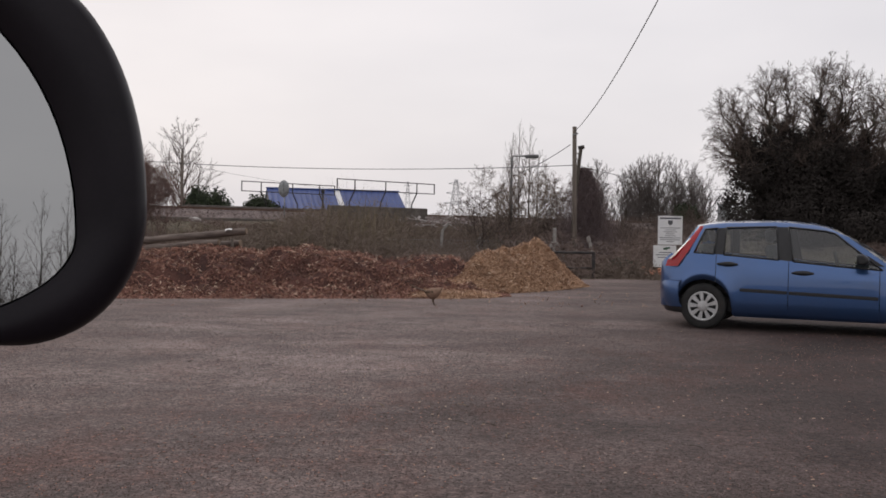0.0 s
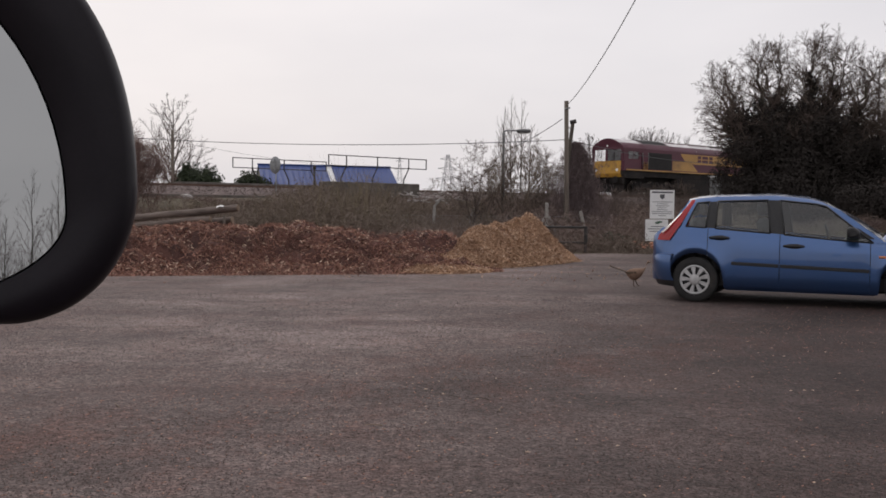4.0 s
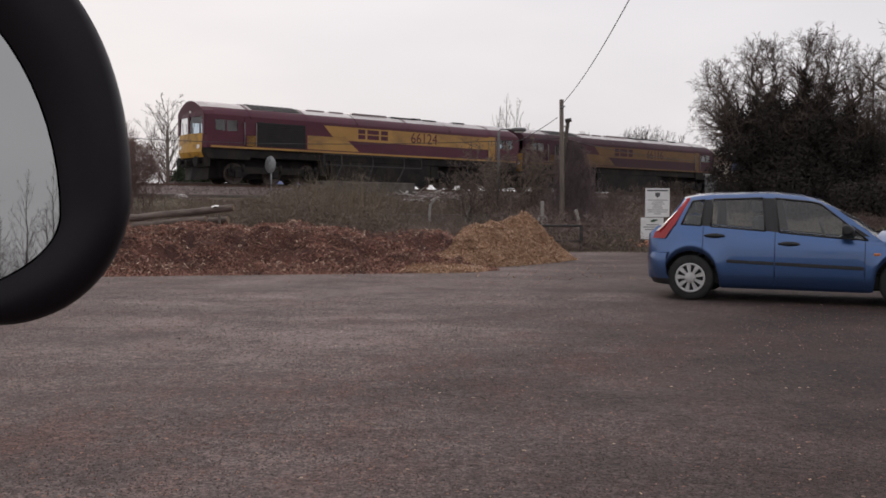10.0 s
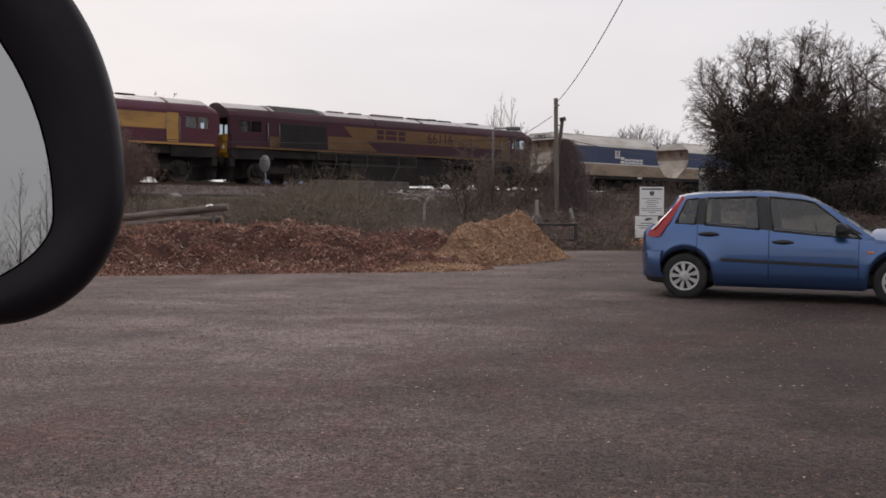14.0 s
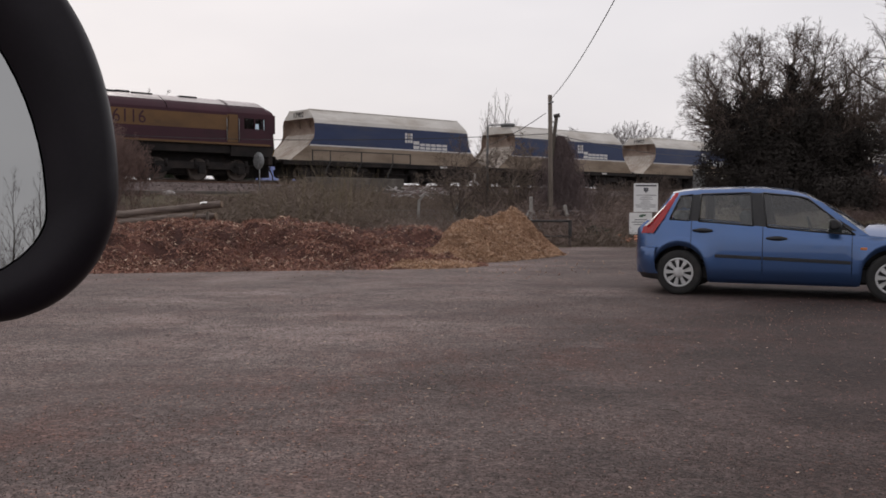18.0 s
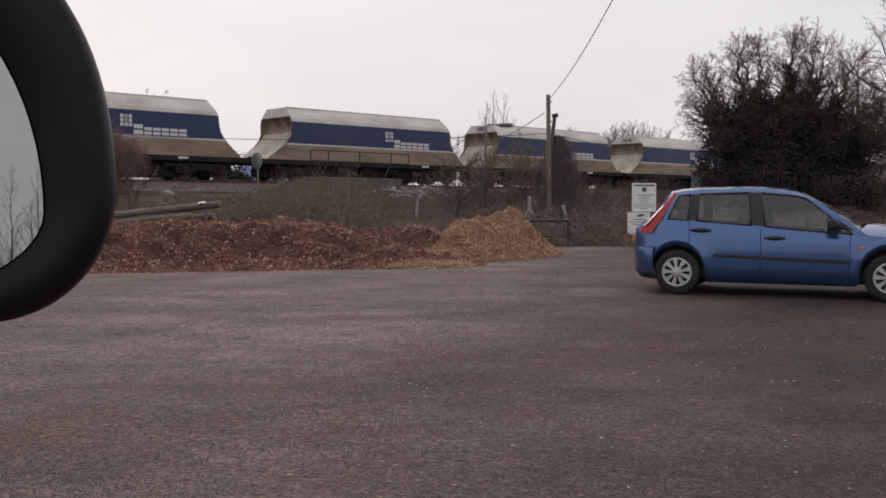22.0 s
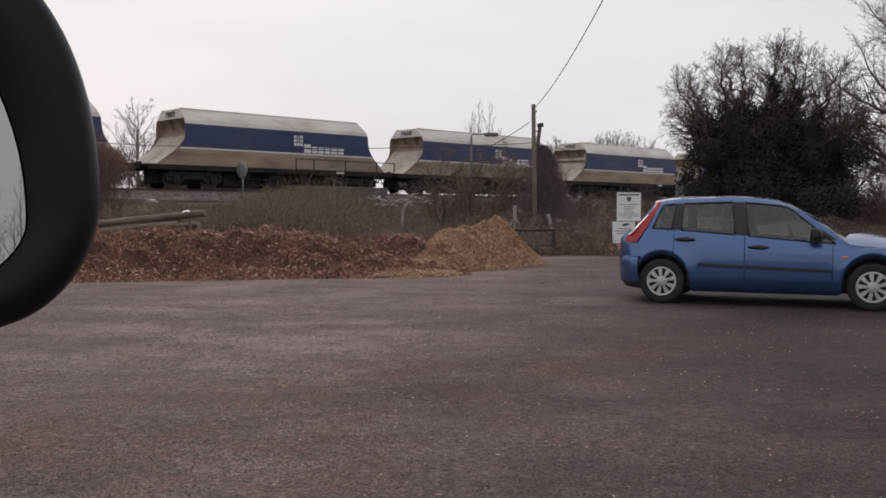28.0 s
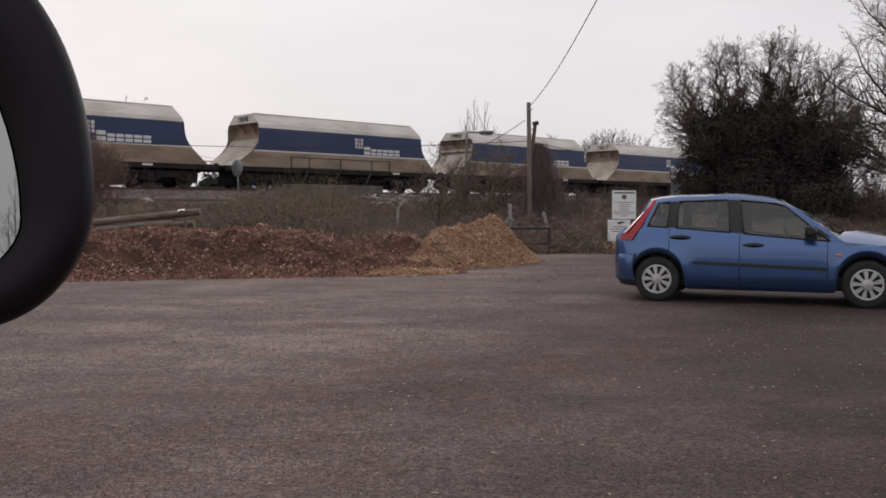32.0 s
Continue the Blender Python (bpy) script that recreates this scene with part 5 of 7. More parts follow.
    for c in (RX, FX):
        for s in (-1, 1):
            g = Geo()
            k = 14
            ring = [(c + 0.345 * math.cos(math.pi * i / k), WR + 0.345 * math.sin(math.pi * i / k)) for i in range(k + 1)]
            g.loft([[(x, s * y, z) for x, z in ring] for y in (0.8, 0.5)], False)
            g.poly([(x, s * 0.5, z) for x, z in ring])
            part("wheel_arch", g, M["car_black"], car)
    # greenhouse
    cb = [0.27, 0.50, 0.75, 0.87, 1.53, 1.70, 2.20, 2.70, 2.86]
    cw = [0.47, 0.62, 0.78, 0.88, 1.49, 1.63, 2.06, 2.17, 2.32]
    cr = [0.50, 0.64, 0.79, 0.88, 1.46, 1.60, 1.93, 2.02, 2.12]
    zw = [1.245, 1.272, 1.288, 1.295, 1.312, 1.310, 1.265, 1.235, 1.195]
    zr = [1.305, 1.335, 1.35, 1.357, 1.370, 1.368, 1.338, 1.318, 1.29]

    def P(i, lv, s):
        if lv == 0:
            return (cb[i], s * lerp_table(half, cb[i]) * 0.94, lerp_table(belt, cb[i]))
        if lv == 1:
            return (cw[i], s * (0.655 if i else 0.62), zw[i])
        return (cr[i], s * (0.575 if i else 0.555), zr[i])

    def mid(p, q, t, s, bulge=0.014):
        return (p[0] + (q[0] - p[0]) * t, p[1] + (q[1] - p[1]) * t + s * bulge * 4 * t * (1 - t), p[2] + (q[2] - p[2]) * t)

    def panel(i, j, s, inset=0.0):
        rows = []
        for t in (0, 0.25, 0.5, 0.75, 1):
            a, b = mid(P(i, 0, s), P(i, 1, s), t, s), mid(P(j, 0, s), P(j, 1, s), t, s)
            rows.append([(p[0], p[1] - s * inset, p[2]) for p in (a, b)])
        return rows if s < 0 else [r[::-1] for r in rows]
    for s in (-1, 1):
        for i, j, nm, mt in ((0, 1, "rear_pillar", "car_blue"), (1, 2, "quarter_window", "glass_car"), (2, 3, "door_pillar", "car_black"), (3, 4, "rear_window_side", "glass_car"),
                             (4, 5, "centre_pillar", "car_black"), (5, 7, "front_window_side", "glass_car"), (7, 8, "front_pillar", "car_blue")):
            g = Geo()
            if nm == "front_window_side":
                for a, b in ((5, 6), (6, 7)):
                    g.loft(panel(a, b, s, 0.006), False, smooth=True)
            else:
                g.loft(panel(i, j, s, 0.006 if "window" in nm else 0), False, smooth=True)
            part(nm, g, M[mt], car)
            if "window" in nm:
                # rubber frame round the pane
                g = Geo()
                idx = [5, 6, 7] if nm.startswith("front") else [i, j]
                lower = [P(k, 0, s) for k in idx]
                upper = [P(k, 1, s) for k in idx]
                left = [mid(P(idx[0], 0, s), P(idx[0], 1, s), t, s) for t in (0, 0.25, 0.5, 0.75, 1)]
                right = [mid(P(idx[-1], 0, s), P(idx[-1], 1, s), t, s) for t in (0, 0.25, 0.5, 0.75, 1)]
                for line in (lower, upper, left, right):
                    g.path([(p[0], p[1] + s * 0.002, p[2]) for p in line], 0.011, 5)
                part("window_seal", g, M["car_black"], car)
        g = Geo()
        rows = [[P(i, 1, s) for i in range(9)], [mid(P(i, 1, s), P(i, 2, s), 0.5, s, 0.008) for i in range(9)], [P(i, 2, s) for i in range(9)]]
        g.loft([[r[i] for r in rows] for i in range(9)] if s > 0 else [[r[i] for r in rows][::-1] for i in range(9)], False, smooth=True)
        part("roof_rail", g, M["car_blue"], car)
    g = Geo()
    rings = []
    for i in range(9):
        y0 = abs(P(i, 2, 1)[1])
        rings.append([(cr[i] - (0.05 if i == 0 else 0) * (1 - (k / 6) ** 2) + (0.03 if i == 8 else 0) * (1 - (k / 6) ** 2), y0 * k / 6, zr[i] + (0.036, 0.038, 0.04, 0.04, 0.038, 0.036, 0.03, 0.025, 0.018)[i] * (1 - (k / 6) ** 2)) for k in range(-6, 7)])
    g.loft(rings, False, smooth=True)
    part("roof", g, M["car_blue"], car)
    # windscreen and tailgate
    g = Geo()
    a, b = P(8, 0, 1), P(8, 2, 1)
    g.loft([[(x + 0.05 * (1 - (k / 6) ** 2), y * k / 6, z + 0.03 * (1 - (k / 6) ** 2) * zt) for k in range(-6, 7)] for x, y, z, zt in ((a[0], a[1], a[2], 1.4), ((a[0] + b[0]) / 2, (a[1] + b[1]) / 2 + 0.01, (a[2] + b[2]) / 2 + 0.01, 1.4), (b[0] - 0.02, b[1], b[2] - 0.004, 0.73))], False)
    part("windscreen", g, M["glass_car"], car)
    g = Geo()
    a, b = P(0, 0, 1), P(0, 2, 1)
    pts = [(a[0], a[1], a[2]), (b[0], b[1], b[2])]
    g.loft([[(x - 0.09 * (1 - (k / 6) ** 2), y * k / 6, z) for k in range(-6, 7)] for x, y, z in pts], False)
    part("rear_screen", g, M["glass_car"], car)
    g = Geo()
    lowp = [(0.16, 0.70, 0.60), (0.13, 0.73, 0.78), (0.27, 0.742, 0.95)]
    g.loft([[(x - 0.08 * (1 - (k / 6) ** 2), y * k / 6, z) for k in range(-6, 7)] for x, y, z in lowp], False)
    part("tailgate", g, M["car_blue"], car)
    # bumpers
    for x0, sgn, nm in ((0.05, -1, "rear_bumper"), (3.86, 1, "front_bumper")):
        g = Geo()
        rows = []
        for z, out in ((0.27, 0.02), (0.33, 0.055), (0.45, 0.07), (0.55, 0.068), (0.60, 0.055)):
            ring = []
            for k in range(-10, 11):
                t = k / 10
                y = 0.835 * math.sin(t * math.pi / 2)
                x = x0 + sgn * out - sgn * 0.34 * (1 - math.cos(t * math.pi / 2)) ** 1.4
                ring.append((x, y * (1 + out * 0.4), z))
            rows.append(ring)
        g.loft(rows, False, smooth=True)
        bp = part(nm, g, M["car_blue"], car)
        g = Geo()
        g.loft([[(p[0] - sgn * d, p[1] * 0.985, z) for p in rows[0]] for z, d in ((0.275, -0.012), (0.2, 0.03), (0.19, 0.1))], False, smooth=True)
        part("valance", g, M["car_black"], bp)
        g = Geo()
        g.loft([[(p[0] - sgn * d, p[1] * k, z) for p in rows[-1]] for z, d, k in ((0.601, -0.004, 1.002), (0.612, 0.02, 0.985), (0.606, 0.09, 0.93))], False, smooth=True)
        part("bumper_ledge", g, M["car_blue"], bp)
    # bonnet
    g = Geo()
    rings = []
    for i in range(9):
        x = 2.74 + (3.86 - 2.74) * i / 8
        w = lerp_table(half, x) * 0.945
        zb, zd = lerp_table(belt, x), lerp_table(deck, x)
        rings.append([(x + 0.14 * (1 - (k / 6) ** 2) * (1 - i / 8), w * k / 6, zb + (zd - zb) * (1 - abs(k / 6) ** 2.6)) for k in range(-6, 7)])
    g.loft(rings, False, smooth=True)
    part("bonnet", g, M["car_blue"], car)
    # lamps
    for s in (-1, 1):
        g = Geo()
        rows = []
        for x0, x1, z, y0, y1 in ((0.135, 0.30, 0.79, 0.742, 0.805), (0.155, 0.345, 0.86, 0.745, 0.80), (0.26, 0.42, 0.97, 0.735, 0.775), (0.40, 0.505, 1.13, 0.672, 0.705), (0.505, 0.575, 1.265, 0.605, 0.63), (0.535, 0.585, 1.315, 0.575, 0.59)):
            rows.append([(x0, s * (y0 + 0.012), z), ((x0 + x1) / 2, s * ((y0 + y1) / 2 + 0.034), z), (x1, s * (y1 + 0.012), z)])
        g.loft(rows if s > 0 else [r[::-1] for r in rows], False, smooth=True)
        tl = part("tail_lamp", g, M["lamp_red"], car, "tall red tail lamp")
        g = Geo()
        # the lens's upper tail is glare on the red lamp, put into its shape
        r2 = [[(p[0] + (0.012 if i == 0 else 0), p[1] + s * 0.028, p[2]) for i, p in enumerate(r[:2])] for r in ([(0.165, s * 0.762, 0.885), (0.215, s * 0.79, 0.885)], [(0.225, s * 0.757, 0.94), (0.275, s * 0.782, 0.94)], [(0.29, s * 0.735, 1.01), (0.325, s * 0.752, 1.01)], [(0.415, s * 0.672, 1.15), (0.44, s * 0.682, 1.15)])]
        g.loft(r2 if s > 0 else [r[::-1] for r in r2], False, smooth=True)
        part("reversing_lens_glare", g, M["lamp_white"], tl)
        g = Geo()
        g.box(2.76, 2.84, s * 0.838 - 0.012, s * 0.838 + 0.012, 0.62, 0.655, 0.008)
        part("side_repeater", g, M["lamp_amber"], car)
        g = Geo()
        rows = []
        for y, kx, kz in ((0.79, 0.5, 0.35), (0.83, 0.8, 0.85), (0.87, 1.0, 1.0), (0.95, 1.0, 1.0), (0.99, 0.85, 0.88), (1.0, 0.5, 0.6)):
            rows.append([(2.47 + kx * cx, s * y, 0.93 + kz * cz) for cx, cz in ((-0.055, -0.055), (-0.06, 0.035), (-0.045, 0.065), (0.02, 0.06), (0.075, 0.025), (0.085, -0.03), (0.05, -0.065), (-0.03, -0.07))])
        g.loft(rows, True, True)
        part("door_mirror", g, M["car_black"], car)
        # triangle behind the mirror
        g = Geo()
        g.poly([(2.5, s * 0.775, 0.865), (2.72, s * 0.785, 0.85), (2.44, s * 0.725, 1.04), (2.40, s * 0.725, 1.04)])
        part("mirror_sail", g, M["car_black"], car)
        g = Geo()
        g.box(3.5, 3.68, s * 0.66 - 0.08, s * 0.66 + 0.08, 0.56, 0.70, 0.04)
        part("headlamp", g, M["lamp_lens"], car)
    # seats
    for x, y in ((1.55, -0.36), (1.55, 0.36), (0.72, -0.36), (0.72, 0.36)):
        g = Geo()
        g.box(x, x + 0.5, y - 0.24, y + 0.24, 0.40, 0.56, 0.05)
        g.box(-0.07, 0.07, -0.24, 0.24, 0, 0.56, 0.05, mat=pose(x - 0.02, y, 0.54, 0, -14, 0))
        st = part("seat", g, M["seat_cloth"], car)
        g = Geo()
        g.box(-0.05, 0.05, -0.13, 0.13, 0.58, 0.76, 0.04, mat=pose(x - 0.03, y, 0.54, 0, -12, 0))
        part("headrest", g, M["seat_cloth"], st)
    g = Geo()
    g.box(2.35, 2.8, -0.7, 0.7, 0.55, 0.86, 0.06)
    part("dashboard", g, M["car_black"], car)
    g = Geo()
    g.path([(2.2 - 0.05 * math.sin(a), -0.36 + 0.18 * math.cos(a), 0.84 + 0.17 * math.sin(a)) for a in [k * math.pi / 8 for k in range(17)]], 0.015, 5, False)
    part("steering_wheel", g, M["car_black"], car)
    # wheels
    for c in (RX, FX):
        for s in (-1, 1):
            wob = part("wheel", Geo(), M["tyre"], car, m=pose(c, s * 0.745, WR, 0, 0, 0))
            g = Geo()
            k = 36
            prof = [(0.18, -0.08), (0.22, -0.088), (0.262, -0.086), (0.283, -0.07), (WR, -0.045), (WR, 0.045), (0.283, 0.07), (0.262, 0.086), (0.22, 0.088), (0.18, 0.08)]
            g.loft([[(r * math.cos(2 * math.pi * i / k), s * y, r * math.sin(2 * math.pi * i / k)) for i in range(k)] for r, y in prof], True)
            part("tyre", g, M["tyre"], wob)
            g = Geo()
            g.loft([[(r * math.cos(2 * math.pi * i / k), s * y, r * math.sin(2 * math.pi * i / k)) for i in range(k)] for r, y in ((0.001, 0.045), (0.19, 0.045))], True)
            part("rim", g, M["car_black"], wob)
            g = Geo()
            g.loft([[(r * math.cos(2 * math.pi * i / k), s * y, r * math.sin(2 * math.pi * i / k)) for i in range(k)] for r, y in ((0.160, 0.07), (0.168, 0.09), (0.184, 0.092), (0.19, 0.08))], True)
            part("trim_ring", g, M["trim_silver"], wob)
            g = Geo()
            g.loft([[(r * math.cos(2 * math.pi * i / k), s * y, r * math.sin(2 * math.pi * i / k)) for i in range(k)] for r, y in ((0.001, 0.1), (0.05, 0.1), (0.068, 0.092), (0.072, 0.07))], True)
            part("hub_cap", g, M["trim_silver"], wob)
            for q in range(9):
                g = Geo()
                t = 2 * math.pi * q / 9 + 0.3
                for r0, r1, w0, w1 in ((0.06, 0.168, 0.017, 0.032),):
                    ca, sa = math.cos(t), math.sin(t)
                    def pt(r, w, y):
                        return (r * ca - w * sa, s * y, r * sa + w * ca)
                    g.loft([[pt(r0, -w0, 0.072), pt(r0, -w0 * 0.7, 0.094), pt(r0, w0 * 0.7, 0.094), pt(r0, w0, 0.072)], [pt(r1, -w1, 0.07), pt(r1, -w1 * 0.85, 0.09), pt(r1, w1 * 0.85, 0.09), pt(r1, w1, 0.07)]], False, smooth=False)
                part("trim_blade", g, M["trim_silver"], wob)
    # aerial-free tail: exhaust, number board as a plain plate
    g = Geo()
    g.path([(0.0, 0.42, 0.24), (0.3, 0.42, 0.24)], 0.025, 8)
    part("exhaust_pipe", g, M["galv"], car)
    return car


CAR_TURN = -24.0
_c, _s = math.cos(radians(CAR_TURN)), math.sin(radians(CAR_TURN))
CAR_X, CAR_Y = 3.20 - (0.63 * _c + 0.83 * _s), 11.87 - (0.63 * _s - 0.83 * _c)
hatchback(pose(CAR_X, CAR_Y, 0, 0, 0, CAR_TURN))

# ---- the wing mirror of the car in which the camera sits ----
MY = 0.5
mirror = thing("wing_mirror", "black plastic wing mirror with a curved reflecting glass", "wing mirror", m=pose(-0.259, MY, 1.1805, 0, 0, 12.2) @ pose(0, 0, 0, -2.75, 0, 0))


def mirror_ring(rx, up, dn, y, n=2.0, left=0.12, cx=0.02, cz=-0.01, k=72):
    ring = []
    for i in range(k):
        a = 2 * math.pi * i / k
        c, s = math.cos(a), math.sin(a)
        e = 2 / n
        x = math.copysign(abs(c) ** e, c) * (rx if c > 0 else left)
        z = math.copysign(abs(s) ** e, s) * (up if s > 0 else dn)
        ring.append((cx + x, y, cz + z))
    return ring


g = Geo()
g.loft([mirror_ring(0.1105, 0.1435, 0.0515, 0.004, 2, 0.09, -0.06, -0.025), mirror_ring(0.1125, 0.1455, 0.0535, -0.005, 2, 0.092, -0.06, -0.025), mirror_ring(0.0625, 0.126, 0.071, -0.006, 2, 0.125), mirror_ring(0.0662, 0.1315, 0.0755, 0.004, 2, 0.13),
        mirror_ring(0.066, 0.1315, 0.0755, 0.02, 2.0, 0.13), mirror_ring(0.05, 0.115, 0.066, 0.075, 2.0, 0.11), mirror_ring(0.02, 0.07, 0.04, 0.105, 2.0, 0.06)], True, False)
n0 = len(g.v) - 72
g.face([n0 + i for i in range(72)])
part("housing", g, M["mirror_black"], mirror)
g = Geo()
g.poly(mirror_ring(0.110, 0.143, 0.051, 0.001, 2, 0.09, -0.06, -0.025))
part("reflecting_glass", g, M["mirror_glass"], mirror, "slightly dulled mirror glass")
g = Geo()
g.path([(-0.09, 0.05, -0.04), (-0.16, 0.04, -0.07), (-0.28, 0.02, -0.1)], [0.03, 0.026, 0.03], 10)
part("mounting_arm", g, M["mirror_black"], mirror)

# ---- posts, signs, barrier, lamp and wires ----
def post_thing(name, label, cat, base, parts, group=""):
    t = thing(name, label, cat, group, pose(*base))
    for nm, pts, r, sides, mt in parts:
        g = Geo()
        g.path(pts, r, sides, True, smooth=sides > 5)
        part(nm, g, M[mt], t)
    return t


post_thing("telegraph_pole", "slim weathered wooden pole carrying an overhead cable", "pole", (3.83, 29.5, 0),
                       [("shaft", [(0.02, 0, -0.3), (0, 0, 2), (-0.045, 0, 4.62)], [0.082, 0.074, 0.068], 10, "timber_pole"),
                        ("cable_clamp", [(-0.1, -0.05, 4.35), (0.06, -0.09, 4.4)], 0.025, 6, "galv")])
ivy_pole = post_thing("leaning_pole", "old dark pole leaning in dead ivy, with insulators", "pole", (3.9, 30.5, 0),
                      [("shaft", [(-0.05, 0, -0.2), (0.09, 0, 2.8), (0.24, 0, 4.06)], [0.08, 0.07, 0.06], 8, "bark"),
                       ("pole_cap", [(0.15, 0, 4.04), (0.34, 0, 4.08)], 0.07, 8, "black_metal")])
for z in (3.5, 3.68, 3.86):
    g = Geo()
    g.path([(0.1 + (z - 3) * 0.1, -0.02, z), (-0.06 + (z - 3) * 0.1, -0.03, z)], 0.022, 6)
    g.path([(-0.06 + (z - 3) * 0.1, -0.03, z - 0.03), (-0.06 + (z - 3) * 0.1, -0.03, z + 0.05)], [0.035, 0.025], 8)
    part("insulator", g, M["concrete"], ivy_pole)

lamp = post_thing("street_lamp", "thin grey street lamp with an arm and a flat lantern", "street lamp", (2.03, 33, 0.5),
                  [("column", [(0, 0, -0.6), (0, 0, 1.2), (0, 0, 3.4)], [0.065, 0.05, 0.038], 8, "lamp_grey"),
                   ("arm", [(0, 0, 3.38), (0.05, 0, 3.46), (0.48, 0, 3.47)], 0.022, 6, "lamp_grey")])
g = Geo()
g.loft([[(x, y * w, z0 + z * h) for y, z in ((-1, 0), (-0.8, 0.8), (0, 1), (0.8, 0.8), (1, 0), (0.7, -0.5), (-0.7, -0.5))] for x, w, h, z0 in ((0.44, 0.05, 0.04, 3.46), (0.52, 0.11, 0.085, 3.43), (0.8, 0.13, 0.1, 3.43), (0.95, 0.11, 0.075, 3.44))], True, True)
part("lantern", g, M["lamp_grey"], lamp)
g = Geo()
g.box(0.55, 0.9, -0.09, 0.09, 3.36, 3.39, 0.01)
part("lamp_glass", g, M["lamp_lens"], lamp)


def wire(name, pts, sag, r, label):
    (x0, y0, z0), (x1, y1, z1) = pts
    k = 28
    g = Geo()
    g.path([(x0 + (x1 - x0) * i / k, y0 + (y1 - y0) * i / k, z0 + (z1 - z0) * i / k - sag * 4 * (i / k) * (1 - i / k)) for i in range(k + 1)], r, 5)
    t = thing(name, label, "cable", "overhead cables")
    part("strand", g, M["wire"], t)


wire("overhead_cable", ((3.80, 29.4, 4.48), (3.19, 8.0, 6.34)), 0.5, 0.010, "black overhead cable rising from the wooden pole")
wire("service_cable", ((3.66, 29.5, 4.05), (2.06, 33, 3.25)), 0.08, 0.012, "thin cable from the wooden pole to the street lamp")
wire("telephone_wire", ((4.0, 30.5, 3.48), (-14.0, 34.6, 3.85)), 0.28, 0.012, "thin telephone wire along the foot of the bank")
wire("telephone_wire", ((4.05, 30.5, 3.46), (16.0, 52, 3.9)), 0.25, 0.012, "thin telephone wire running on beyond the poles")
wire("field_wire", ((-13.85, 47.0, 4.5), (-6.5, 60.0, 3.85)), 0.15, 0.007, "thin wire from the far pole to the blue-roofed shed")
post_thing("far_pole", "short dark pole beyond the railway", "pole", (-13.85, 47.0, 0.5), [("shaft", [(0, 0, -0.5), (0, 0, 4.55)], [0.09, 0.07], 8, "timber_pole")])


def sign_board():
    t = thing("notice_board", "two white notice boards with dark lettering on posts at the verge", "sign", m=pose(6.0, 27.4, 0))
    for x in (0.13, 0.66):
        g = Geo()
        g.box(x - 0.035, x + 0.035, 0.14, 0.2, -0.2, 1.75, 0.006)
        part("post", g, M["timber_pole"], t)
    g = Geo()
    g.box(0.05, 0.77, 0.1, 0.125, 0.94, 1.79, 0.004)
    b1 = part("upper_board", g, M["white_sheet"], t)
    g = Geo()
    g.box(-0.11, 0.56, -0.06, -0.035, 0.28, 0.92, 0.004)
    b2 = part("lower_board", g, M["white_sheet"], t)
    g = Geo()
    g.box(0.1, 0.5, -0.03, 0.13, 0.5, 0.56)
    part("bracket", g, M["galv"], t)

    def bar(x0, x1, z, h, y, par, mt="print"):
        g = Geo()
        g.box(x0, x1, y - 0.003, y, z, z + h)
        part("text_bar", g, M[mt], par)
    bar(0.1, 0.72, 1.70, 0.045, 0.1, b1)
    g = Geo()
    g.prism([(0.34, 1.66), (0.48, 1.66), (0.48, 1.57), (0.41, 1.51), (0.34, 1.57)][::-1], 0.097, 0.1)
    part("crest", g, M["print"], b1)
    for i, (a, b) in enumerate(((0.12, 0.70), (0.26, 0.58), (0.22, 0.62), (0.28, 0.54), (0.25, 0.57), (0.10, 0.72), (0.12, 0.70), (0.30, 0.52))):
        bar(a, b, 1.43 - i * 0.058, 0.016, 0.1, b1)
    bar(0.18, 0.30, 0.79, 0.06, -0.06, b2, "print_green")
    bar(0.24, 0.38, 0.82, 0.05, -0.06, b2, "print_green")
    for i, (a, b) in enumerate(((0.05, 0.42), (-0.04, 0.48), (0.02, 0.44))):
        bar(a, b, 0.70 - i * 0.07, 0.022, -0.06, b2)


sign_board()

bar_t = thing("low_barrier", "low black tubular steel barrier by the wood chips", "barrier", m=pose(1.55, 25.6, 0))
for nm, pts in (("top_rail", [(0, 0, 0.70), (2.28, -0.15, 0.70)]), ("lower_rail", [(0, 0, 0.28), (2.28, -0.15, 0.28)])):
    g = Geo()
    g.path(pts, 0.032, 8)
    part(nm, g, M["black_metal"], bar_t)
for x in (0.0, 1.1, 2.3):
    g = Geo()
    g.box(x - 0.045, x + 0.045, -0.15 * x / 2.3 - 0.045, -0.15 * x / 2.3 + 0.045, -0.2, 0.73, 0.008)
    part("post", g, M["black_metal"], bar_t)

for (x, y), lean, hgt, braces in (((3.05, 28.0), 0, 1.38, True), ((4.38, 28.2), -14, 1.2, False), ((-0.45, 33.0), 3, 1.05, False), ((0.75, 33.2), 14, 1.0, False)):
    p = thing("fence_post", "weathered concrete fence post" + (" with raking struts" if braces else (" leaning over" if abs(lean) > 8 else " standing in scrub")), "post", "fence posts", pose(x, y, height(x, y), 0, lean, 0))
    g = Geo()
    g.box(-0.05, 0.05, -0.05, 0.05, -0.3, hgt, 0.012)
    part("shaft", g, M["concrete"], p)
    if hgt < 1.1:
        g = Geo()
        g.box(-0.04, 0.04, -0.045, 0.045, 0, 0.36, 0.01, mat=pose(0, 0, hgt - 0.03, 0, 35, 0))
        part("cranked_top", g, M["concrete"], p)
    if braces:
        for sx in (-1, 1):
            g = Geo()
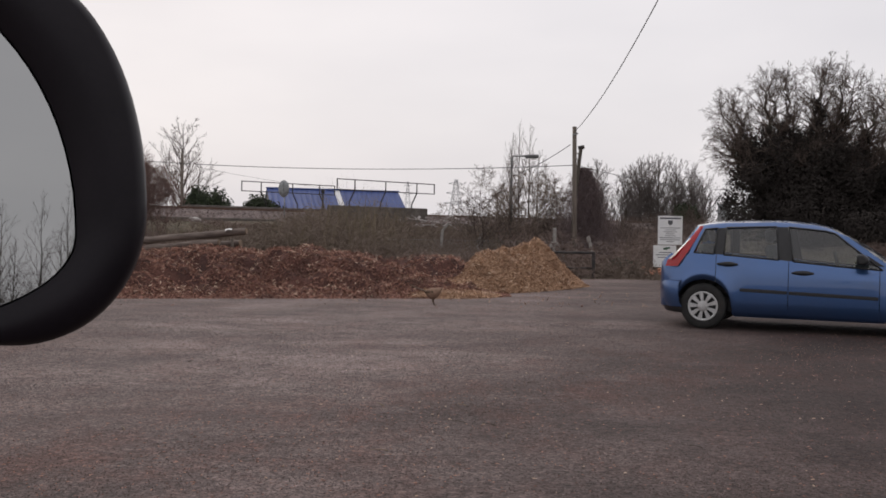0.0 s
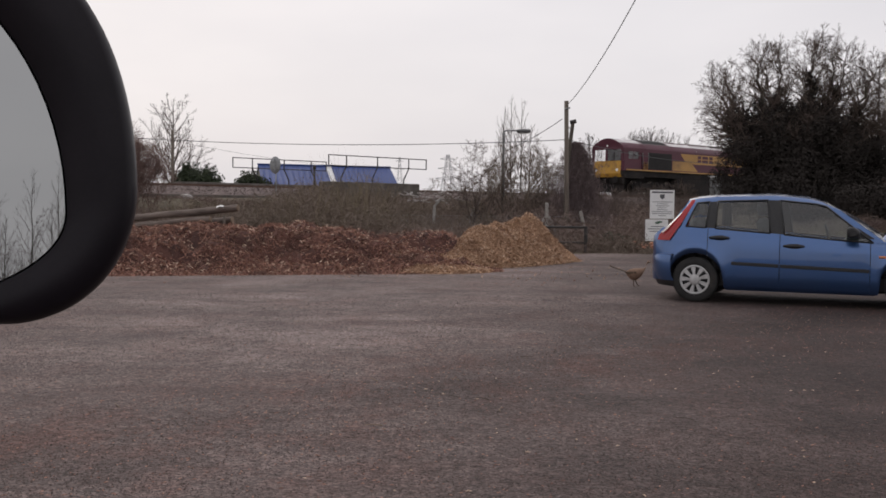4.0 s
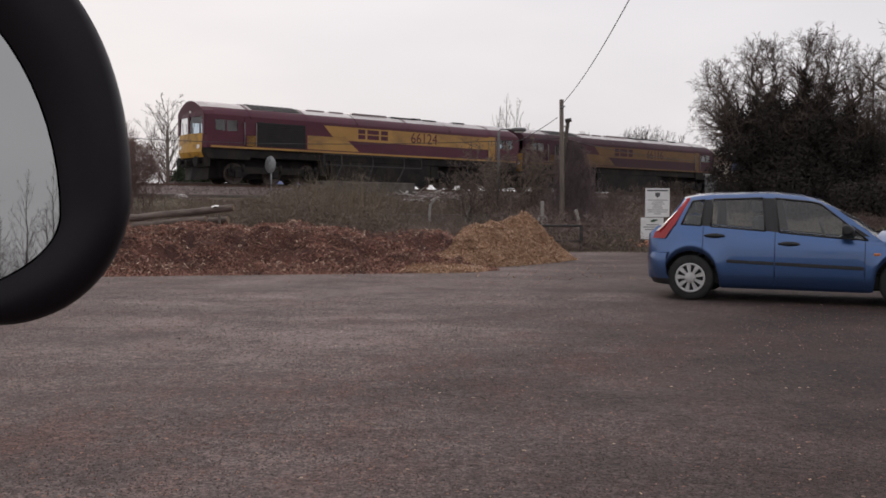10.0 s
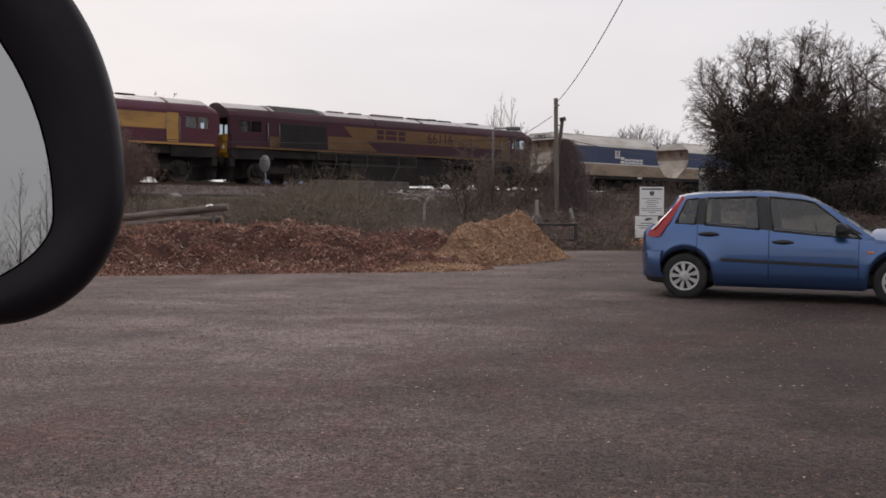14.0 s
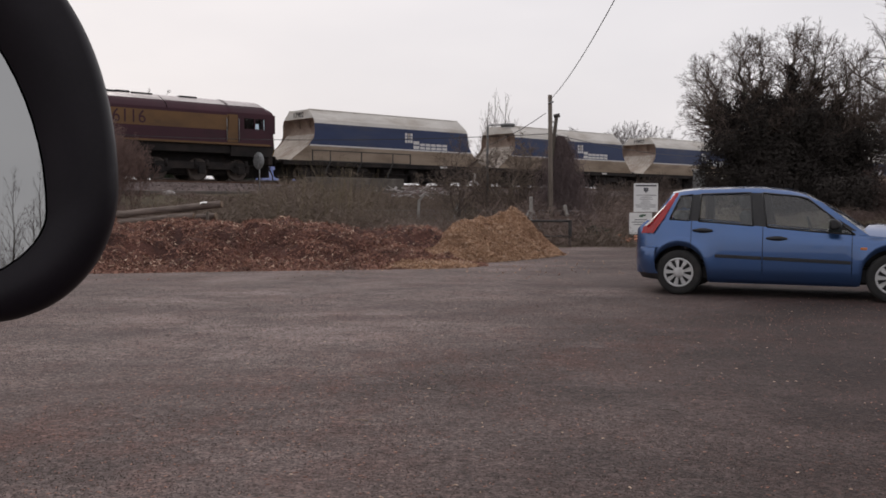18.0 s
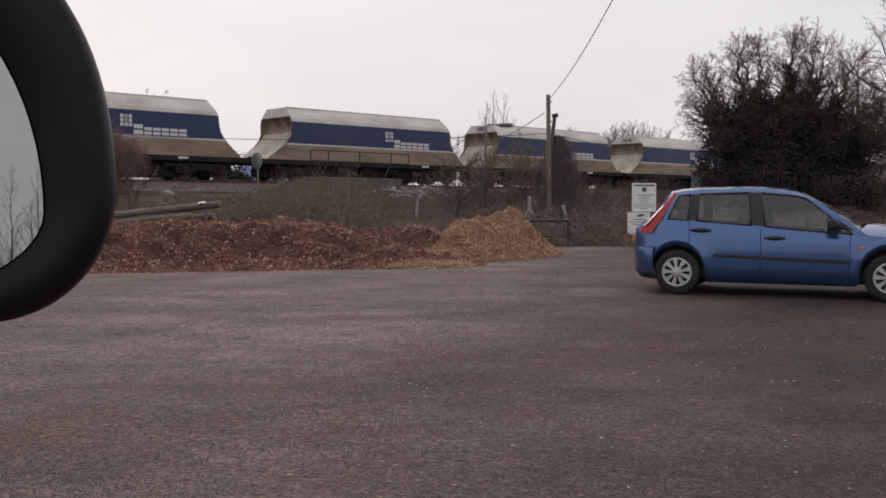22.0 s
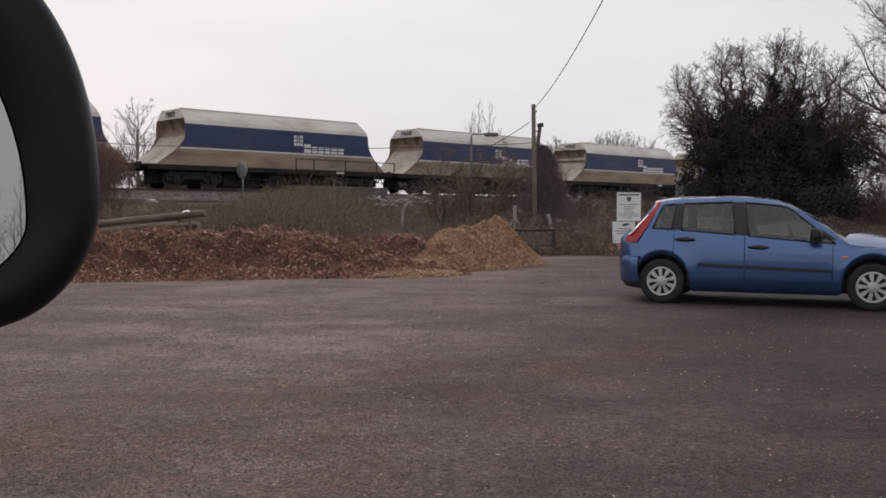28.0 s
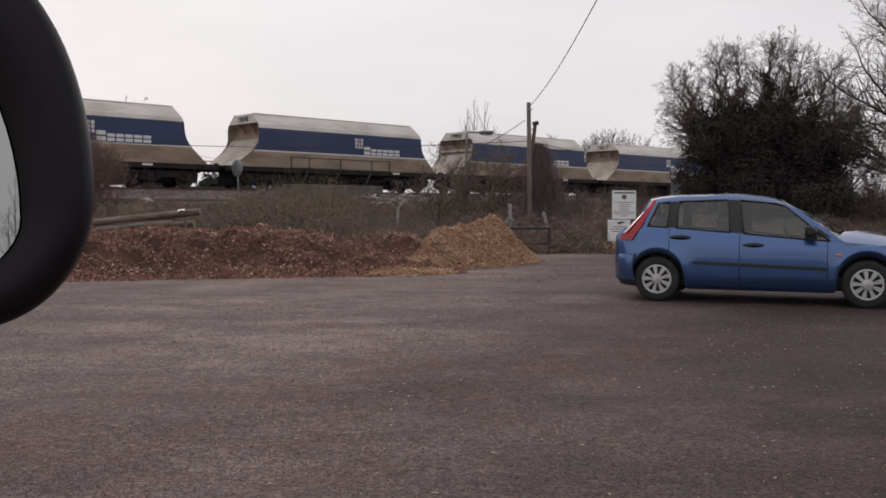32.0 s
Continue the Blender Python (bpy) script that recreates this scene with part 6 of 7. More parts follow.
            g.path([(sx * 0.05, 0, 0.95), (sx * 0.52, 0, 0.0)], 0.04, 4, smooth=False)
            part("strut", g, M["concrete"], p)

# chain-link fence: thin wires between the posts
g = Geo()
for i in range(46):
    x = -1.2 + i * 0.12
    for d in (-1, 1):
        g.path([(x, 28.6 + x * 0.01, 0.1), (x + d * 0.75, 28.6 + x * 0.01, 0.95)], 0.0022, 3, False)
for z in (0.12, 0.55, 0.97):
    g.path([(-2.0, 28.6, z), (4.6, 28.6, z)], 0.003, 3, False)
fence = thing("wire_fence", "rusted chain-link fence half lost in scrub", "fence")
tagged(part("mesh_wire", g, M["galv"], fence), kind="stuff")

# round sign beside the line, seen from its grey back
disc = thing("line_sign", "round grey railway sign on a thin post, seen from behind", "sign", m=Matrix.Translation(at_track(22.39, 37.5)) @ Matrix.Rotation(radians(-38), 4, "Z"))
g = Geo()
g.path([(0, 0.04, 1.5), (0, 0.04, 3.35)], 0.03, 8)
part("post", g, M["galv"], disc)
g = Geo()
k = 28
g.loft([[(r * math.cos(2 * math.pi * i / k), y, 3.13 + 1.08 * r * math.sin(2 * math.pi * i / k)) for i in range(k)] for r, y in ((0.001, 0.0), (0.36, 0.0), (0.37, -0.012), (0.36, -0.024), (0.001, -0.024))], True)
part("disc", g, M["galv"], disc)
for z in (2.98, 3.28):
    g = Geo()
    g.box(-0.27, 0.27, -0.05, -0.026, z - 0.02, z + 0.02)
    part("back_brace", g, M["galv"], disc)
g = Geo()
g.box(-0.02, 0.02, -0.055, -0.026, 2.84, 3.42)
part("back_brace", g, M["galv"], disc)

post_thing("short_post", "short dark post beside the far railing", "post", tuple(at_track(28.39, 43.4, 0.0)), [("shaft", [(0, 0, 1.5), (0, 0, 3.5)], [0.06, 0.06], 8, "black_metal"), ("cap", [(0, 0, 3.3), (0, 0, 3.52)], [0.1, 0.1], 8, "black_metal")])

# trackside cabinet
cabn = thing("relay_cabinet", "grey trackside cabinet with a pale cap", "cabinet", m=Matrix.Translation(at_track(58.75, 37.5)) @ TURN)
g = Geo()
g.box(-0.36, 0.36, -0.3, 0.3, 1.6, 3.62, 0.02)
part("body", g, M["galv"], cabn)
g = Geo()
g.box(-0.42, 0.42, -0.36, 0.36, 3.62, 3.73, 0.02)
part("cap", g, M["white_sheet"], cabn)
g = Geo()
g.box(-0.3, 0.3, -0.312, -0.302, 2.5, 3.5, 0)
part("door", g, M["galv"], cabn)

# ---- stacked poles behind the bark ----
def pole_log(a, b, r0, r1, label):
    t = thing("timber_log", label, "log", "stacked logs")
    A, B = Vector(a), Vector(b)
    g = Geo()
    k = 14
    rr = random.Random(int(a[0] * 100))
    g.path([A.lerp(B, i / k) + Vector((rr.uniform(-0.01, 0.01), 0, rr.uniform(-0.012, 0.012))) for i in range(k + 1)], [r0 + (r1 - r0) * i / k + rr.uniform(-0.006, 0.006) for i in range(k + 1)], 14, False)
    part("trunk", g, M["log"], t)
    for P0, d, r in ((A, A - B, r0), (B, B - A, r1)):
        g = Geo()
        d = d.normalized()
        g.path([P0 - d * 0.01, P0 + d * 0.012], [r * 0.99, r * 0.93], 14)
        part("sawn_end", g, M["log_end"], t)
    return t


pole_log((-9.4, 20.6, 0.64), (-4.48, 20.0, 1.15), 0.085, 0.072, "long peeled grey-brown timber pole lying propped")
pole_log((-9.2, 20.5, 0.50), (-5.05, 19.9, 0.90), 0.07, 0.06, "dark timber pole lying under another")
pole_log((-8.9, 21.3, 0.46), (-4.72, 20.5, 0.88), 0.09, 0.08, "short timber pole at the back of the stack")
t = thing("torn_sheet", "scrap of white sheet caught on the end of the timber pole", "litter", m=pose(-4.85, 19.98, 1.18, 0, -6, 0))
g = Geo()
g.loft([[(-0.09, -0.05, -0.03), (-0.02, -0.07, 0.0), (0.06, -0.055, -0.02)], [(-0.08, 0.0, 0.012), (0, 0.0, 0.022), (0.07, 0, 0.012)], [(-0.06, 0.05, -0.02), (0.0, 0.06, -0.005), (0.05, 0.05, -0.03)]], False)
part("scrap", g, M["white_sheet"], t)
for x, y, h in ((-4.85, 20.2, 0.98), (-6.7, 20.5, 0.72)):
    t = thing("prop_post", "thin stake propping up the timber poles", "post", "props", pose(x, y, 0))
    g = Geo()
    g.path([(0, 0, -0.1), (0.02, 0, h)], 0.03, 6)
    part("stake", g, M["timber_pole"], t)

# ---- the shed with the blue roof, beyond the line ----
shed = thing("blue_roofed_shed", "low shed with a bright blue sheet roof beyond the railway", "shed", m=pose(-15.2, 75, 0, 0, 0, 18))
LEN = 11.0
for i in range(24):
    x0, x1 = LEN * i / 24, LEN * (i + 1) / 24
    xm = (x0 + x1) / 2
    g = Geo()
    if i != 12:
        g.loft([[(x0, 0, 4.62), (xm, 0, 4.66), (x1, 0, 4.62)], [(x0, -4.2, 2.28), (xm, -4.2, 2.32), (x1, -4.2, 2.28)]], False, smooth=False)
    g.loft([[(x0, 4.2, 2.28), (xm, 4.2, 2.32), (x1, 4.2, 2.28)], [(x0, 0, 4.62), (xm, 0, 4.66), (x1, 0, 4.62)]], False, smooth=False)
    part("roof_sheet", g, M["roof_blue"], shed)
g = Geo()
g.loft([[(LEN * 12 / 24, 0, 4.63), (LEN * 13 / 24, 0, 4.63)], [(LEN * 12 / 24, -4.2, 2.29), (LEN * 13 / 24, -4.2, 2.29)]], False, smooth=False)
part("rooflight", g, M["white_sheet"], shed)
g = Geo()
g.box(-0.05, LEN + 0.05, -0.12, 0.12, 4.62, 4.72, 0.02)
part("ridge_cap", g, M["roof_blue"], shed)
g = Geo()
g.loft([[(0.1, -4.0, -1.0), (0.1, 4.0, -1.0), (LEN - 0.1, 4.0, -1.0), (LEN - 0.1, -4.0, -1.0)], [(0.1, -4.0, 2.35), (0.1, 4.0, 2.35), (LEN - 0.1, 4.0, 2.35), (LEN - 0.1, -4.0, 2.35)]], True)
for x in (0.1, LEN - 0.1):
    g.poly([(x, -4.0, 2.35), (x, 4.0, 2.35), (x, 0, 4.58)])
part("wall", g, M["shed_wall"], shed)


def pylon(x, y, h):
    t = thing("pylon", "distant grey lattice electricity pylon", "pylon", "pylons", pose(x, y, -1.5, 0, 0, 20))
    g = Geo()

    def wd(z):
        return 2.6 * (1 - z / h) + 0.35
    zs = [h * i / 9 for i in range(10)]
    for sx in (-1, 1):
        for sy in (-1, 1):
            g.path([(sx * wd(z), sy * wd(z), z) for z in (0, h * 0.5, h)], 0.09, 4)
    for a, b in zip(zs, zs[1:]):
        for (p, q) in (((-1, -1), (1, -1)), ((1, -1), (1, 1)), ((1, 1), (-1, 1)), ((-1, 1), (-1, -1))):
            g.path([(p[0] * wd(a), p[1] * wd(a), a), (q[0] * wd(b), q[1] * wd(b), b)], 0.05, 3, False)
            g.path([(q[0] * wd(a), q[1] * wd(a), a), (p[0] * wd(b), p[1] * wd(b), b)], 0.05, 3, False)
    part("lattice", g, M["pylon"], t)
    for z, L in ((0.62, 4.2), (0.78, 3.4), (0.93, 2.6)):
        g = Geo()
        for s in (-1, 1):
            g.path([(0, 0, h * z + 0.5), (s * L, 0, h * z)], 0.08, 4)
            g.path([(0, 0, h * z - 0.4), (s * L, 0, h * z)], 0.08, 4)
        part("cross_arm", g, M["pylon"], t)


pylon(0.6, 300, 20.3)
pylon(-30, 600, 36)


# ---- the pheasant that crosses the yard ----
def pheasant():
    b = thing("pheasant", "small brown hen pheasant walking with its tail up", "bird")
    g = Geo()
    rings = []
    for x, z, r in ((-0.15, 0.235, 0.012), (-0.11, 0.225, 0.045), (-0.04, 0.205, 0.075), (0.04, 0.205, 0.078), (0.11, 0.235, 0.055), (0.15, 0.28, 0.032), (0.175, 0.34, 0.024), (0.185, 0.385, 0.026), (0.205, 0.41, 0.026), (0.225, 0.41, 0.016), (0.235, 0.408, 0.004)):
        r *= 1.3 if x < 0.12 else 1.0
        rings.append([(x + r * 0.2 * math.sin(a), r * 0.85 * math.cos(a), z + r * math.sin(a)) for a in [k * math.pi / 6 for k in range(12)]])
    g.loft(rings, True, True)
    part("body", g, M["feather"], b)
    g = Geo()
    g.path([(0.225, 0, 0.408), (0.262, 0, 0.398)], [0.009, 0.002], 6)
    part("beak", g, M["feather_dark"], b)
    g = Geo()
    g.loft([[(x, -w, z), (x, 0, z + 0.012), (x, w, z)] for x, w, z in ((-0.1, 0.035, 0.235), (-0.2, 0.032, 0.265), (-0.32, 0.02, 0.305), (-0.42, 0.004, 0.34))], False)
    g.loft([[(x, w, z - 0.004), (x, 0, z - 0.012), (x, -w, z - 0.004)] for x, w, z in ((-0.1, 0.035, 0.235), (-0.2, 0.032, 0.265), (-0.32, 0.02, 0.305), (-0.42, 0.004, 0.34))], False)
    part("tail", g, M["feather_dark"], b)
    legs = []
    for s in (-1, 1):
        g = Geo()
        g.path([(0, 0, 0.02), (-0.02, 0, -0.07), (0.005, 0, -0.165)], [0.02, 0.01, 0.007], 6)
        for d in (-0.4, 0, 0.4):
            g.path([(0.005, 0, -0.163), (0.05, 0.05 * d, -0.168)], 0.005, 4)
        lg = part("leg", g, M["feather_dark"], b, m=pose(0.01, s * 0.03, 0.156))
        legs.append((lg, s))
    for s in (-1, 1):
        g = Geo()
        g.loft([[(x, s * (y + 0.004), z), (x, s * (y + 0.012), z - h), (x, s * (y - 0.01), z - 2 * h)] for x, y, z, h in ((0.09, 0.055, 0.25, 0.015), (0.0, 0.072, 0.255, 0.035), (-0.1, 0.055, 0.25, 0.028), (-0.17, 0.02, 0.24, 0.006))], False)
        part("wing", g, M["feather_dark"], b)
    for ob in b.children:
        for v in ob.data.vertices:
            v.co *= 0.92
    return b, legs


BIRD, LEGS = pheasant()
BIRD_PATH = ((0, -0.31, 15.0), (0.5, -0.03, 14.95), (1, 0.28, 14.92), (1.5, 0.53, 14.85), (2, 0.80, 14.75), (2.5, 1.16, 14.65), (3, 1.60, 14.5), (3.5, 2.25, 14.35), (4.5, 3.6, 14.2), (5.5, 5.0, 14.1), (7, 7.2, 14.2), (9, 10.0, 14.6), (12, 12.5, 16.0), (32, 12.6, 16.1))


def bird_moves():
    rows = []
    for i, (t, x, y) in enumerate(BIRD_PATH):
        a, b = BIRD_PATH[max(i - 1, 0)], BIRD_PATH[min(i + 1, len(BIRD_PATH) - 1)]
        rows.append((t, pose(x, y, 0, 0, 0, math.degrees(math.atan2(b[2] - a[2], b[1] - a[1])))))
    walk(BIRD, rows)
    for lg, s in LEGS:
        rr = []
        for i in range(0, 65):
            t = i * 0.2
            rr.append((t, pose(0.01, s * 0.03, 0.156, 0, 26 * math.sin(t * 8.5 + (0 if s < 0 else math.pi)), 0)))
        rr.append((32.0, pose(0.01, s * 0.03, 0.156)))
        walk(lg, rr)


# ---- trees, bushes and scrub ----
FINEST = [0.0045]


def grow(g, r, p, d, length, rad, depth, spread, rise, tips, twist=0.22, kids=(2, 3), shrink=0.72, thin=0.62):
    """One branch and its offspring; collects the ends in tips."""
    k = 4 if depth > 3 else (3 if depth > 1 else 2)
    rad = max(rad, FINEST[0])
    pts, rads = [p], [rad]
    for i in range(k):
        d = (d + Vector((r.uniform(-1, 1), r.uniform(-1, 1), r.uniform(-0.6, 1) * 0.8 + rise)) * twist).normalized()
        p = p + d * (length / k)
        pts.append(p)
        rads.append(rad * (1 - (1 - thin) * (i + 1) / k))
    sides = 7 if rad > 0.07 else (5 if rad > 0.025 else 3)
    g.path(pts, rads, sides, False)
    tips.append((p, depth))
    if depth <= 0:
        return
    n = r.randint(*kids)
    for j in range(n):
        a = r.uniform(0, 2 * math.pi) if j else r.uniform(-0.5, 0.5)
        side = d.cross(Vector((math.cos(a), math.sin(a), 0.3))).normalized()
        amount = spread * r.uniform(0.55, 1.25) if j else spread * r.uniform(0.1, 0.5)
        nd = (d + side * amount).normalized()
        grow(g, r, p, nd, length * shrink * r.uniform(0.75, 1.15), rads[-1] * (0.9 if j == 0 else 0.72), depth - 1, spread, rise, tips, twist, kids, shrink, thin)
    # a side shoot half way along
    if depth > 1 and r.random() < 0.8:
        q = pts[k // 2]
        side = Vector((r.uniform(-1, 1), r.uniform(-1, 1), r.uniform(0, 0.6))).normalized()
        grow(g, r, q, (d * 0.5 + side * 0.8).normalized(), length * shrink * 0.8, rad * 0.5, depth - 2, spread, rise, tips, twist, kids, shrink, thin)


def bough(g, r, p, d, length, rad, level, lift=0.06, wander=0.12, dense=1.6, angle=0.75):
    """A branch that reaches out in a gentle curve and carries shoots all along its length."""
    k = max(3, int(length / 0.34))
    rad = max(rad, FINEST[0])
    end = max(rad * 0.25, FINEST[0] * 0.7)
    pts, dirs = [p], [d]
    for i in range(k):
        d = (d + Vector((r.gauss(0, 1), r.gauss(0, 1), r.gauss(0, 1))) * wander + Vector((0, 0, lift))).normalized()
        p = p + d * (length / k)
        pts.append(p)
        dirs.append(d)
    rads = [rad + (end - rad) * i / k for i in range(k + 1)]
    g.path(pts, rads, 6 if rad > 0.05 else (4 if rad > 0.015 else 3), False)
    if level <= 0:
        return
    for i in range(1, k + 1):
        n = int(dense) + (r.random() < dense % 1)
        for _ in range(n):
            side = dirs[i].cross(Vector((r.gauss(0, 1), r.gauss(0, 1), r.gauss(0, 1)))).normalized()
            nd = (dirs[i] + side * angle * r.uniform(0.6, 1.4)).normalized()
            ln = (length * 0.52 * (1 - 0.62 * i / k) + 0.1) * r.uniform(0.6, 1.2)
            bough(g, r, pts[i], nd, ln, rads[i] * 0.6, level - 1, lift, wander * 1.15, dense, angle)


def leader_tree(name, label, x, y, h, seed, rad, first, reach, angle, level=2, count=16, mat="twig", finest=0.006, dense=1.6, wander=0.1, lift=0.08):
    """A tree with one trunk to the top and boughs rising from it all the way up."""
    FINEST[0] = finest
    r = random.Random(seed)
    t = thing(name, label, "tree", "bare trees", pose(x, y, height(x, y) - 0.1))
    gt, gc = Geo(), Geo()
    k = 9
    pts = [Vector((0, 0, 0))]
    for i in range(k):
        pts.append(pts[-1] + Vector((r.gauss(0, 0.03) * h / k, r.gauss(0, 0.03) * h / k, h * 0.94 / k)))
    gt.path(pts, [rad * (1 - 0.85 * i / k) for i in range(k + 1)], 9)
    part("trunk", gt, M["bark"], t)
    for i in range(count):
        u = first + (1 - first) * i / count
        f = u * k
        j = min(int(f), k - 1)
        p = pts[j].lerp(pts[j + 1], f - j)
        a = i * 2.4 + r.uniform(-0.4, 0.4)
        d = Vector((math.cos(a) * math.sin(angle), math.sin(a) * math.sin(angle), math.cos(angle)))
        bough(gc, r, p, d.normalized(), reach * (1.1 - 0.75 * (u - first) / (1 - first)) * r.uniform(0.8, 1.15), rad * 0.42 * (1.1 - 0.7 * u), level, lift, wander, dense)
    bough(gc, r, pts[-1], Vector((0, 0, 1)), h * 0.1, rad * 0.15, 1, lift, wander, dense)
    part("crown", gc, M[mat], t)


def bare_tree(name, label, x, y, h, seed, depth=6, spread=0.6, rise=0.12, rad=0.14, stems=1, mat="twig", trunk=0.25, kids=(2, 3), base=None, finest=0.0045):
    FINEST[0] = finest
    r = random.Random(seed)
    z0 = (height(x, y) if base is None else base) - 0.1
    t = thing(name, label, "tree", "bare trees", pose(x, y, z0))
    tips = []
    gt, gc = Geo(), Geo()
    for s in range(stems):
        lean = Vector((r.uniform(-0.35, 0.35), r.uniform(-0.3, 0.3), 1)).normalized() if stems > 1 else Vector((r.uniform(-0.06, 0.06), 0, 1)).normalized()
        p0 = Vector((r.uniform(-0.2, 0.2) * (stems > 1), r.uniform(-0.2, 0.2) * (stems > 1), 0))
        p1 = p0 + lean * h * trunk
        gt.path([p0, p0.lerp(p1, 0.5) + Vector((r.uniform(-0.04, 0.04), 0, 0)), p1], [rad * 1.15, rad, rad * 0.85], 9)
        for k in range(3 if stems == 1 else 2):
            d = (lean + Vector((r.uniform(-1, 1), r.uniform(-1, 1), 0.2)) * spread * (0.35 if k == 0 else 0.8)).normalized()
            grow(gc, r, p1, d, h * 0.27, rad * (0.75 if k == 0 else 0.55), depth - 1, spread, rise, tips, kids=kids)
    part("trunk", gt, M["bark"], t)
    # scale the crown to the height that was asked for
    top = max(v[2] for v in gc.v)
    f = (h - h * trunk) / (top - h * trunk)
    gc.v = [(vx, vy, h * trunk + (vz - h * trunk) * f) if vz > h * trunk else (vx, vy, vz) for vx, vy, vz in gc.v]
    part("crown", gc, M[mat], t)
    return t, [(Vector((p.x, p.y, h * trunk + (p.z - h * trunk) * f if p.z > h * trunk else p.z)), d) for p, d in tips]


def leaf(g, r, c, size, out=None):
    """One small pointed leaf."""
    n = Vector((r.uniform(-1, 1), r.uniform(-1, 1), r.uniform(-0.6, 1)))
    if out is not None:
        n = n * 0.8 + out
    n = n.normalized()
    a = n.cross(Vector((r.uniform(-1, 1), r.uniform(-1, 1), r.uniform(-1, 1)))).normalized()
    b = n.cross(a)
    n0 = len(g.v)
    s = size * r.uniform(0.6, 1.3)
    for u, w in ((-1, 0), (0, -0.6), (1, 0), (0, 0.6)):
        q = c + a * (u * s) + b * (w * s) + n * (0.12 * s * (1 - abs(u)))
        g.v.append((q.x, q.y, q.z))
    g.face([n0, n0 + 1, n0 + 2, n0 + 3])


def leaf_cloud(g, r, c, rad, count, size, lump=0.3):
    """Leaves through an uneven ball, densest near its skin."""
    c = Vector(c)
    for _ in range(count):
        d = Vector((r.gauss(0, 1), r.gauss(0, 1), r.gauss(0, 1))).normalized()
        k = 1 + lump * noise.noise(d * 2.1 + c) * 2
        f = r.random() ** 0.33 * k
        q = c + Vector((d.x * rad[0], d.y * rad[1], d.z * rad[2])) * f
        leaf(g, r, q, size, d)


def evergreen_bush(label, x, y, z, w, h, count, seed, size=0.06, name="evergreen_bush", mat="evergreen", blobs=9):
    r = random.Random(seed)
    t = thing(name, label, "bush", "evergreen bushes", pose(x, y, z))
    g = Geo()
    for k in range(5):
        g.path([(r.uniform(-0.2, 0.2), r.uniform(-0.2, 0.2), -0.2), (r.uniform(-0.5, 0.5) * w, r.uniform(-0.3, 0.3) * w, h * 0.75)], [0.05, 0.015], 5)
    part("stems", g, M["bark"], t)
    g = Geo()
    for b in range(blobs):
        a = 2 * math.pi * b / blobs
        rr = r.uniform(0.25, 0.6)
        leaf_cloud(g, r, (math.cos(a) * w * rr * 0.75, math.sin(a) * w * rr * 0.55, h * r.uniform(0.28, 0.72)), (w * 0.42, w * 0.36, h * 0.32), count // blobs, size)
    part("foliage", g, M[mat], t)
    return t


# the great ivy-clad tree beyond the car, and its neighbours
def ivy_tree():
    x, y = 14.3, 38.0
    r = random.Random(31)
    t = thing("ivy_clad_tree", "broad bare tree smothered in dark ivy to half its height", "tree", "ivy trees", pose(x, y, height(x, y) - 0.1))
    gt, gc, gi = Geo(), Geo(), Geo()
    FINEST[0] = 0.0056
    n = 14
    for k in range(n):
        a = radians(-67 + 142 * k / (n - 1) + r.uniform(-4, 4))
        depth = r.uniform(-1.3, 1.3)
        sa, ca = math.sin(a), math.cos(a)
        size = r.uniform(0.88, 1.02)
        knots = [Vector((sa * 0.5, depth * 0.2, 0)), Vector((sa * 1.5, depth * 0.5, 2.0)), Vector((sa * 2.6, depth * 0.8, 3.1 + ca * 1.6)),
                 Vector((sa * 3.4, depth, 3.2 + ca * 3.0)), Vector((sa * 4.1 * size, depth * 1.15, 3.3 + ca * 4.3 * size))]
        pts = []
        for p, q in zip(knots, knots[1:]):
            for i in range(4):
                pts.append(p.lerp(q, i / 4) + Vector((r.gauss(0, 0.07), r.gauss(0, 0.07), r.gauss(0, 0.05))))
        pts.append(knots[-1])
        m = len(pts) - 1
        rads = [0.17 - 0.155 * (i / m) ** 0.8 for i in range(m + 1)]
        gt.path(pts, rads, 7, False)
        # shoots all along the upper limb, wide-spread and fine
        for i in range(6, m + 1):
            d0 = (pts[min(i + 1, m)] - pts[i - 1]).normalized()
            for _ in range(3 if i < m else 4):
                side = d0.cross(Vector((r.gauss(0, 1), r.gauss(0, 1), r.gauss(0, 1)))).normalized()
                d = (d0 + side * r.uniform(0.5, 1.25)).normalized()
                bough(gc, r, pts[i], d, (1.7 - 0.95 * (i - 6) / (m - 6)) * r.uniform(0.7, 1.15), max(rads[i] * 0.5, 0.016), 2, 0.03, 0.17, 1.9, 0.85)
        # ivy sleeves climbing the limb, thinning out to separate tufts
        last = 0.60 + 0.16 * math.exp(-((a - 0.12) / 0.35) ** 2) + r.uniform(-0.04, 0.08)
        for i in range(int(m * 0.3), int(m * last) + 1):
            u = (i / m - 0.3) / (last - 0.3)
            s = 0.62 - 0.40 * u
            leaf_cloud(gi, r, pts[i] + Vector((r.gauss(0, 0.08), 0, 0)), (s, s, s * 1.1), int(1200 * s), 0.045, 0.4)
    # the thick skirt of ivy below, with a ragged top
    for i in range(230):
        xx = r.uniform(-2.95, 3.5)
        top = 5.0 - 0.05 * xx * xx + 0.5 * noise.noise((xx * 0.9, 7, 0)) - 0.32 * max(xx - 0.8, 0)
        zz = r.uniform(0.3, top)
        if abs(xx + 1.95) < 0.34 and abs(zz - 3.35) < 0.42 or abs(xx - 0.55) < 0.3 and abs(zz - 2.9) < 0.25:
            continue
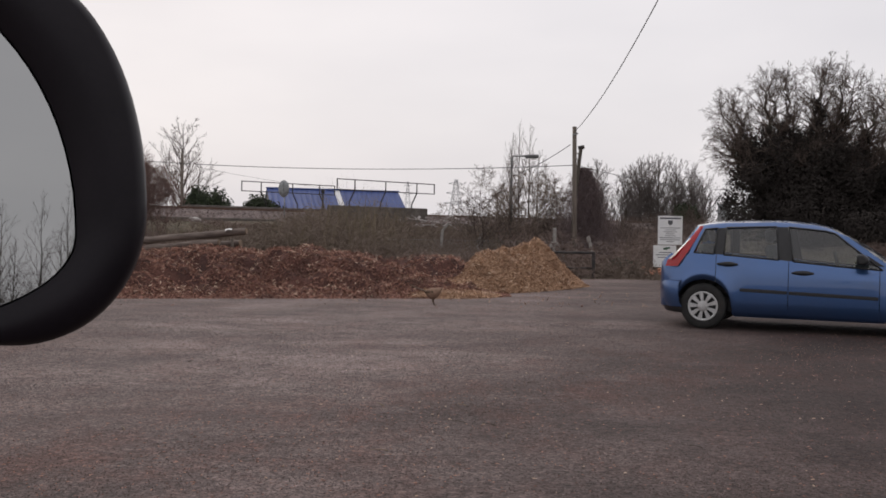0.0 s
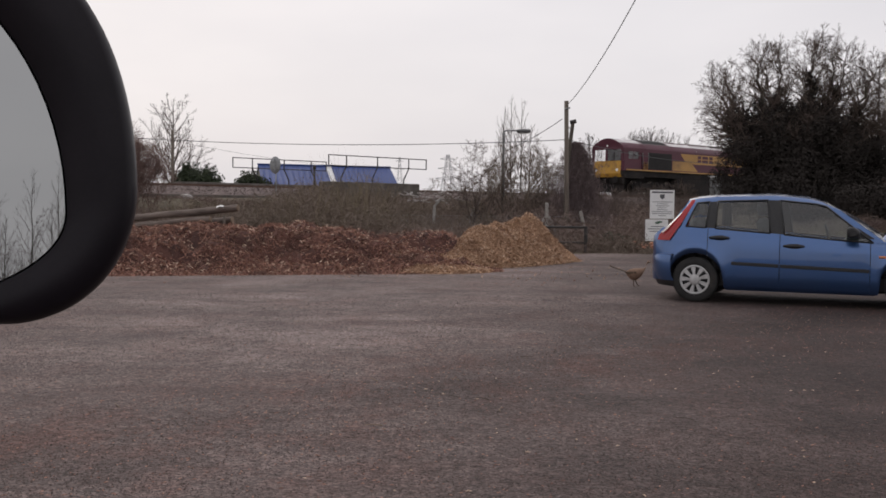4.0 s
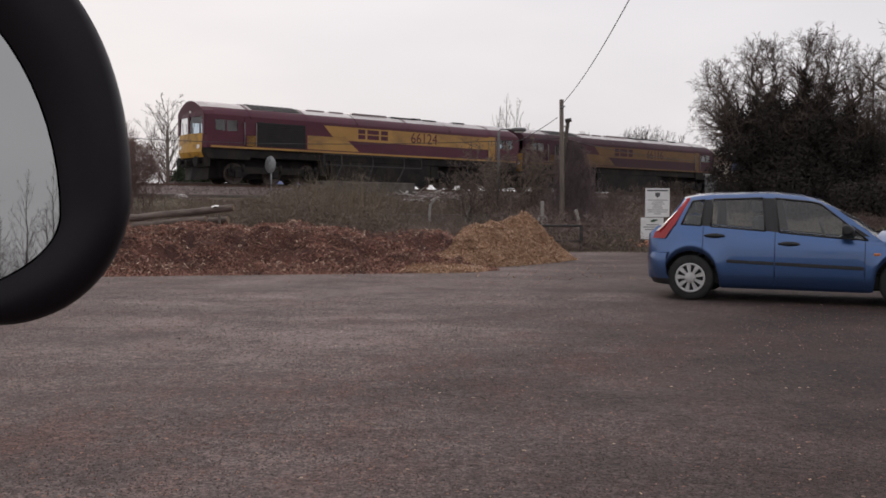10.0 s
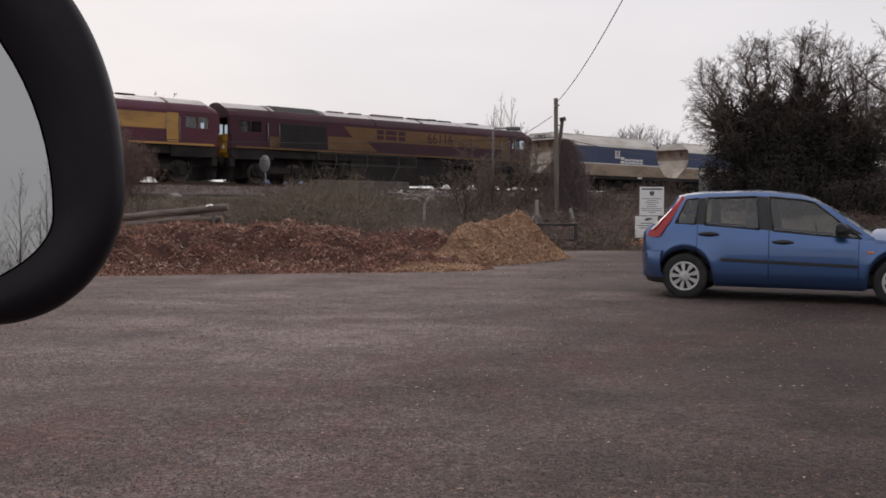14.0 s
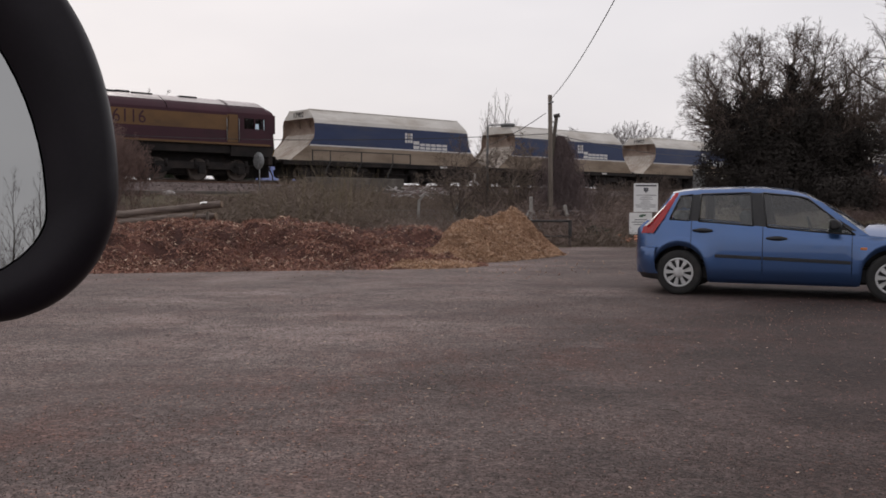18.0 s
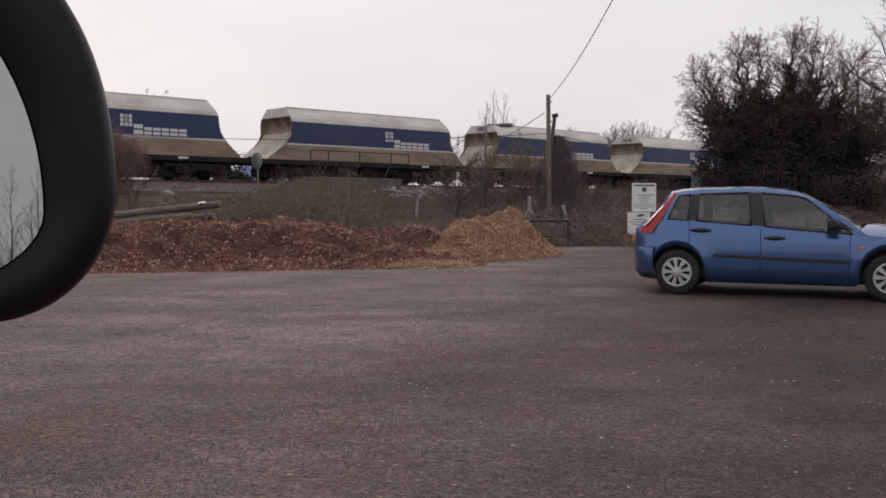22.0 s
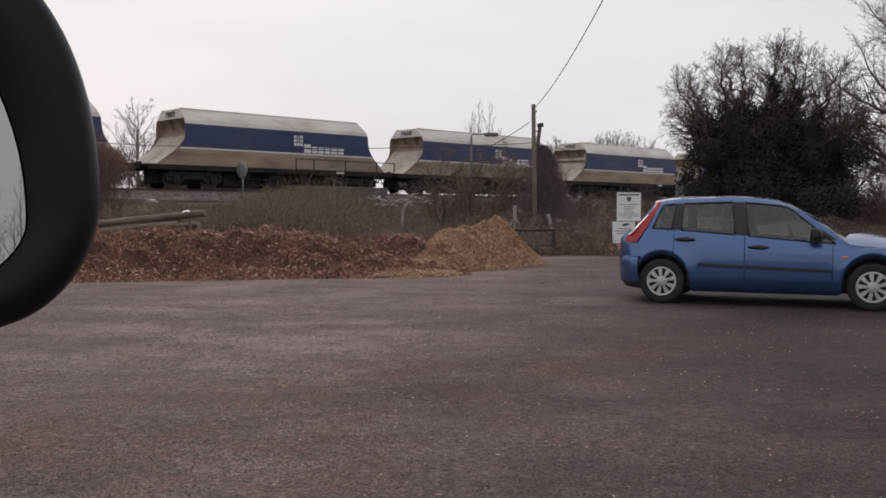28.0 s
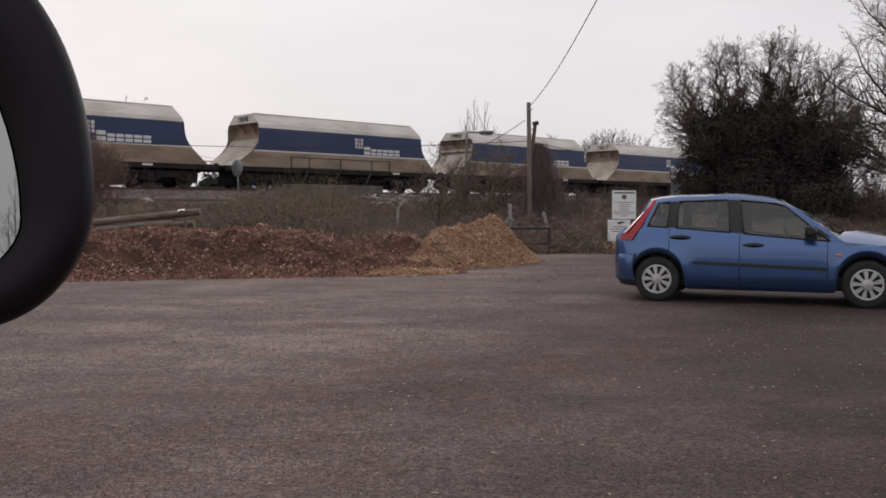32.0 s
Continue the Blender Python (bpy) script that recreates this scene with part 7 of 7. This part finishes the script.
        leaf_cloud(gi, r, (xx, r.uniform(-1.5, 0.8), zz), (0.62, 0.8, 0.6), 620, 0.045, 0.35)
    part("trunk", gt, M["bark"], t)
    part("crown", gc, M["twig"], t)
    part("ivy", gi, M["ivy"], t, "dark glossy ivy")


ivy_tree()
evergreen_bush("dark ivy thicket beside the great tree", 17.6, 38.6, height(17.6, 38.6), 1.5, 2.5, 10000, 5, 0.055, "ivy_thicket", "ivy", 12)
evergreen_bush("dark ivy thicket at the foot of the great tree", 13.6, 36.6, height(13.6, 36.6), 1.7, 2.7, 12000, 8, 0.055, "ivy_thicket", "ivy", 10)
evergreen_bush("dark ivy thicket beyond the parked car", 15.9, 35.2, height(15.9, 35.2), 1.9, 1.7, 12000, 9, 0.055, "ivy_thicket", "ivy", 12)
leader_tree("bare_tree", "tall leafless tree with a wide fan of fine branches", 21.3, 38.5, 12.6, 12, 0.22, 0.12, 5.6, 0.85, 3, 30, finest=0.0065, dense=1.3, lift=0.05, wander=0.14)
leader_tree("bare_tree", "leafless tree with crowded fine branches", 18.9, 40.5, 7.0, 19, 0.13, 0.1, 3.2, 0.95, 3, 14, finest=0.006, dense=1.2, lift=0.03, wander=0.14)
bare_tree("bare_tree", "leafless tree at the edge of the yard", 24.6, 36.5, 8.6, 15, 7, 0.55, 0.1, 0.16, trunk=0.18)
for i, (x, y, h) in enumerate(((17.6, 39.5, 4.6), (19.2, 38.0, 4.2), (20.9, 37.6, 3.9), (22.6, 37.2, 4.0))):
    bare_tree("tangled_shrub", "dense dark leafless shrub beside the ivy-clad tree", x, y, h, 170 + i, 6, 0.7, 0.08, 0.04, 6, trunk=0.1)
# beyond the railway
leader_tree("bare_tree", "slender leafless tree beyond the railway", -14.85, 50.5, 5.9, 21, 0.10, 0.14, 2.5, 0.8, 2, 30, finest=0.0075, dense=1.5, lift=0.12)
for i, (x, y, h) in enumerate(((3.95, 66, 6.9), (4.75, 68, 8.3), (5.4, 67, 7.6), (4.3, 70, 7.2), (6.1, 68, 6.0))):
    leader_tree("bare_sapling", "tall thin leafless sapling beyond the railway", x, y, h, 40 + i, 0.07, 0.25, 2.6, 0.42, 1, 12, finest=0.011, dense=1.2, wander=0.07, lift=0.1)
for i, (x, y, h, reach) in enumerate(((15.6, 84, 6.9, 3.2), (17.2, 86, 7.9, 3.6), (18.9, 86, 8.6, 3.7), (20.6, 87, 8.3, 3.6), (22.4, 88, 7.6, 3.4), (18.2, 90, 8.4, 3.6), (24.6, 92, 7.2, 3.2), (12.9, 84, 7.7, 3.0), (13.8, 90, 6.0, 2.6), (10.6, 95, 5.4, 2.4))):
    leader_tree("bare_willow", "rounded leafless willow beyond the railway", x, y, h, 60 + i, 0.15, 0.12, reach, 0.7, 2, 30, "far_wood", finest=0.0105, dense=1.75, lift=0.12)
evergreen_bush("round dark evergreen bush beyond the railway", -13.4, 50.0, 0.4, 1.75, 3.05, 22000, 51, 0.085)
evergreen_bush("small dark evergreen bush beyond the railway", -10.55, 50.5, 0.4, 1.5, 2.85, 18000, 52, 0.085)
evergreen_bush("dark evergreen bush beyond the railway", 20.4, 82.0, 0.2, 1.9, 4.0, 14000, 53, 0.1)
# shrubs on the near bank, before the train
def arching_shrub(label, x, y, h, seed, stems, lean, mat, finest=0.006, level=3, dense=1.35, buds=0, spread=0.75):
    """Several crooked stems from one root that arch over and fork."""
    FINEST[0] = finest
    r = random.Random(seed)
    t = thing("bank_shrub", label, "shrub", "bank shrubs", pose(x, y, height(x, y) - 0.1))
    g = Geo()
    for k in range(stems):
        a = -1 + 2 * (k + 0.5) / stems
        d = Vector((a * spread + lean, r.uniform(-0.3, 0.3), 1.0)).normalized()
        bough(g, r, Vector((a * 0.12, r.uniform(-0.1, 0.1), 0)), d, h * r.uniform(0.85, 1.1), 0.03, level, -0.015, 0.17, dense, 0.85)
    part("stem", g, M[mat], t)
    b = Geo()
    for _ in range(buds):
        leaf(b, r, Vector(r.choice(g.v)) + Vector((r.gauss(0, 0.04), r.gauss(0, 0.04), r.gauss(0, 0.04))), 0.019)
    if buds:
        part("young_leaf", b, M["scrub_green"], t, "small olive buds and young leaves")


arching_shrub("crooked leafless shrub with arching stems on the railway bank", 1.25, 31.6, 3.0, 80, 5, -0.16, "twig", 0.006, buds=0, spread=0.32)
arching_shrub("olive-brown leafless shrub on the railway bank", 2.15, 32.6, 3.3, 81, 9, 0.0, "scrub_green", 0.005, buds=17000)
arching_shrub("low tangled leafless shrub on the railway bank", 2.9, 33.0, 2.4, 84, 6, 0.15, "twig", 0.0055, buds=2500)
for i, (x, y, h) in enumerate(((-11.5, 32.8, 3.1), (-10.7, 33.6, 2.2), (-12.2, 33.2, 3.5), (-13.2, 34, 3.7), (-11.0, 32.4, 2.0), (-11.8, 32.5, 2.6), (-11.6, 33.8, 2.8), (-12.6, 33.6, 3.0), (-12.0, 34.5, 2.8))):
    bare_tree("red_shrub", "reddish-brown leafless shrub at the foot of the bank", x, y, h, 90 + i, 6, 0.5, 0.2, 0.018, 8, "twig_red", 0.1, finest=0.0045)
for i, (x, y, h) in enumerate(((3.4, 32.8, 1.9), (5.0, 34.5, 2.2), (6.2, 36.5, 2.0), (7.4, 38.0, 2.2), (8.8, 40, 2.3), (10.4, 42, 2.6))):
    bare_tree("bank_shrub", "low leafless shrub on the railway bank", x, y, h, 110 + i, 6, 0.7, 0.1, 0.03, 4, trunk=0.1)

evergreen_bush("low dark green bramble bush at the edge of the yard", 5.0, 26.9, 0.05, 0.75, 0.45, 5000, 56, 0.035, "bramble_bush")

# dead ivy hanging on the leaning pole
r_ = random.Random(17)
di = thing("dead_ivy", "grey-brown mass of dead ivy hanging round the leaning pole", "ivy", m=pose(4.15, 30.6, 0))
g = Geo()
for i in range(7600):
    z = r_.uniform(0.0, 1.0) ** 0.8
    wz = 0.20 + 0.95 * (1 - z) ** 0.9
    x = r_.gauss(0.36 - 0.22 * z, wz * 0.58)
    p = Vector((x, r_.gauss(0, 0.28 * (1.15 - z)), 3.4 * z))
    L = r_.uniform(0.12, 0.4)
    q = p + Vector((r_.uniform(-0.2, 0.2), r_.uniform(-0.1, 0.1), -L))
    g.path([p, p.lerp(q, 0.5) + Vector((r_.uniform(-0.06, 0.06), 0, 0)), q], [0.005, 0.0045, 0.003], 3, False)
for i in range(4600):
    z = r_.random() ** 0.8
    wz = 0.2 + 0.9 * (1 - z) ** 0.9
    leaf(g, r_, Vector((r_.gauss(0.26 - 0.16 * z, wz * 0.48), r_.gauss(0, 0.26 * (1.1 - z)), 3.4 * z)), 0.03)
part("stems_and_leaves", g, M["dead_ivy"], di)


# scrub, grass and brambles as loose growth
def blades(name, label, cat, mat, spots, lo, hi, width, lean, seed):
    r = random.Random(seed)
    g = Geo()
    for x, y, hs in spots:
        z = height(x, y) - 0.05
        h = r.uniform(lo, hi) * hs
        dx, dy = r.gauss(0, lean) * h, r.gauss(0, lean) * h
        a = r.uniform(0, math.pi)
        wx, wy = math.cos(a) * width, math.sin(a) * width
        n0 = len(g.v)
        g.v += [(x - wx, y - wy, z), (x + wx, y + wy, z), (x + dx * 0.4 + wx * 0.8, y + dy * 0.4 + wy * 0.8, z + h * 0.6), (x + dx * 0.4 - wx * 0.8, y + dy * 0.4 - wy * 0.8, z + h * 0.6), (x + dx, y + dy, z + h)]
        g.face([n0, n0 + 1, n0 + 2, n0 + 3])
        g.face([n0 + 3, n0 + 2, n0 + 4])
        if r.random() < 0.5:
            m = Vector((x + dx * 0.4, y + dy * 0.4, z + h * 0.55))
            e = m + Vector((r.uniform(-0.3, 0.3) * h, r.uniform(-0.2, 0.2) * h, r.uniform(0.1, 0.4) * h))
            n0 = len(g.v)
            g.v += [tuple(m - Vector((wx, wy, 0)) * 0.7), tuple(m + Vector((wx, wy, 0)) * 0.7), tuple(e)]
            g.face([n0, n0 + 1, n0 + 2])
    ob = part(name, g, M[mat])
    return tagged(ob, label, cat, kind="stuff")


def spread_spots(seed, n, x0, x1, y0, y1, keep, dens=0.25):
    r = random.Random(seed)
    out = []
    while len(out) < n:
        x, y = r.uniform(x0, x1), r.uniform(y0, y1)
        k = keep(x, y)
        if k <= 0:
            continue
        nz = noise.noise((x * 0.5, y * 0.5, seed)) + 0.5 * noise.noise((x * 1.7, y * 1.7, seed + 4))
        if r.random() < 0.35 + nz * 0.9 + dens:
            out.append((x, y, k * (0.75 + 0.5 * max(-0.4, nz))))
    return out


def q_of(x, y):
    return -x * DY + y * DX


def bank(x, y):
    q = q_of(x, y)
    if not 15 < q < 36.4 or y < 24.6:
        return 0
    return 1.0


def hump(x, y):
    """Denser, taller growth along the middle of the bank."""
    q = q_of(x, y)
    if not 20 < q < 31.0 or y < 25:
        return 0
    return 0.7 + 1.15 * math.exp(-((x + 3.5) / 2.2) ** 2) + 0.25 * math.exp(-((x - 1.7) / 1.2) ** 2) - 0.38 * math.exp(-((x + 0.5) / 0.9) ** 2)


def tangle(name, label, mat, spots, seed, lo, hi, twigs, thick):
    """Thickets of crossing twigs: short thin stems at all angles, in an uneven mass above the ground."""
    r = random.Random(seed)
    g = Geo()
    for x, y, hs in spots:
        z = height(x, y) - 0.04
        top = r.uniform(lo, hi) * hs
        for _ in range(twigs):
            k = r.random() ** 0.75
            p = Vector((x + r.gauss(0, 0.2), y + r.gauss(0, 0.2), z + top * k))
            d = Vector((r.gauss(0, 0.8), r.gauss(0, 0.8), r.gauss(0.35, 0.7)))
            d = d.normalized() * r.uniform(0.12, 0.42)
            a = d.cross(Vector((r.uniform(-1, 1), r.uniform(-1, 1), 0.3))).normalized() * thick * r.uniform(0.6, 1.5)
            q = p + d
            n0 = len(g.v)
            g.v += [tuple(p - a), tuple(p + a), tuple(q)]
            g.face([n0, n0 + 1, n0 + 2])
    return tagged(part(name, g, M[mat]), label, "scrub", kind="stuff")


def low_bank(x, y):
    q = q_of(x, y)
    if not 16 < q < 35.2 or y < 24.9:
        return 0
    return 1.0 - (0.8 if x < -5 else 0.45 * (x < 2)) * sstep(27.5, 32.5, q)


def right_bank(x, y):
    q = q_of(x, y)
    return (1.0 if x < 10 or q > 26 else 0.35) * (1 - 0.72 * sstep(27, 33, q)) if 15 < q < 36.6 and y > 25.6 and x > 1.5 and not (5.3 < x < 7.3 and y < 27.9) else 0


tangle("dry_scrub", "dense tangle of dry brown scrub on the railway bank", "scrub", spread_spots(1, 9500, -17, 4, 24.9, 46, low_bank), 1, 0.25, 0.75, 9, 0.008)
tangle("bramble_scrub", "olive-brown brambles in a long mound on the bank", "scrub_green", spread_spots(2, 6500, -8.5, 4, 27, 42, hump), 2, 0.55, 1.15, 12, 0.008)
tangle("bank_thicket", "brown thicket covering the bank beyond the barrier", "scrub", spread_spots(8, 9000, 1.5, 17, 25.6, 56, right_bank), 8, 0.6, 1.5, 10, 0.009)
tangle("green_thicket", "low green-brown growth at the foot of the bank", "scrub_green", spread_spots(9, 2600, 2.5, 9, 25.4, 30, lambda x, y: 0 if 5.5 < x < 7.2 and y < 28 else 1.0), 9, 0.15, 0.55, 10, 0.008)
blades("tall_scrub", "tall dead stems on the railway bank", "scrub", "straw", spread_spots(3, 2600, -10, 12, 27, 42, hump), 0.9, 1.8, 0.006, 0.25, 3)
blades("verge_grass", "pale dry grass on the verge below the trees", "grass", "straw", spread_spots(4, 20000, 3.6, 32, 25.6, 37, lambda x, y: (0.35 if 4.6 < x < 7.4 and y < 28.4 else 1.0) if q_of(x, y) < 30 else 0), 0.08, 0.36, 0.008, 0.6, 4)
tangle("verge_scrub", "brown brambles on the verge below the trees", "bramble", spread_spots(5, 3600, 9, 34, 29, 40, lambda x, y: 1.0 if q_of(x, y) < 33 else 0), 5, 0.1, 0.4, 10, 0.009)
tangle("bramble_bank", "dark brown bramble thicket on the bank beneath the bare trees", "bramble", spread_spots(12, 5200, 16.4, 32, 34.5, 41, lambda x, y: 1.0 if q_of(x, y) < 33 else 0), 12, 0.7, 2.2, 12, 0.010)
blades("foot_grass", "dull grass tufts at the edge of the yard", "grass", "scrub_green", spread_spots(6, 9000, -12, 12, 24.8, 27.5, lambda x, y: 1.0), 0.06, 0.25, 0.008, 0.6, 6)
tangle("field_scrub", "rough dry growth on the far side of the railway", "scrub", spread_spots(7, 9000, -32, 40, 48, 105, lambda x, y: 1.0 if 45.5 < q_of(x, y) < 62 else 0), 7, 0.2, 0.6, 9, 0.012)

tangle("far_bank_scrub", "dense brown growth along the far side of the railway", "scrub", spread_spots(11, 6000, 3, 48, 50, 100, lambda x, y: 1.0 if 45.2 < q_of(x, y) < 49 else 0), 11, 0.9, 1.7, 9, 0.014)

# far hedges and woods on the skyline
r_ = random.Random(23)
g = Geo()
for i in range(5200):
    x = r_.uniform(-260, 330)
    y = 230 + 60 * noise.noise((x * 0.01, 0, 0)) + r_.uniform(0, 30)
    h = (3.2 + 3.4 * max(0, noise.noise((x * 0.05, 3, 0)))) * r_.uniform(0.5, 1.0)
    w = r_.uniform(0.15, 0.4)
    a = r_.gauss(0, 0.25) * h
    n0 = len(g.v)
    g.v += [(x - w, y, -2), (x + w, y, -2), (x + a + w * 0.3, y, h - 1), (x + a - w * 0.3, y, h - 1)]
    g.face([n0, n0 + 1, n0 + 2, n0 + 3])
tagged(part("far_woods", g, M["far_wood"]), "hazy line of leafless hedges far beyond the fields", "woods", kind="stuff")

# bare trees behind the camera, caught in the wing mirror
r_ = random.Random(77)
for i in range(32):
    x, y, h = -13 + 0.8 * i + r_.uniform(-0.4, 0.4), -45 - r_.uniform(0, 8), r_.uniform(5.0, 8.8)
    leader_tree("bare_tree", "slender leafless tree standing behind the yard", x, y, h, 130 + i, 0.06, 0.08, 2.2, 0.5, 1, 20, "far_wood", finest=0.009, dense=1.6, wander=0.09, lift=0.08)

tangle("rear_thicket", "grey leafless thicket behind the yard", "far_wood", spread_spots(13, 2200, -15, 13, -58, -46, lambda x, y: 1.0), 13, 1.6, 4.4, 14, 0.011)

# rubble and litter
def rubble(label, mat, spots, seed):
    r = random.Random(seed)
    for x, y, z, s in spots:
        t = thing("rubble_lump", label, "rubble", "rubble lumps " + mat.split("_")[1], pose(x, y, z, r.uniform(-20, 20), r.uniform(-20, 20), r.uniform(0, 180)))
        g = Geo()
        rings = []
        for k, zz in enumerate((-0.5, -0.2, 0.25, 0.5)):
            w = (0.6, 1.0, 0.9, 0.4)[k]
            rings.append([(s * w * r.uniform(0.7, 1.2) * math.cos(a), s * 0.8 * w * r.uniform(0.7, 1.2) * math.sin(a), s * 0.8 * zz) for a in [q * math.pi / 4 for q in range(8)]])
        g.loft(rings, True, True, smooth=False)
        part("lump", g, M[mat], t)


rr_ = random.Random(3)
rubble("pale lump of broken concrete on the bank", "rubble_white", [(-1.6 + rr_.gauss(0, 0.7), 44.0 + rr_.gauss(0, 0.6), 1.8 + rr_.uniform(-0.25, 0.15), rr_.uniform(0.05, 0.11)) for _ in range(7)], 4)
brush = thing("brush_pile", "tangle of pale dead branches thrown down on the bank", "branches", m=pose(-0.75, 44.2, 1.46))
for i in range(26):
    a = rr_.uniform(0, 6.28)
    p = Vector((rr_.gauss(0, 0.75), rr_.gauss(0, 0.3), rr_.uniform(0.0, 0.5)))
    d = Vector((math.cos(a), 0.5 * math.sin(a), rr_.uniform(-0.25, 0.35))) * rr_.uniform(0.3, 0.8)
    g = Geo()
    g.path([p, p + d * 0.5 + Vector((0, 0, rr_.uniform(-0.12, 0.12))), p + d, p + d * 1.3 + Vector((0, 0, rr_.uniform(-0.2, 0.1)))], [0.034, 0.028, 0.02, 0.01], 5)
    part("branch", g, M["rubble_white"], brush)
rubble("pale slab of broken concrete lying on the bank", "rubble_white", [(-10.7, 38.2, 1.53, 0.36), (-10.25, 38.0, 1.40, 0.24)], 5)
rubble("broken red brick at the verge", "rubble_red", [(5.75 + rr_.gauss(0, 0.2), 26.2 + rr_.gauss(0, 0.15), 0.1 + rr_.uniform(0, 0.2), rr_.uniform(0.06, 0.11)) for _ in range(14)], 6)

# chips, twigs and grit trodden over the tarmac
r_ = random.Random(41)
g = Geo()
for i in range(5200):
    y = 2.6 + 9.0 * r_.random() ** 1.4
    x = r_.uniform(-0.55, 0.62) * y
    if r_.random() < 0.45:
        x = (y - 6.1) * 1.05 + r_.gauss(0, 0.9)
    L, w = r_.uniform(0.003, 0.011), r_.uniform(0.0015, 0.004)
    a = r_.uniform(0, 6.3)
    c, s = math.cos(a), math.sin(a)
    n0 = len(g.v)
    for u, v, z in ((-L, -w, 0.001), (L, -w, 0.001), (L, w, 0.001), (-L, w, 0.001), (0, 0, 0.004)):
        g.v.append((x + u * c - v * s, y + u * s + v * c, z))
    for q in ((0, 1, 4), (1, 2, 4), (2, 3, 4), (3, 0, 4)):
        g.face([n0 + k for k in q])
tagged(part("trodden_chips", g, M["chip_red"]), "scattered bark chips trodden over the tarmac", "chips", kind="stuff")
g = Geo()
for i in range(5200):
    y = 2.6 + 12 * r_.random() ** 1.4
    x = r_.uniform(-0.55, 0.62) * y
    s = r_.uniform(0.002, 0.006)
    n0 = len(g.v)
    for _ in range(4):
        g.v.append((x + r_.uniform(-s, s), y + r_.uniform(-s, s), r_.uniform(0, s)))
    for q in ((0, 1, 2), (0, 2, 3), (0, 3, 1), (1, 3, 2)):
        g.face([n0 + k for k in q])
for i in range(260):
    y = 3.0 + 9 * r_.random() ** 1.2
    x = r_.uniform(-0.2, 0.62) * y
    m = Matrix.Translation((x, y, 0.004)) @ Matrix.Rotation(r_.uniform(0, 6.3), 4, "Z")
    L, w = r_.uniform(0.004, 0.014), r_.uniform(0.0015, 0.004)
    n0 = len(g.v)
    for u, v, z in ((-L, -w, 0), (L, -w * 0.6, 0), (L, w * 0.6, 0), (-L, w, 0), (0, 0, 0.005)):
        g.v.append(tuple(m @ Vector((u, v, z))))
    for q in ((0, 1, 4), (1, 2, 4), (2, 3, 4), (3, 0, 4)):
        g.face([n0 + k for k in q], 1)
tagged(part("loose_grit", g, [M["stone"], M["chip_pale"]]), "loose pale grit and wood slivers on the tarmac", "grit", kind="stuff")

# dark crumbs of tarmac and bark, thicker in some places than in others
g = Geo()
made = 0
while made < 60000:
    y = 3.0 + 9.5 * r_.random() ** 1.7
    x = r_.uniform(-0.52, 0.6) * y
    if noise.noise((x * 0.8, y * 0.6, 7)) + 0.5 * noise.noise((x * 2.3, y * 2.3, 1)) < r_.uniform(-0.7, 0.45):
        continue
    made += 1
    s = r_.uniform(0.0022, 0.005) * (0.8 + 0.05 * y)
    n0 = len(g.v)
    for dx, dy, dz in ((-1, -0.6, 0), (1, -0.5, 0), (0.1, 0.9, 0), (0, 0, 1.1)):
        g.v.append((x + dx * s * r_.uniform(0.6, 1.2), y + dy * s, dz * s * r_.uniform(0.6, 1.1)))
    for q in ((0, 1, 3), (1, 2, 3), (2, 0, 3)):
        g.face([n0 + k for k in q])
tagged(part("dark_grit", g, M["crumb"]), "dark crumbs of worn tarmac and bark on the yard", "grit", kind="stuff")
for i in range(14):
    y = r_.uniform(4.6, 9.5)
    x = (y - 6.1) * 0.9 + r_.gauss(0.3, 0.8) if i % 3 else r_.uniform(-0.4, 0.5) * y
    t = thing("fallen_twig", "thin dry twig lying on the tarmac", "twig", "fallen twigs", pose(x, y, 0.006, 0, 0, r_.uniform(0, 180)))
    n = r_.uniform(0.025, 0.075)
    g = Geo()
    g.path([(-n, 0, 0), (-n * 0.2, r_.uniform(-0.1, 0.1) * n, 0.004), (n, r_.uniform(-0.25, 0.25) * n, 0.002)], [0.003, 0.0026, 0.0015], 5)
    part("stem", g, M["bark"] if i % 2 else M["log_end"], t)


def motions():
    train_moves()
    bird_moves()


motions()
